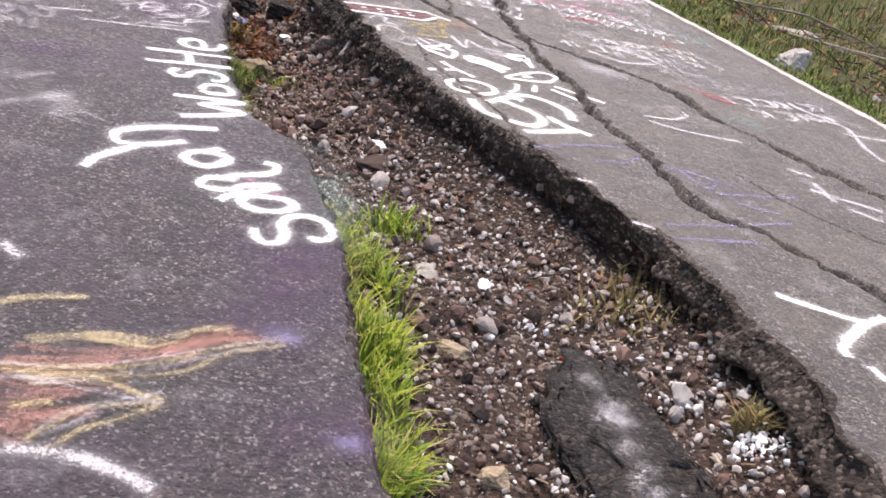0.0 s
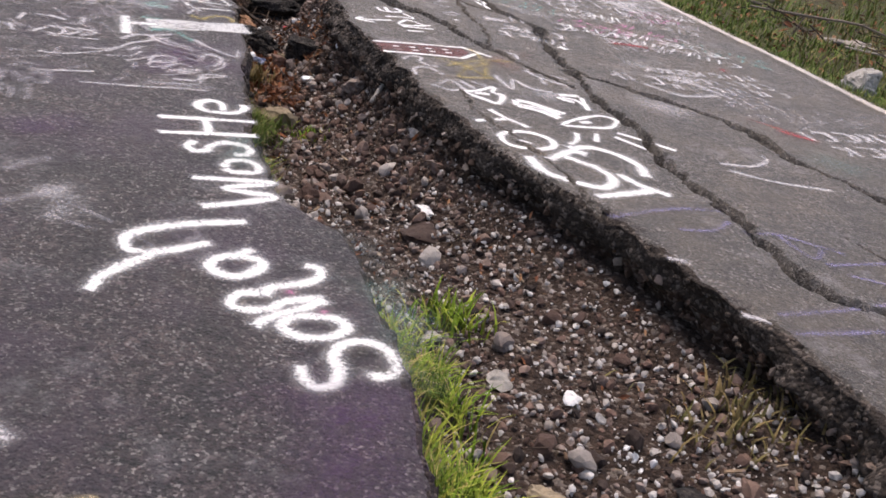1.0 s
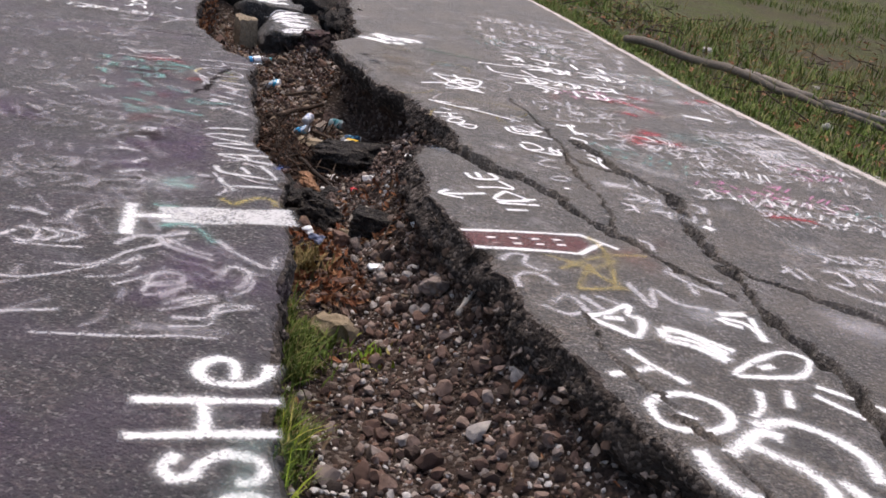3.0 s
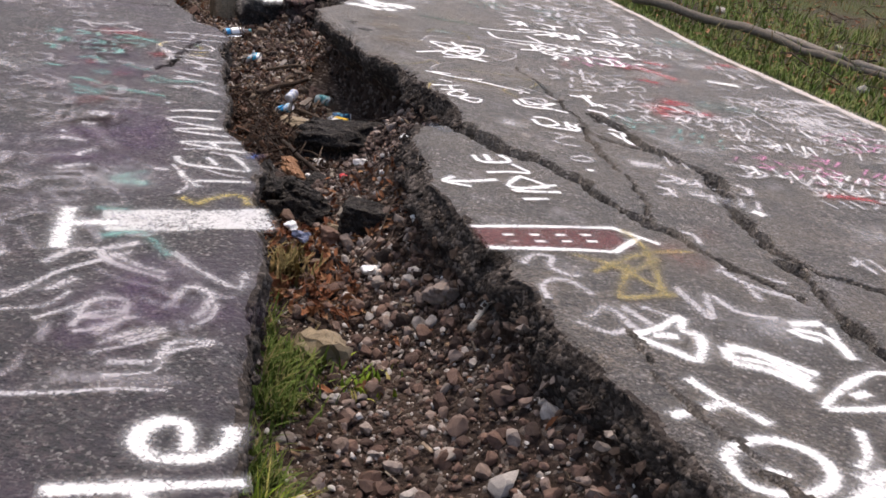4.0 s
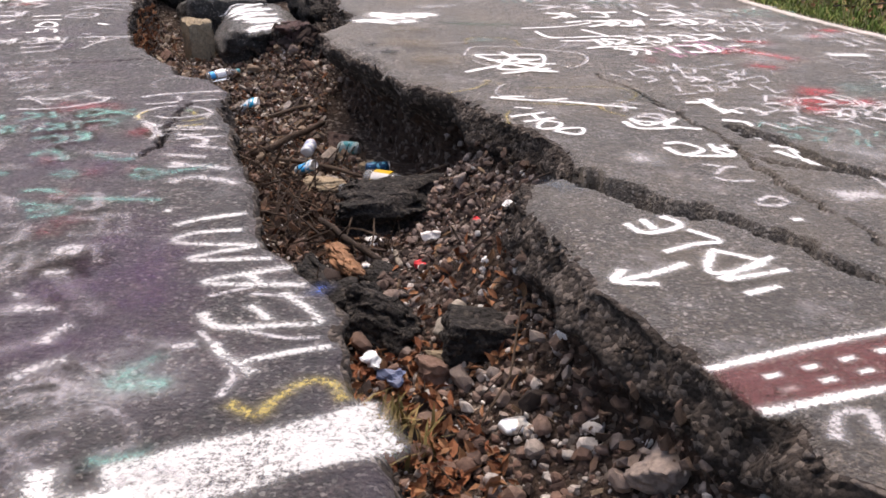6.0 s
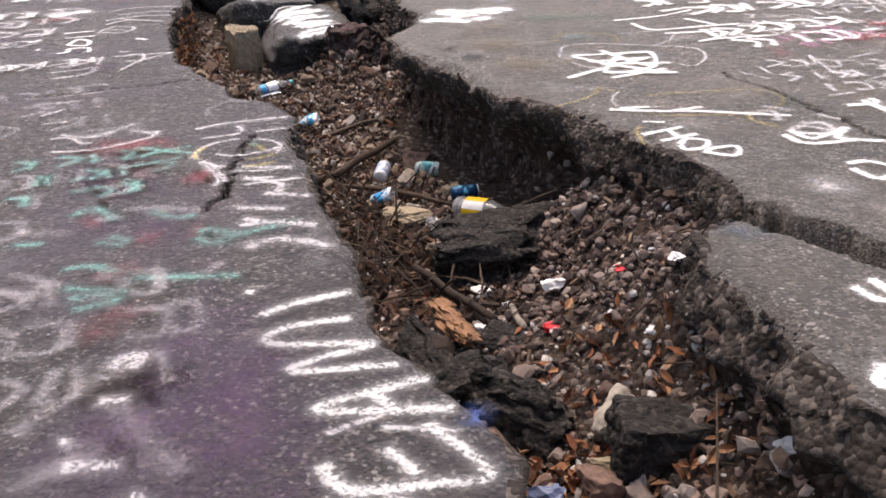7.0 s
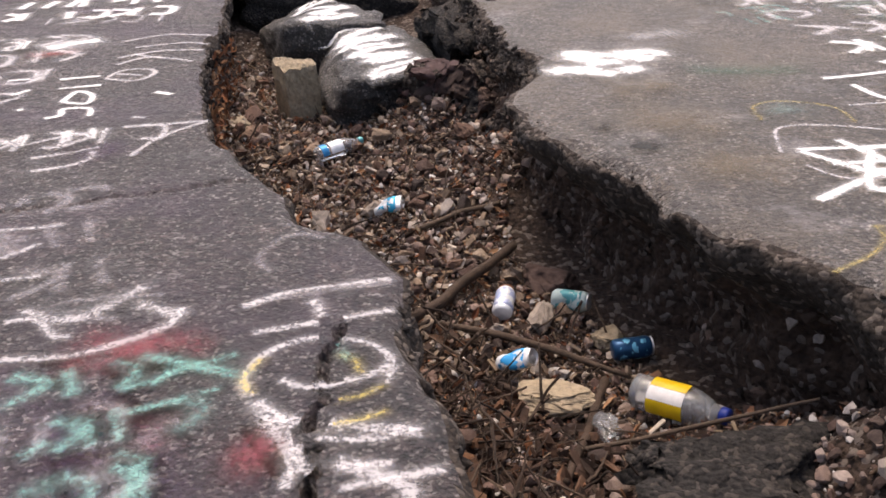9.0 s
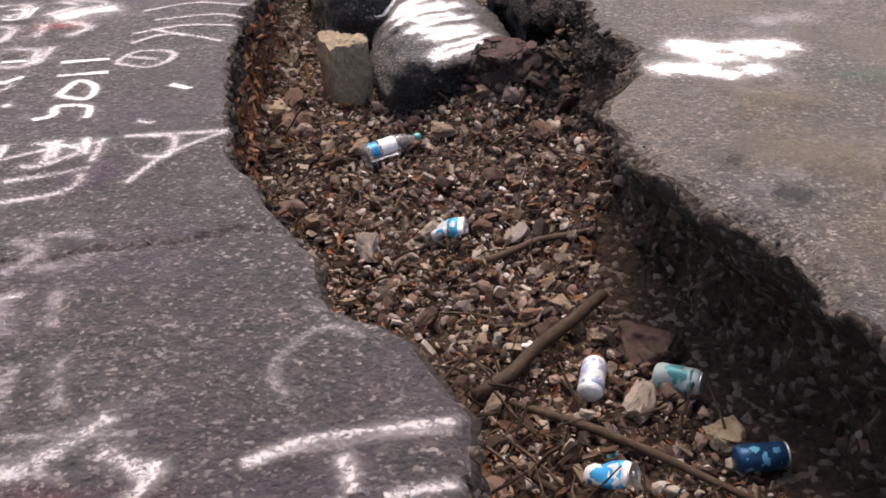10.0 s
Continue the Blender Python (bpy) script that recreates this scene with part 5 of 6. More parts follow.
# ---- shapes ----
def mesh_object(name, bm, mat, parent=None, label="", smooth=True):
    me = bpy.data.meshes.new(name)
    bm.to_mesh(me)
    bm.free()
    for m in mat if isinstance(mat, (list, tuple)) else [mat]:
        me.materials.append(m)
    if smooth:
        me.polygons.foreach_set("use_smooth", np.ones(len(me.polygons), bool))
    ob = new(name, me)
    ob.parent = parent
    if label:
        ob["label"] = label
    return ob


def part(name, bm, mat, parent, label="", smooth=True):
    return mesh_object(name, bm, mat, parent, label, smooth)


def stone_shape(seed, sub=2, flat=0.65, rough=0.25):
    """An uneven stone about 1 across."""
    bm = bmesh.new()
    bmesh.ops.create_icosphere(bm, subdivisions=sub, radius=0.5)
    rnd = random.Random(seed)
    o = Vector((rnd.uniform(0, 50), rnd.uniform(0, 50), rnd.uniform(0, 50)))
    cuts = [Vector((rnd.gauss(0, 1), rnd.gauss(0, 1), rnd.gauss(0, 1))).normalized() for _ in range(9)]
    for v in bm.verts:
        for c in cuts:
            d = v.co.dot(c) - 0.29
            if d > 0:
                v.co -= c * d * 0.95
        v.co *= 1 + rough * noise.noise(v.co * 2.6 + o)
        v.co.z *= flat
    return bm


def block_shape(seed, size, cuts=7, rough=0.12, fine=0.03, chips=6):
    """A broken block with chipped corners, standing on z = 0."""
    bm = bmesh.new()
    bmesh.ops.create_cube(bm, size=1)
    bmesh.ops.subdivide_edges(bm, edges=bm.edges[:], cuts=cuts, use_grid_fill=True)
    o = Vector((seed * 3.7, seed * 1.3, seed * 2.1))
    rnd = random.Random(seed * 7 + 1)
    planes = [(Vector((rnd.choice((-1, 1)) * rnd.uniform(0.3, 1), rnd.choice((-1, 1)) * rnd.uniform(0.3, 1), rnd.uniform(-0.5, 0.9))).normalized(), rnd.uniform(0.36, 0.52)) for _ in range(chips if cuts > 2 else 0)]
    for v in bm.verts:
        c = v.co * 2
        r = max(1.0, (abs(c.x) ** 8 + abs(c.y) ** 8 + abs(c.z) ** 8) ** 0.125)
        v.co /= r ** 0.35
        for p, far in planes:
            v.co -= p * max(0.0, v.co.dot(p) - far)
        n = noise.noise_vector(v.co * 1.7 + o)
        f = noise.noise_vector(v.co * 6.0 + o) + 0.5 * noise.noise_vector(v.co * 15.0 + o)
        v.co += n * rough + f * fine * 2
        v.co.x, v.co.y, v.co.z = v.co.x * size[0], v.co.y * size[1], (v.co.z + 0.5) * size[2]
    return bm


def lathe(profile, seg=28, dent=0.0, seed=0):
    """A turned shape along z from (radius, height) pairs."""
    bm = bmesh.new()
    o = Vector((seed * 5.1, seed, 0))
    rings = []
    for r, z in profile:
        ring = []
        for k in range(seg):
            a = 2 * math.pi * k / seg
            p = Vector((r * math.cos(a), r * math.sin(a), z))
            if dent:
                p.xy *= 1 - dent * max(0.0, noise.noise(p * 22 + o) + 0.15) * 2
            ring.append(bm.verts.new(p))
        rings.append(ring)
    for a, b in zip(rings, rings[1:]):
        for k in range(seg):
            bm.faces.new((a[k], a[(k + 1) % seg], b[(k + 1) % seg], b[k]))
    bm.faces.new(rings[0][::-1])
    bm.faces.new(rings[-1])
    return bm


def tube(pts, radii, seg=9, rough=0.0, seed=0):
    """A bent limb through points, with a radius at each."""
    bm = bmesh.new()
    p = [Vector(q) for q in pts]
    fine, rad = [], []
    for i in range(len(p) - 1):
        for k in range(6):
            t = k / 6
            fine.append(p[i].lerp(p[i + 1], t))
            rad.append(radii[i] * (1 - t) + radii[i + 1] * t)
    fine.append(p[-1]), rad.append(radii[-1])
    rings = []
    for i, q in enumerate(fine):
        d = (fine[min(i + 1, len(fine) - 1)] - fine[max(i - 1, 0)]).normalized()
        u = d.orthogonal().normalized()
        w = d.cross(u)
        q = q + (u * noise.noise(q * 6 + Vector((seed, 0, 0))) + w * noise.noise(q * 6 + Vector((0, seed, 0)))) * rad[i] * 0.9
        rings.append([bm.verts.new(q + (u * math.cos(a) + w * math.sin(a)) * rad[i] * (1 + rough * noise.noise(q * 30 + Vector((a, seed, 0))))) for a in (2 * math.pi * k / seg for k in range(seg))])
    for a, b in zip(rings, rings[1:]):
        for k in range(seg):
            bm.faces.new((a[k], a[(k + 1) % seg], b[(k + 1) % seg], b[k]))
    bm.faces.new(rings[0][::-1]), bm.faces.new(rings[-1])
    return bm


def scatter(name, label, category, shapes, mat, places, parent=None):
    """Many small pieces joined into one object of stuff. places: rows of x, y, z, size, turn (3)."""
    base = []
    for bm in shapes:
        bm.verts.index_update()
        base.append((np.array([v.co[:] for v in bm.verts]), [[v.index for v in f.verts] for f in bm.faces]))
        bm.free()
    verts, faces, n = [], [], 0
    for k, (x, y, z, s, a, b, c) in enumerate(places):
        co, fs = base[k % len(base)]
        m = np.array(Euler((a, b, c)).to_matrix()) * s
        verts.append(co @ m.T + (x, y, z))
        faces += [[i + n for i in f] for f in fs]
        n += len(co)
    me = bpy.data.meshes.new(name)
    me.from_pydata(np.concatenate(verts).tolist(), [], faces)
    me.materials.append(mat)
    me.polygons.foreach_set("use_smooth", np.zeros(len(me.polygons), bool))
    me.update()
    return tagged(new(name, me), label, category, kind="stuff")


# ---- gravel and stones in the crack ----
def bed_places(n, seed, small, large, y0=1.6, y1=12.6, lean=1.0, sink=0.15, s0=0.02, s1=1.0, power=2.2):
    r = np.random.default_rng(seed)
    y = r.uniform(y0, y1, n)
    s = s0 + (s1 - s0) * r.uniform(0, 1, n) ** lean
    a, b = along(LEFT_EDGE, y), along(RIGHT_EDGE, y)
    x = a + s * (b - a)
    size = small + (large - small) * r.uniform(0, 1, n) ** power
    z = bed_z(x, y) + size * (0.3 - sink)
    t = r.uniform(-3.1, 3.1, (n, 3))
    return np.column_stack([x, y, z, size, t * [0.35, 0.35, 1]])


def near_rows(rows, lift_by):
    rows[:, 2] += lift_by
    return rows


scatter("gravel", "small grey and brown gravel lying in the crack", "gravel", [stone_shape(k, 1, 0.7, 0.3) for k in range(8)], GRAVEL, bed_places(17000, 1, 0.008, 0.03))
scatter("gravel", "coarse broken stones lying in the crack", "gravel", [stone_shape(k + 20, 1, 0.7, 0.3) for k in range(8)], GRAVEL, bed_places(3000, 2, 0.024, 0.062, lean=0.85))
PALE = stone_mat("pale_chip", (0.0, (0.38, 0.33, 0.29)), (1.0, (0.72, 0.69, 0.66)))
scatter("pale_chips", "small pale chips of stone among the gravel", "gravel", [stone_shape(k + 30, 1, 0.6, 0.35) for k in range(6)], PALE, near_rows(np.concatenate([bed_places(2600, 12, 0.007, 0.036, power=3.0), bed_places(2600, 14, 0.007, 0.042, 1.8, 5.5, power=2.6)]), 0.014))
RED_GRAVEL = stone_mat("reddish_gravel", (0.0, (0.03, 0.022, 0.019)), (0.35, (0.085, 0.052, 0.042)), (0.65, (0.20, 0.125, 0.10)), (0.85, (0.33, 0.24, 0.20)), (1.0, (0.58, 0.50, 0.45)))
scatter("gravel", "reddish and grey gravel among the litter", "gravel", [stone_shape(k + 50, 1, 0.55, 0.5) for k in range(8)], RED_GRAVEL, near_rows(bed_places(3600, 13, 0.010, 0.055, 8.2, 12.2, power=3.2), 0.012))
PINK_STONE = stone_mat("pinkish_stone", (0.0, (0.04, 0.028, 0.024)), (0.6, (0.13, 0.09, 0.076)), (1.0, (0.36, 0.29, 0.255)))
scatter("gravel", "pale pinkish broken stones heaped below the notch", "gravel", [stone_shape(k + 80, 2, 0.7, 0.35) for k in range(6)], PINK_STONE, near_rows(np.concatenate([bed_places(520, 15, 0.018, 0.055, 7.8, 8.9, s0=0.42, s1=0.98), bed_places(260, 16, 0.02, 0.05, 10.0, 11.3, s0=0.3, s1=0.95)]), 0.012))
scatter("slope_stones", "rounded grey and brown stones on the gravel slope", "gravel", [stone_shape(k + 170, 2, 0.75, 0.25) for k in range(7)], GRAVEL, near_rows(np.concatenate([bed_places(330, 18, 0.03, 0.085, 5.4, 7.5, s0=0.3, s1=1.0, power=1.8), bed_places(150, 19, 0.03, 0.07, 3.2, 5.4, s0=0.1, s1=1.0, power=2.0)]), 0.006))
# stones held in the broken faces
r = np.random.default_rng(5)
n = 5200
y = r.uniform(2.0, 12.2, n)
dep = r.uniform(0.10, 0.62, n) ** 1.0
dep = np.minimum(dep, -along(BED, y) + 0.02)
u = undercut(y)
out = (0.02 + 0.10 * np.clip((dep - 0.16) / 0.3, 0, 1) ** 1.2) * (1 - u) - u * 0.25 * np.clip((dep - 0.03) / 0.25, 0, 1)
right = np.column_stack([right_x(y) - out - r.uniform(0, 0.03, n), y, -dep, 0.010 + 0.05 * r.uniform(0, 1, n) ** 2.5, r.uniform(-3, 3, (n, 3))])
right = right[r.uniform(0, 1, n) > 0.65 * u * (y > 6)]
n = 1300
y = r.uniform(2.0, 12.2, n)
dep = np.minimum(r.uniform(0.12, 0.6, n), -along(BED, y) + 0.02)
left = np.column_stack([left_x(y) - 0.02 + r.uniform(-0.01, 0.03, n), y, -dep, r.uniform(0.012, 0.045, n), r.uniform(-3, 3, (n, 3))])
EARTHY = stone_mat("earthy_stone", (0.0, (0.025, 0.018, 0.014)), (0.5, (0.095, 0.060, 0.044)), (0.8, (0.18, 0.12, 0.09)), (1.0, (0.36, 0.30, 0.26)))
scatter("embedded_stones", "earth-stained stones held in the broken road edge", "gravel", [stone_shape(k + 40, 1, 0.55, 0.7) for k in range(6)], EARTHY, np.concatenate([right, left]))

# crumbled asphalt along the lip of both halves
n = 2000
y = r.uniform(2.0, 12.2, n)
dep = 0.012 + 0.12 * r.uniform(0, 1, n) ** 1.6
east = np.column_stack([right_x(y) + 0.03 - np.minimum(dep, 0.07) * 0.9 * (1 - undercut(y)) + r.normal(0, 0.016, n), y, -dep, 0.009 + 0.034 * r.uniform(0, 1, n) ** 3, r.uniform(-3, 3, (n, 3))])
east = east[r.uniform(0, 1, n) > 0.8 * undercut(y)]
n = 1300
y = r.uniform(2.0, 12.2, n)
dep = 0.02 + 0.14 * r.uniform(0, 1, n) ** 1.4
west = np.column_stack([left_x(y) - 0.018 + r.normal(0, 0.012, n), y, -dep, 0.012 + 0.04 * r.uniform(0, 1, n) ** 3, r.uniform(-3, 3, (n, 3))])
scatter("edge_crumbs", "dark crumbled asphalt clinging to the broken road edge", "rubble", [stone_shape(k + 240, 1, 0.7, 0.6) for k in range(6)], EDGE_FACE, np.concatenate([east, west]))

STONES = []
for k in range(7):
    me = bpy.data.meshes.new("stone")
    bm = stone_shape(60 + k, 2, 0.7, 0.28)
    bm.to_mesh(me), bm.free()
    me.materials.append(GRAVEL)
    STONES.append(me)
for k, (x, y, z, s, a, b, c) in enumerate(bed_places(280, 9, 0.05, 0.125, 2.4, 12.0, 0.85, 0.1, 0.06, 0.97, 2.6)):
    ob = new("stone", STONES[k % 7])
    ob.matrix_world = Matrix.LocRotScale((x, y, z), Euler((a, b, c)), (s, s * 0.85, s))
    tagged(ob, "loose broken stone lying on the gravel of the crack", "stone", "stones in the crack", "thing")


# ---- dead leaves, twigs and grass ----
def leaf_shape(seed):
    bm = bmesh.new()
    rnd = random.Random(seed)
    k = [bm.verts.new(p) for p in ((-0.5, 0, 0), (-0.1, -0.22, 0.08), (0.3, -0.14, 0.10 * rnd.uniform(-1, 2)), (0.55, 0, 0.05), (0.25, 0.16, 0.12 * rnd.uniform(0, 2)), (-0.15, 0.2, 0.1), (0.05, 0, -0.03))]
    for i in range(6):
        bm.faces.new((k[6], k[i], k[(i + 1) % 6]))
    return bm


near = near_rows
pl = np.concatenate([near(bed_places(520, 31, 0.03, 0.075, 6.75, 7.5, 1.0, s0=0.03, s1=0.6), 0.02), near(bed_places(220, 32, 0.03, 0.07, 7.3, 7.9, 1.0, s0=0.3, s1=0.95), 0.02), near(bed_places(600, 33, 0.02, 0.055, 9.0, 11.8, 1.0), 0.015), near(bed_places(2600, 35, 0.008, 0.026, 8.9, 12.0), 0.016), near(bed_places(160, 34, 0.02, 0.06, 4.0, 8.8), 0.02)])
scatter("dead_leaves", "curled rust-brown dead leaves on the gravel", "leaves", [leaf_shape(k) for k in range(6)], LEAF, pl)


rnd = np.random.default_rng(88)
n = 260
y = rnd.uniform(10.2, 11.7, n)
scatter("wall_litter", "rust-brown leaves caught on the broken face", "leaves", [leaf_shape(k + 9) for k in range(4)], LEAF, np.column_stack([left_x(y) + 0.0 + rnd.uniform(0.0, 0.05, n), y, -rnd.uniform(0.06, 0.42, n), rnd.uniform(0.02, 0.05, n), rnd.uniform(-3, 3, (n, 3))]))


def twig_shape(seed):
    rnd = random.Random(seed)
    return tube([(-0.5, 0, 0), (-0.1, rnd.uniform(-0.06, 0.06), 0.03), (0.5, 0, rnd.uniform(-0.03, 0.06))], [0.022, 0.02, 0.009], 5, 0.2, seed)


scatter("wood_litter", "pale and brown splinters of wood strewn on the bed", "litter", [block_shape(70 + k, (1.0, 0.22, 0.10), 1, 0.1, 0.02) for k in range(6)], CHIP, np.concatenate([near(bed_places(800, 45, 0.012, 0.06, 9.0, 12.2, 1.0, s1=0.9, power=3.0), 0.012), near(bed_places(2200, 47, 0.008, 0.03, 9.0, 12.0), 0.016), near(bed_places(500, 46, 0.015, 0.06, 2.0, 9.0), 0.01)]))
pl = np.concatenate([near(bed_places(260, 41, 0.05, 0.22, 9.0, 11.6, 1.0), 0.02), near(bed_places(240, 43, 0.06, 0.26, 8.3, 9.8, s0=0.03, s1=0.6), 0.035), near(bed_places(420, 42, 0.04, 0.16, 2.0, 9.0), 0.02)])
scatter("twigs", "thin broken brown twigs strewn on the bed", "twigs", [twig_shape(k) for k in range(6)], BARK, pl)


def grass(name, label, mat, places, tall, seed, wide=0.006):
    """Bent tapering blades. places: rows of x, y, z."""
    rnd = np.random.default_rng(seed)
    n = len(places)
    h, d, lean = tall * rnd.uniform(0.45, 1.15, n), rnd.uniform(0, 6.28, n), rnd.uniform(0.15, 0.95, n)
    w = wide * rnd.uniform(0.6, 1.4, n)
    out = np.stack([np.cos(d), np.sin(d), 0 * d], 1)
    side = np.stack([-np.sin(d), np.cos(d), 0 * d], 1)
    rows = []
    for t, ww in ((0, 1.0), (0.35, 0.9), (0.7, 0.6), (1.0, 0.05)):
        c = places + out * (lean * h * t ** 1.8)[:, None] + np.array([0, 0, 1]) * (h * (t - 0.35 * lean * t * t))[:, None]
        rows += [c - side * (w * ww)[:, None], c + side * (w * ww)[:, None]]
    v = np.stack(rows, 1).reshape(-1, 3)
    q = np.array([(0, 1, 3, 2), (2, 3, 5, 4), (4, 5, 7, 6)])
    f = (np.arange(n)[:, None, None] * 8 + q[None]).reshape(-1, 4)
    me = bpy.data.meshes.new(name)
    me.from_pydata(v.tolist(), [], f.tolist())
    me.materials.append(mat)
    return tagged(new(name, me), label, "grass", kind="stuff")


def edge_grass(n, seed, y0, y1, x_in, x_out):
    rnd = np.random.default_rng(seed)
    y = rnd.uniform(y0, y1, n)
    thick = 0.55 + 0.45 * wave(y * 0 + 2, y, 2.2, seed)
    x = left_x(y) + x_in + (x_out - x_in) * rnd.uniform(0, 1, n) ** 1.4 * np.clip(thick, 0.25, 1)
    keep = rnd.uniform(0, 1, n) < np.clip(0.32 + 1.3 * wave(x, y, 6.0, seed + 2.0), 0.03, 1)
    x, y = x[keep], y[keep]
    return np.column_stack([x, y, bed_z(x, y)])


grass("grass", "bright green grass growing along the broken edge", GRASS, edge_grass(12000, 51, 2.0, 4.25, 0.035, 0.42), 0.155, 1, 0.0040)
grass("grass", "green and straw-coloured grass along the broken edge", GRASS, edge_grass(1900, 52, 4.75, 5.6, 0.0, 0.24), 0.18, 2, 0.0045)
grass("grass", "dark green grass along the broken edge", VERGE_GRASS, edge_grass(3600, 53, 5.3, 6.75, 0.0, 0.30), 0.13, 3, 0.0035)
rnd = np.random.default_rng(7)
for (tx, ty, spread, count, tall), kind in (((1.70, 3.25, 0.028, 80, 0.13), "dry"), ((1.38, 3.98, 0.13, 160, 0.1), "dry"), ((-0.92, 7.08, 0.06, 240, 0.13), "dry"), ((0.42, 4.40, 0.07, 150, 0.12), "green"), ((-0.70, 6.40, 0.06, 200, 0.10), "dark"), ((-0.66, 6.2, 0.07, 120, 0.08), "dark"), ((-0.45, 6.35, 0.06, 60, 0.06), "green"), ((-2.78, 10.35, 0.09, 160, 0.1), "dry")):
    x, y = rnd.normal(tx, spread, count), rnd.normal(ty, spread, count)
    grass("grass_tuft", "small straw-coloured grass tuft on the gravel" if kind == "dry" else "small green grass tuft on the gravel", {"dry": DRY_GRASS, "green": GRASS, "dark": VERGE_GRASS}[kind], np.column_stack([x, y, bed_z(x, y)]), tall, int(tx * 50 + 300))
n = 24000
y = rnd.uniform(2.0, 17.0, n)
off = rnd.uniform(0, 1, n) ** 2.4 * 2.2
x = along(ROAD_SIDE, y) + 0.01 + off
keep = (off < 0.5) | (wave(x, y, 0.9, 3.0) > -0.1)
vg = np.column_stack([x, y, verge_z(x, y) - 0.01])[keep]
grass("verge_grass", "short green grass fringe beside the road", VERGE_GRASS, vg, 0.10, 5, 0.006)
n = 5000
y, off = rnd.uniform(2.0, 19.0, n), rnd.uniform(0.4, 9.0, n)
x = along(ROAD_SIDE, y) + off
keep = wave(x, y, 0.7, 9.0) > 0.0
grass("dry_weeds", "dry brown weeds on the ground beyond the verge", DRY_GRASS, np.column_stack([x, y, verge_z(x, y)])[keep], 0.22, 6, 0.005)
n = 30000
y, off = rnd.uniform(5.0, 26.0, n), rnd.uniform(0.9, 14.0, n)
x = along(ROAD_SIDE, y) + off
keep = wave(x, y, 0.5, 4.0) > -0.05
grass("far_grass", "green weeds on the ground beyond the verge", VERGE_GRASS, np.column_stack([x, y, verge_z(x, y)])[keep], 0.20, 8, 0.007)


# ---- broken blocks, rocks and wood in the crack ----
def top_of_bed(x, y):
    return float(bed_z(x, y))


def block(name, label, category, mat, x, y, size, turn=(0, 0, 0), seed=1, z=None, rough=0.12, fine=0.03, chips=6):
    ob = mesh_object(name, block_shape(seed, size, 17, rough, fine, chips), mat, None, "", mat is not PALE_STONE)
    ob.matrix_world = pose(x, y, (top_of_bed(x, y) - 0.02) if z is None else z, *turn)
    return tagged(ob, label, category, kind="thing")


block("asphalt_boulder", "black broken lump of asphalt in the crack", "rubble", CHUNK, -1.04, 8.73, (0.50, 0.30, 0.16), (2, -2, 8), 3, None, 0.16, 0.06, 2)
block("asphalt_slab", "dark fallen asphalt slab leaning on the broken edge", "rubble", CHUNK, -1.25, 8.02, (0.20, 0.34, 0.08), (8, 22, 28), 2, None, 0.2, 0.06)
block("sandstone_piece", "flat orange-tan stone lying against a dark slab", "stone", stone_mat("orange_stone", (0.0, (0.30, 0.15, 0.08)), (1.0, (0.36, 0.22, 0.13))), -1.19, 8.17, (0.10, 0.22, 0.035), (4, 14, 36), 3, -0.45, 0.16, 0.1)
block("asphalt_slab", "small dark broken piece of asphalt", "rubble", CHUNK, -1.04, 8.13, (0.12, 0.15, 0.07), (10, 8, 40), 4)
block("asphalt_slab", "dark asphalt ledge slumped beneath the broken edge", "rubble", CHUNK, -0.99, 7.66, (0.27, 0.20, 0.15), (-6, 5, -25), 5, None, 0.2, 0.06)
block("asphalt_slab", "dark asphalt ledge slumped into the crack", "rubble", CHUNK, -1.10, 7.84, (0.24, 0.17, 0.12), (5, -6, 20), 6, None, 0.2, 0.06)
block("dark_rock", "dark wet rock among dead leaves", "stone", CHUNK, -0.66, 7.45, (0.24, 0.17, 0.12), (0, 5, 15), 7)
block("dark_rock", "dark rounded rock on the gravel", "stone", GRAVEL, -0.80, 7.36, (0.10, 0.13, 0.09), (0, 10, 50), 8)
block("flat_stone", "flat tan stone lying in the litter", "stone", PALE_STONE, -1.44, 9.27, (0.19, 0.13, 0.05), (-4, 3, 10), 10, -0.555)
block("tan_rock", "small tan rock near a can", "stone", PALE_STONE, -1.29, 9.64, (0.09, 0.10, 0.06), (0, 0, 30), 11)
block("tan_rock", "brownish flat rock under the dark face", "stone", GRAVEL, -1.46, 9.95, (0.17, 0.13, 0.08), (0, 5, 15), 12)
block("tan_boulder", "big yellowish block of stone standing in the crack", "stone", PALE_STONE, -2.68, 11.48, (0.165, 0.18, 0.33), (5, -4, 32), 13, -0.48, 0.05, 0.02, 1)
block("tan_rock", "small flat tan rock at the broken edge", "stone", PALE_STONE, -2.93, 11.28, (0.10, 0.18, 0.05), (0, 12, 30), 14)
block("red_block", "dark block with faded red paint", "rubble", stone_mat("red_stained", (0.0, (0.035, 0.026, 0.025)), (1.0, (0.09, 0.05, 0.047))), -2.02, 11.38, (0.26, 0.22, 0.15), (8, -4, 30), 15, None, 0.2, 0.06)
for k in range(9):
    block("rubble", "dark broken rubble heaped below the painted block", "rubble", (CHUNK, RED_GRAVEL, EDGE_FACE)[k % 3], -2.22 + 0.075 * k, 11.42 - 0.035 * k + 0.09 * (k % 2), (0.19 - 0.01 * (k % 4), 0.16, 0.13 + 0.02 * (k % 3)), (9 * k, 6 - 5 * (k % 3), 41 * k), 60 + k, None, 0.22, 0.07)
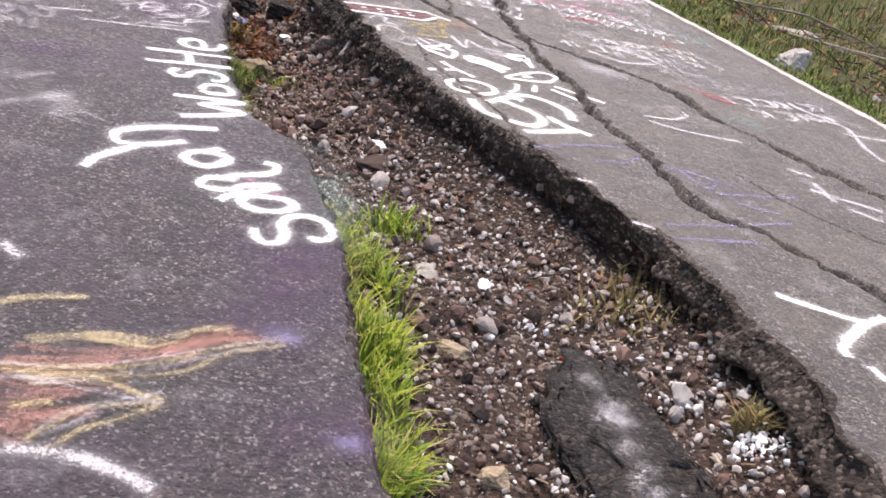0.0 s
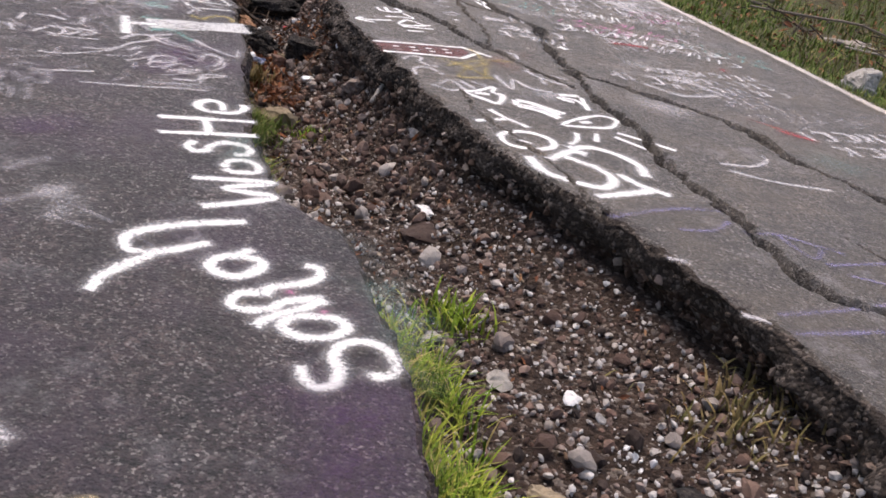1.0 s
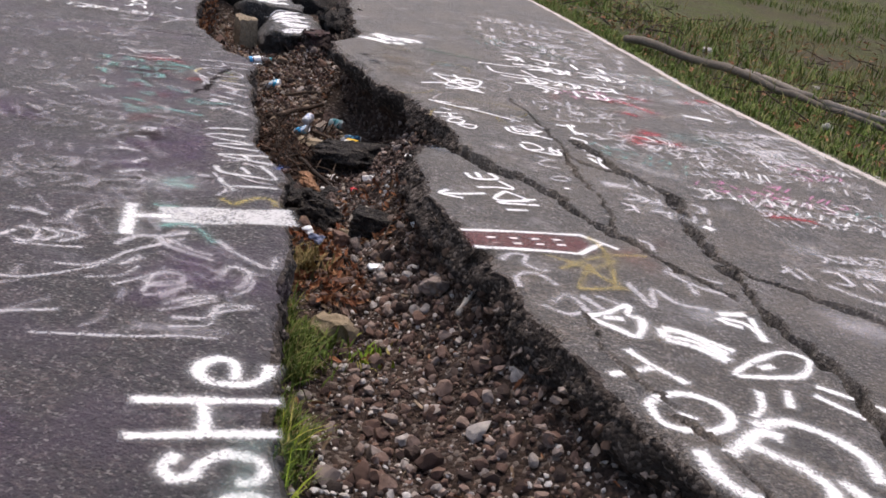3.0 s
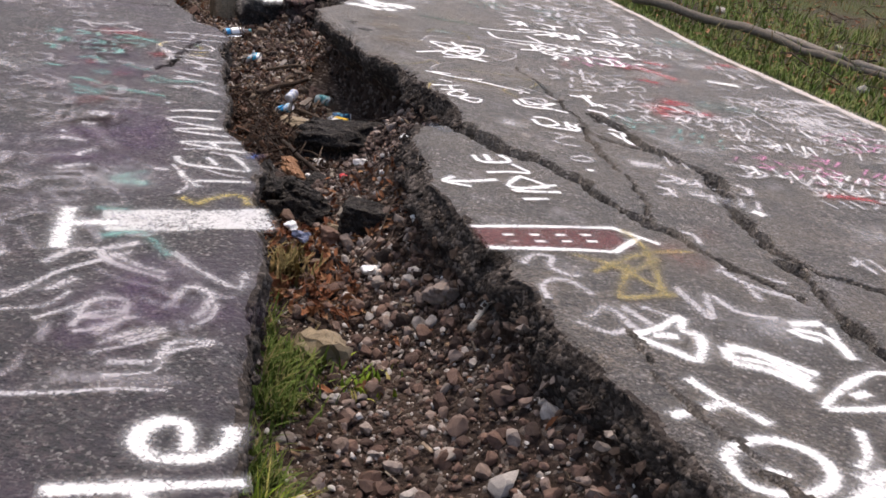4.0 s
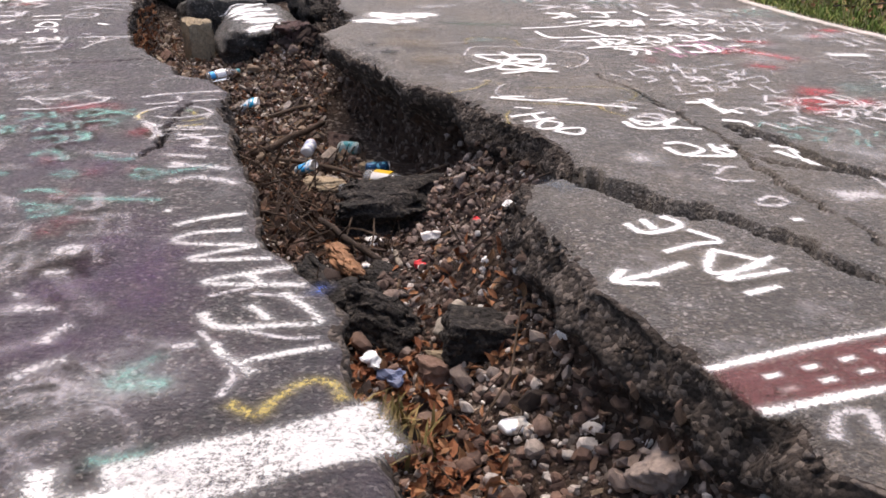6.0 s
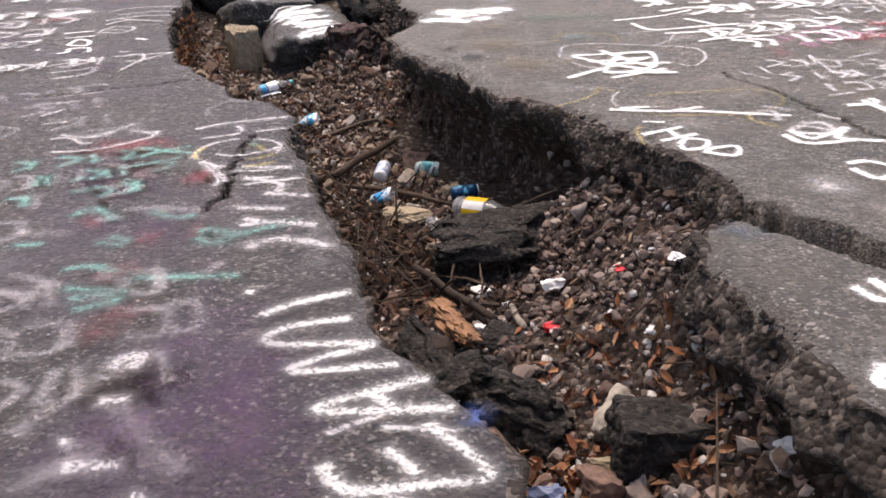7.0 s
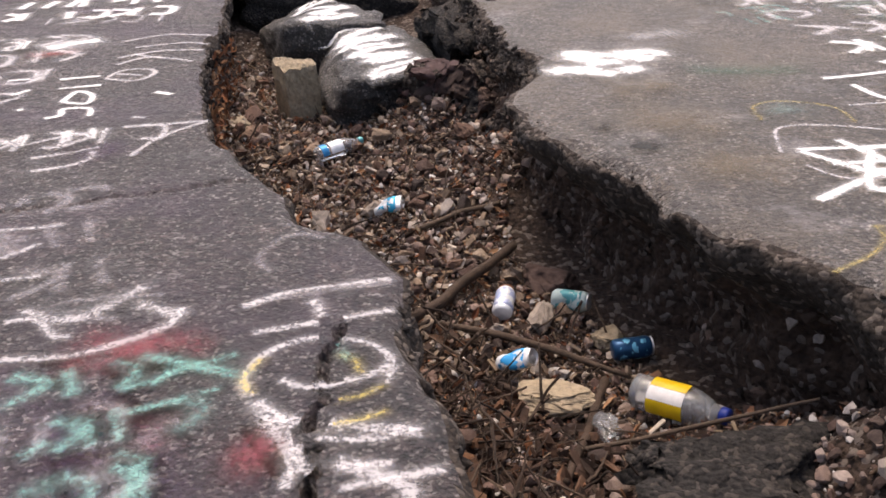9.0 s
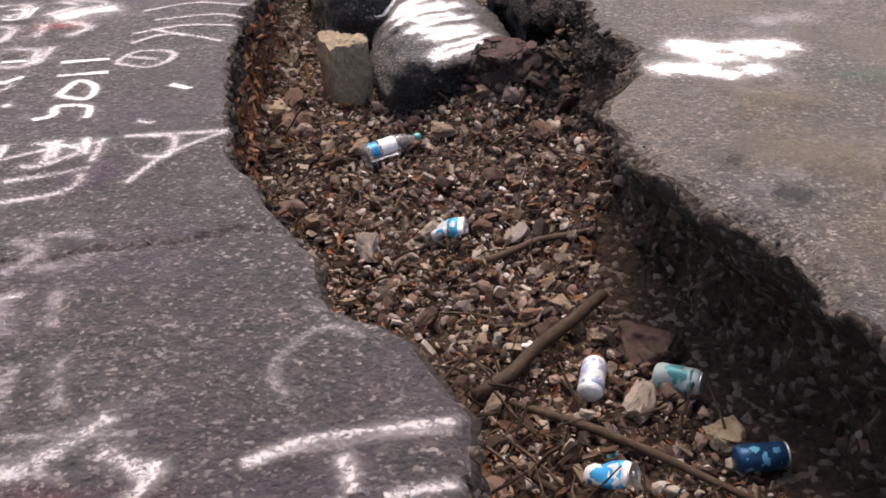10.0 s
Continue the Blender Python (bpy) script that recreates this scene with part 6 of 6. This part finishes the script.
upper = block("painted_block", "broken asphalt block with white sprayed strokes on top", "rubble", DARK_ASPHALT, -2.38, 11.76, (0.56, 0.86, 0.28), (4, 2, 26), 16, -0.45, 0.06, 0.02, 2)
back = block("painted_block", "broken asphalt block with white paint leaning behind another", "rubble", DARK_ASPHALT, -2.76, 12.32, (0.58, 0.7, 0.34), (4, 4, 24), 17, -0.42, 0.06, 0.02, 2)
block("asphalt_block", "tall black broken block with a little white paint", "rubble", CHUNK, -1.92, 12.0, (0.40, 0.7, 0.40), (3, -3, 10), 18, -0.45, 0.25, 0.07)
block("asphalt_block", "dark rubble block in the crack beyond", "rubble", CHUNK, -2.9, 13.2, (1.2, 0.8, 0.45), (0, 0, 20), 19, -0.35)
block("flat_stone", "flat brown stone on the gravel", "stone", GRAVEL, 0.29, 5.17, (0.22, 0.15, 0.05), (4, 4, 20), 20)
patch = block("asphalt_patch", "flat black piece of asphalt with faded pale spray", "rubble", CHUNK, 1.28, 3.06, (0.34, 0.9, 0.05), (1, -2, 14), 21, -0.288, 0.26, 0.06, 4)
block("tan_rock", "rounded tan rock on the gravel", "stone", PALE_STONE, 0.88, 2.83, (0.09, 0.08, 0.06), (0, 0, 20), 22)
block("tan_rock", "rounded tan rock by the grass", "stone", PALE_STONE, 0.74, 3.46, (0.11, 0.07, 0.05), (0, 0, 0), 23)
block("grey_rock", "rounded grey rock on the slope", "stone", GRAVEL, -0.24, 6.72, (0.13, 0.12, 0.09), (0, 0, 30), 24)
block("grey_rock", "rounded grey rock on the slope", "stone", GRAVEL, 0.02, 6.52, (0.13, 0.11, 0.09), (0, 10, 70), 25)


def on_block(ob, seed, count, half, length, mat=WHITE, label="bright white sprayed stroke"):
    """White strokes sprayed over a block's own top face."""
    rnd = random.Random(seed)
    top = max(v.co.z for v in ob.data.vertices)
    co = np.array([v.co[:] for v in ob.data.vertices if v.co.z > top * 0.6])
    for s in range(count):
        o = -length + 2 * length * (s + rnd.uniform(0.2, 0.8)) / count
        lean, width = rnd.uniform(0.02, 0.12), rnd.uniform(0.045, 0.1)
        x0, x1 = -half * rnd.uniform(0.5, 1), half * rnd.uniform(0.5, 1)
        line = smooth_line([(x0, o - lean), (x0 * 0.3, o + rnd.uniform(-0.02, 0.02)), (x1, o + lean)], 0.025)
        verts, faces, uvs = [], [], []
        for i, p in enumerate(line):
            d = (line[min(i + 1, len(line) - 1)] - line[max(i - 1, 0)]).normalized()
            side = Vector((-d.y, d.x, 0)) * width
            tip = min(1.0, min(i, len(line) - 1 - i) / 3)
            for j in range(3):
                v = p + side * (j - 1)
                k = np.argsort((co[:, 0] - v.x) ** 2 + (co[:, 1] - v.y) ** 2)[:3]
                verts.append((v.x, v.y, float(co[k, 2].max()) + 0.006 + 0.0005 * s))
                uvs.append((tip, j / 2))
            if i:
                faces += [((i - 1) * 3 + j, i * 3 + j, i * 3 + j + 1, (i - 1) * 3 + j + 1) for j in range(2)]
        me = bpy.data.meshes.new("stroke")
        me.from_pydata(verts, [], faces)
        layer = me.uv_layers.new(name="UVMap")
        for loop in me.loops:
            layer.data[loop.index].uv = uvs[loop.vertex_index]
        me.materials.append(mat)
        me.update()
        st = new("stroke", me)
        st.parent, st["label"] = ob, label


on_block(upper, 3, 15, 0.22, 0.38)
on_block(back, 5, 10, 0.2, 0.28)
on_block(patch, 6, 6, 0.10, 0.34, PALE_HAZE, "faded pale sprayed stroke")


def limb(name, label, pts, radii, mat=BARK, seed=1, category="branch", thin=0.6):
    p0 = pts[0]
    return tagged(mesh_object(name, tube([tuple(p) for p in pts], [r * thin for r in radii], 10, 0.35, seed), mat), label, category, kind="thing")


def rest(x, y, up=0.03):
    return (x, y, top_of_bed(x, y) + up)


limb("fallen_branch", "thick dark fallen branch across the litter", [rest(-1.89, 9.66, 0.05), rest(-1.76, 9.86, 0.06), rest(-1.60, 10.1, 0.07)], [0.03, 0.032, 0.026], seed=1)
limb("stick", "long brown stick lying across the bed", [rest(-1.81, 9.68), rest(-1.59, 9.59, 0.035), rest(-1.24, 9.40, 0.04)], [0.016, 0.02, 0.012], seed=2)
limb("stick", "dark crooked stick by the bottle", [rest(-1.31, 9.40), rest(-1.36, 9.15), rest(-1.43, 8.86)], [0.022, 0.02, 0.016], seed=3)
limb("stick", "dark stick under a white can", [rest(-1.78, 9.45), rest(-1.6, 9.33), rest(-1.43, 9.24)], [0.012, 0.016, 0.012], seed=4)
limb("stick", "dark brown stick leaning over broken asphalt", [rest(-1.34, 8.55, 0.08), rest(-1.2, 8.38, 0.06), rest(-1.06, 8.22, 0.04)], [0.02, 0.024, 0.018], seed=5)
limb("stick", "pale short piece of wood on the gravel", [rest(-1.01, 8.33), rest(-0.99, 8.22), rest(-0.97, 8.13)], [0.016, 0.018, 0.016], GREY_WOOD, 6)
limb("stick", "thin dark twig arching over stones", [rest(-0.66, 7.08), rest(-0.58, 7.2, 0.06), rest(-0.55, 7.42, 0.1)], [0.006, 0.006, 0.004], seed=7)
limb("stick", "thin branch lying along the litter", [rest(-1.4, 9.02), rest(-1.1, 9.05, 0.05), rest(-0.85, 8.98, 0.06)], [0.01, 0.01, 0.006], seed=8)
limb("stick", "dark stick beside a crushed can", [rest(-1.95, 10.3), rest(-1.8, 10.4), rest(-1.66, 10.42)], [0.016, 0.018, 0.014], seed=9)
limb("pale_stick", "chalk-white broken stick on the gravel slope", [rest(-0.12, 6.42, 0.07), rest(-0.08, 6.50, 0.08), rest(-0.03, 6.57, 0.09)], [0.021, 0.022, 0.02], CONCRETE, 10)
limb("pale_stick", "pale flat piece of wood among leaves", [rest(-0.80, 7.53, 0.03), rest(-0.77, 7.57, 0.035), rest(-0.73, 7.62, 0.035)], [0.04, 0.045, 0.034], GREY_WOOD, 11)


# ---- litter ----
def plain(name, colour, rough=0.5, metal=0.0, glassy=0.0):
    m, n, l, b = material(name, rough, metal)
    v = coords(n, l)
    c = mix(n, l, 0.5, colour, ramp(n, l, noise_tex(n, l, v, 35.0, 6.0, 0.7), (0.3, 0.6), (0.7, 1.15)), "MULTIPLY")
    l.new(c, b.inputs["Base Color"])
    b.inputs["Transmission Weight"].default_value = glassy
    bump(n, l, b, noise_tex(n, l, v, 20.0, 3.0), 0.25, 0.006)
    return m


TIN = plain("bare_aluminium", (0.75, 0.75, 0.76), 0.35, 0.9)
CAN_WHITE = plain("white_can_print", (0.74, 0.77, 0.80), 0.4, 0.2)
CAN_BLUE = plain("blue_can_print", (0.03, 0.25, 0.52), 0.35, 0.3)
CAN_TEAL = plain("teal_can_print", (0.10, 0.34, 0.36), 0.4, 0.3)
CAN_NAVY = plain("navy_can_print", (0.015, 0.07, 0.16), 0.3, 0.4)
CLEAR = plain("clear_plastic", (0.90, 0.92, 0.93), 0.12, 0.0, 0.85)
YELLOW_FILM = plain("yellow_label_film", (0.70, 0.46, 0.015), 0.4)
BLUE_CAP = plain("blue_plastic_cap", (0.01, 0.03, 0.22), 0.4)
PAPER = plain("white_paper", (0.78, 0.76, 0.74), 0.8)
RED_PLASTIC = plain("red_plastic", (0.62, 0.03, 0.04), 0.4)
RUSTY = plain("rusty_rim", (0.25, 0.09, 0.04), 0.7)
FILM = plain("milky_plastic_film", (0.26, 0.28, 0.31), 0.35, 0.0, 0.35)


def ink(name, colour, spare=0.48):
    """Can print in worn blotches and streaks; on the navy can, painted highlights."""
    m, n, l, b = material(name, 0.4, 0.25)
    v = coords(n, l)
    b.inputs["Base Color"].default_value = (*colour, 1)
    l.new(calc(n, l, "GREATER_THAN", noise_tex(n, l, v, 32.0, 4.0, 0.55), spare), b.inputs["Alpha"])
    return m


def sector(radius, z0, z1, t0, t1):
    """A curved panel round the z axis between two angles in degrees."""
    bm = bmesh.new()
    rows = [[bm.verts.new((radius * math.cos(radians(a)), radius * math.sin(radians(a)), z)) for a in np.linspace(t0, t1, 10)] for z in np.linspace(z0, z1, 4)]
    for r0, r1 in zip(rows, rows[1:]):
        for k in range(9):
            bm.faces.new((r0[k], r0[k + 1], r1[k + 1], r1[k]))
    return bm


def can(label, x, y, up, turn, body, band, end=TIN, dent=0.12, seed=1, squash=1.0):
    root = tagged(new("drink_can"), label, "can", "drink cans in the crack", "thing")
    part("body", lathe([(0.024, 0.0), (0.028, 0.003), (0.033, 0.012), (0.033, 0.04), (0.033, 0.06), (0.033, 0.08), (0.033, 0.10), (0.031, 0.108), (0.027, 0.116)], 28, dent, seed), body, root)
    part("printed_band", lathe([(0.0336, 0.016), (0.0338, 0.034), (0.0339, 0.05), (0.0339, 0.066), (0.0338, 0.086), (0.0336, 0.098)], 28, dent, seed), band, root, "worn irregular coloured print or painted highlights")
    lid = part("lid", lathe([(0.027, 0.1155), (0.0285, 0.119), (0.0275, 0.121), (0.025, 0.118)], 28, dent * 0.4, seed), end, root, "bare metal lid")
    bm = bmesh.new()
    bmesh.ops.create_cube(bm, size=1, matrix=pose(0.005, 0, 0.1205) @ Matrix.Diagonal((0.022, 0.013, 0.0015, 1)))
    bmesh.ops.bevel(bm, geom=bm.edges[:], offset=0.0006, segments=1, affect="EDGES")
    part("pull_tab", bm, TIN, lid)
    root.matrix_world = pose(x, y, top_of_bed(x, y) + up, *turn) @ Matrix.Diagonal((squash, 1, 1, 1))
    return root


can("white and blue drink can leaning on a stick", -1.61, 9.41, 0.05, (38, 52, 20), CAN_WHITE, ink("blue_can_ink", (0.02, 0.30, 0.62)), TIN, 0.28, 1, 0.85)
# the navy can's light highlights are coloured into its band
can("shiny dark blue drink can lying by the bottle", -1.285, 9.53, 0.055, (0, 88, 14), CAN_NAVY, ink("navy_can_highlights", (0.12, 0.42, 0.62), 0.56), TIN, 0.05, 2)
can("faded white drink can with a rusty end", -1.62, 9.70, 0.045, (-80, 6, -4), CAN_WHITE, ink("faded_can_ink", (0.36, 0.42, 0.62), 0.5), RUSTY, 0.05, 3)
can("faded teal and white drink can lying on its side", -1.46, 9.80, 0.05, (0, 86, -18), plain("pale_teal_can", (0.42, 0.52, 0.50), 0.45), ink("teal_can_ink", (0.08, 0.30, 0.32), 0.46), TIN, 0.2, 4)
can("crushed white and blue drink can", -2.14, 10.42, 0.045, (60, 40, 60), CAN_WHITE, ink("bright_blue_can_ink", (0.02, 0.33, 0.55), 0.46), TIN, 0.5, 5, 0.6)
can("crushed pale metal can on the gravel", -0.60, 7.05, 0.035, (8, 86, 36), CAN_WHITE, TIN, TIN, 0.42, 6, 0.5)


def bottle(label, x, y, up, turn, bands, cap, scale=1.0, seed=1, fat=1.0):
    root = tagged(new("plastic_bottle"), label, "bottle", "plastic bottles in the crack", "thing")
    body = part("body", lathe([(0.026, 0.0), (0.034, 0.006), (0.036, 0.02), (0.0345, 0.05), (0.0355, 0.06), (0.0345, 0.10), (0.036, 0.135), (0.034, 0.15), (0.025, 0.178), (0.0145, 0.198), (0.0125, 0.21)], 28, 0.06, seed), CLEAR, root)
    for a, b, t0, t1, mat in bands:
        part("label", sector(0.0374, a, b, t0, t1), mat, root, "coloured printed label panel")
    part("cap", lathe([(0.0145, 0.205), (0.0155, 0.207), (0.0155, 0.222), (0.014, 0.225)], 20), cap, root, "coloured screw cap")
    root.matrix_world = pose(x, y, top_of_bed(x, y) + up, *turn) @ Matrix.Diagonal((scale * fat, scale * fat, scale, 1))
    return root


bottle("clear plastic bottle with yellow label and blue cap", -1.24, 9.26, 0.075, (0, 84, -34), [(0.05, 0.135, 160, 205, YELLOW_FILM), (0.05, 0.135, 247, 292, YELLOW_FILM), (0.05, 0.135, 206, 246, PAPER)], BLUE_CAP, 1.2, 1, 1.2)
bottle("clear plastic bottle with blue label and teal cap", -2.47, 10.87, 0.05, (0, 84, 40), [(0.02, 0.05, 90, 270, CAN_BLUE), (0.06, 0.12, 90, 270, CAN_WHITE)], CAN_TEAL, 1.02, 2)


def scrap(name, label, category, x, y, size, mat, seed, up=0.02, flat=0.5, rough=0.6):
    bm = stone_shape(seed, 3, flat, rough)
    for v in bm.verts:
        v.co += noise.noise_vector(v.co * 5 + Vector((seed, 0, 0))) * 0.12
    ob = mesh_object(name, bm, mat, smooth=False)
    ob.matrix_world = pose(x, y, top_of_bed(x, y) + up, 0, 0, seed * 37) @ Matrix.Scale(size, 4)
    return tagged(ob, label, category, kind="thing")


scrap("tan_rock", "large angular tan rock beside the grass", "stone", -0.62, 6.53, 0.21, PALE_STONE, 9, 0.05, 0.7, 0.2)
scrap("crumpled_can", "crumpled white and lilac can in dead leaves", "can", -0.995, 7.47, 0.085, CAN_WHITE, 100, 0.04, 0.8, 0.4)
scrap("crumpled_paper", "crumpled white paper on the gravel", "paper", 0.27, 5.33, 0.08, PAPER, 101, 0.03)
scrap("foam_piece", "flat white foam piece on the gravel", "foam", 0.83, 3.95, 0.075, PAPER, 102, 0.035, 0.35, 0.2)
scrap("red_scrap", "small bright red plastic scrap", "litter", 1.13, 3.52, 0.055, plain("orange_red_plastic", (0.6, 0.08, 0.02), 0.5), 104)
def crumbs(name, label, x, y, spread, count, large, mat, seed):
    """A little heap of broken crumbs."""
    r = np.random.default_rng(seed)
    px, py = r.normal(x, spread, count), r.normal(y, spread, count)
    size = 0.008 + large * r.uniform(0, 1, count) ** 2
    return scatter(name, label, "rubble", [stone_shape(seed + k, 1, 0.6, 0.6) for k in range(4)], mat, np.column_stack([px, py, bed_z(px, py) + 0.018 + size * 0.3, size, r.uniform(-3, 3, (count, 3))]))


crumbs("white_rubble", "crumbled white powdery rubble by the broken edge", 1.70, 3.15, 0.04, 110, 0.03, PAPER, 105)
crumbs("white_rubble", "white crumbs of rubble on the gravel", 1.50, 3.38, 0.07, 22, 0.025, PAPER, 106)
crumbs("white_rubble", "crumbled white foam on the gravel", 1.00, 3.72, 0.025, 16, 0.035, PAPER, 126)
scrap("red_scrap", "bright red plastic scrap on the gravel", "litter", -0.90, 8.04, 0.06, RED_PLASTIC, 107, 0.03)
scrap("red_scrap", "small pinkish red scrap on the gravel", "litter", -0.70, 8.11, 0.04, RED_PLASTIC, 108, 0.03)
scrap("white_chunk", "white broken chunk on the gravel", "litter", -0.88, 8.37, 0.09, PAPER, 109, 0.04, 0.6, 0.3)
scrap("crumpled_paper", "crumpled cream paper on the litter", "paper", -1.12, 8.47, 0.085, PAPER, 110, 0.035)
scrap("white_chunk", "small white broken piece on the litter", "litter", -1.04, 8.36, 0.06, PAPER, 111)
scrap("white_chunk", "small white broken piece on the litter", "litter", -1.10, 8.19, 0.045, PAPER, 112, 0.03)
scrap("white_chunk", "small white stone-like piece on the gravel", "litter", -0.43, 7.24, 0.075, PAPER, 113, 0.03, 0.5, 0.2)
scrap("plastic_film", "milky plastic bag scrap on the slope", "plastic", -0.13, 6.72, 0.10, FILM, 114, 0.02, 0.25)
scrap("plastic_film", "crumpled clear plastic cup", "plastic", -1.32, 9.12, 0.10, CLEAR, 115, 0.05, 0.8)
scrap("plastic_film", "pale crumpled plastic film", "plastic", -2.33, 11.45, 0.16, FILM, 116, 0.04)
scrap("crumpled_paper", "small white torn paper by a branch", "paper", -1.78, 9.92, 0.055, PAPER, 117)
scrap("bottle_cap", "small teal cap on the litter", "cap", -1.56, 9.53, 0.035, CAN_TEAL, 118, 0.025)
scrap("crumpled_paper", "white crumpled scrap on the slope", "paper", -0.58, 7.80, 0.06, PAPER, 119, 0.04)
scrap("white_chunk", "white chip lying in dead leaves", "litter", -0.66, 7.70, 0.04, PAPER, 120, 0.03)
scrap("tan_crumb", "pale crumb of stone by the grass", "stone", 0.60, 4.05, 0.11, CONCRETE, 121, 0.02, 0.35)
scrap("tan_crumb", "white crumb of stone at the edge", "stone", 0.36, 4.25, 0.07, CONCRETE, 122, 0.03, 0.4)


scrap("plastic_film", "crumpled pale blue plastic scrap by the leaves", "plastic", -0.92, 7.35, 0.085, plain("pale_blue_film", (0.13, 0.16, 0.26), 0.4), 141, 0.05)
block("tan_rock", "flat tan stone among dead leaves", "stone", PALE_STONE, -0.74, 7.42, (0.16, 0.07, 0.05), (0, 10, 25), 45)

# ---- beside the road ----
rock = mesh_object("kerb_rock", block_shape(31, (0.21, 0.20, 0.19), 8, 0.14, 0.04), CONCRETE, smooth=False)
rock.matrix_world = pose(3.10, 8.02, float(verge_z(3.10, 8.02)) - 0.02, 4, -3, 25)
tagged(rock, "big pale squarish rock at the road edge", "stone", kind="thing")


def outside(x, y, up):
    return (x, y, float(verge_z(x, y)) + up)


LOG = stone_mat("old_bark", (0.0, (0.15, 0.125, 0.10)), (1.0, (0.26, 0.22, 0.18)))
limb("fallen_log", "long grey-brown fallen log beside the road", [outside(0.75, 13.15, 0.09), outside(1.68, 12.5, 0.1), outside(2.35, 11.85, 0.08), outside(3.2, 11.2, 0.06)], [0.10, 0.09, 0.07, 0.04], LOG, 31, "log", 0.42)
limb("fallen_log", "pale barkless fallen log beside another", [outside(1.9, 12.55, 0.1), outside(2.5, 11.75, 0.12), outside(3.4, 11.5, 0.1)], [0.05, 0.06, 0.04], GREY_WOOD, 32, "log", 0.6)
limb("fallen_branch", "bare grey branch lying on the ground", [outside(3.0, 10.9, 0.05), outside(3.9, 10.4, 0.2), outside(5.0, 10.5, 0.1)], [0.02, 0.018, 0.008], LOG, 33)
limb("fallen_branch", "thin bare branch lying on the ground", [outside(3.5, 9.6, 0.05), outside(4.3, 9.2, 0.15), outside(5.2, 9.4, 0.1)], [0.015, 0.015, 0.008], GREY_WOOD, 34)
for k, (x, y, sx, sy) in enumerate(((3.72, 10.05, 0.5, 0.16), (4.15, 10.0, 0.34, 0.14), (3.95, 10.45, 0.45, 0.12))):
    ob = mesh_object("wood_plank", block_shape(40 + k, (sx, sy, 0.06), 6, 0.1, 0.04), GREY_WOOD, smooth=False)
    ob.matrix_world = pose(x, y, float(verge_z(x, y)) + 0.0, 4, 6, 20 + 15 * k)
    tagged(ob, "pale splintered piece of timber on the ground", "wood", kind="thing")
for k, (x, y, s) in enumerate(((1.78, 14.4, 0.16), (2.3, 10.85, 0.12), (3.0, 12.6, 0.14), (3.4, 13.0, 0.18), (4.2, 8.2, 0.15), (2.9, 13.8, 0.12), (4.6, 9.0, 0.1), (3.6, 7.6, 0.09))):
    ob = mesh_object("pale_stone", stone_shape(130 + k, 2, 0.6), CONCRETE, smooth=False)
    ob.matrix_world = pose(x, y, float(verge_z(x, y)) + s * 0.2, 0, 0, 40 * k) @ Matrix.Scale(s, 4)
    tagged(ob, "pale stone lying in the weeds", "stone", "stones on the verge", "thing")


# dead brush on the ground beyond the verge
r = np.random.default_rng(404)
n = 1000
y, off = r.uniform(4.0, 20.0, n), 0.5 + 7.5 * r.uniform(0, 1, n) ** 1.3
x = along(ROAD_SIDE, y) + off
scatter("dead_brush", "tangled dead brown twigs and brush on the verge", "brush", [twig_shape(k + 20) for k in range(6)], BARK, np.column_stack([x, y, verge_z(x, y) + r.uniform(0.01, 0.12, n), r.uniform(0.08, 0.38, n), r.uniform(-0.5, 0.5, n), r.uniform(-0.5, 0.5, n), r.uniform(-3, 3, n)]))
n = 2600
y, off = r.uniform(4.0, 20.0, n), 0.25 + 7.5 * r.uniform(0, 1, n) ** 1.2
x = along(ROAD_SIDE, y) + off
scatter("verge_leaves", "dead brown leaves strewn on the verge", "leaves", [leaf_shape(k + 30) for k in range(6)], LEAF, np.column_stack([x, y, verge_z(x, y) + 0.02, r.uniform(0.04, 0.11, n), r.uniform(-0.5, 0.5, n), r.uniform(-0.5, 0.5, n), r.uniform(-3, 3, n)]))

scatter("rubble_pieces", "larger pale and reddish broken pieces strewn on the litter", "rubble", [block_shape(190 + k, (1.0, 0.7, 0.4), 4, 0.14, 0.04) for k in range(6)], stone_mat("mixed_rubble", (0.0, (0.07, 0.04, 0.03)), (0.4, (0.20, 0.12, 0.085)), (0.7, (0.28, 0.21, 0.15)), (1.0, (0.40, 0.34, 0.29))), near_rows(bed_places(110, 74, 0.035, 0.10, 9.6, 12.0, power=1.8), 0.012))
scatter("bark_pieces", "brown and rust-red pieces of bark and leaf on the bed", "litter", [leaf_shape(k + 50) for k in range(4)] + [block_shape(90 + k, (1.0, 0.35, 0.16), 1, 0.12, 0.02) for k in range(4)], stone_mat("old_bark_piece", (0.0, (0.03, 0.018, 0.013)), (0.5, (0.07, 0.04, 0.027)), (0.85, (0.13, 0.07, 0.043)), (1.0, (0.24, 0.115, 0.06))), near_rows(np.concatenate([bed_places(300, 71, 0.025, 0.07, 8.9, 12.0, power=2.0), bed_places(900, 73, 0.02, 0.075, 8.3, 9.75, s0=0.03, s1=0.55, power=2.0)]), 0.022))
scatter("pale_pieces", "pale tan and grey chips of wood and stone on the bed", "litter", [stone_shape(k + 150, 1, 0.45, 0.3) for k in range(3)] + [block_shape(95 + k, (1.0, 0.45, 0.2), 1, 0.12, 0.02) for k in range(3)], stone_mat("pale_litter", (0.0, (0.22, 0.15, 0.10)), (0.6, (0.36, 0.28, 0.21)), (1.0, (0.55, 0.48, 0.41))), near_rows(bed_places(1300, 72, 0.012, 0.05, 9.4, 12.0, power=2.6), 0.02))
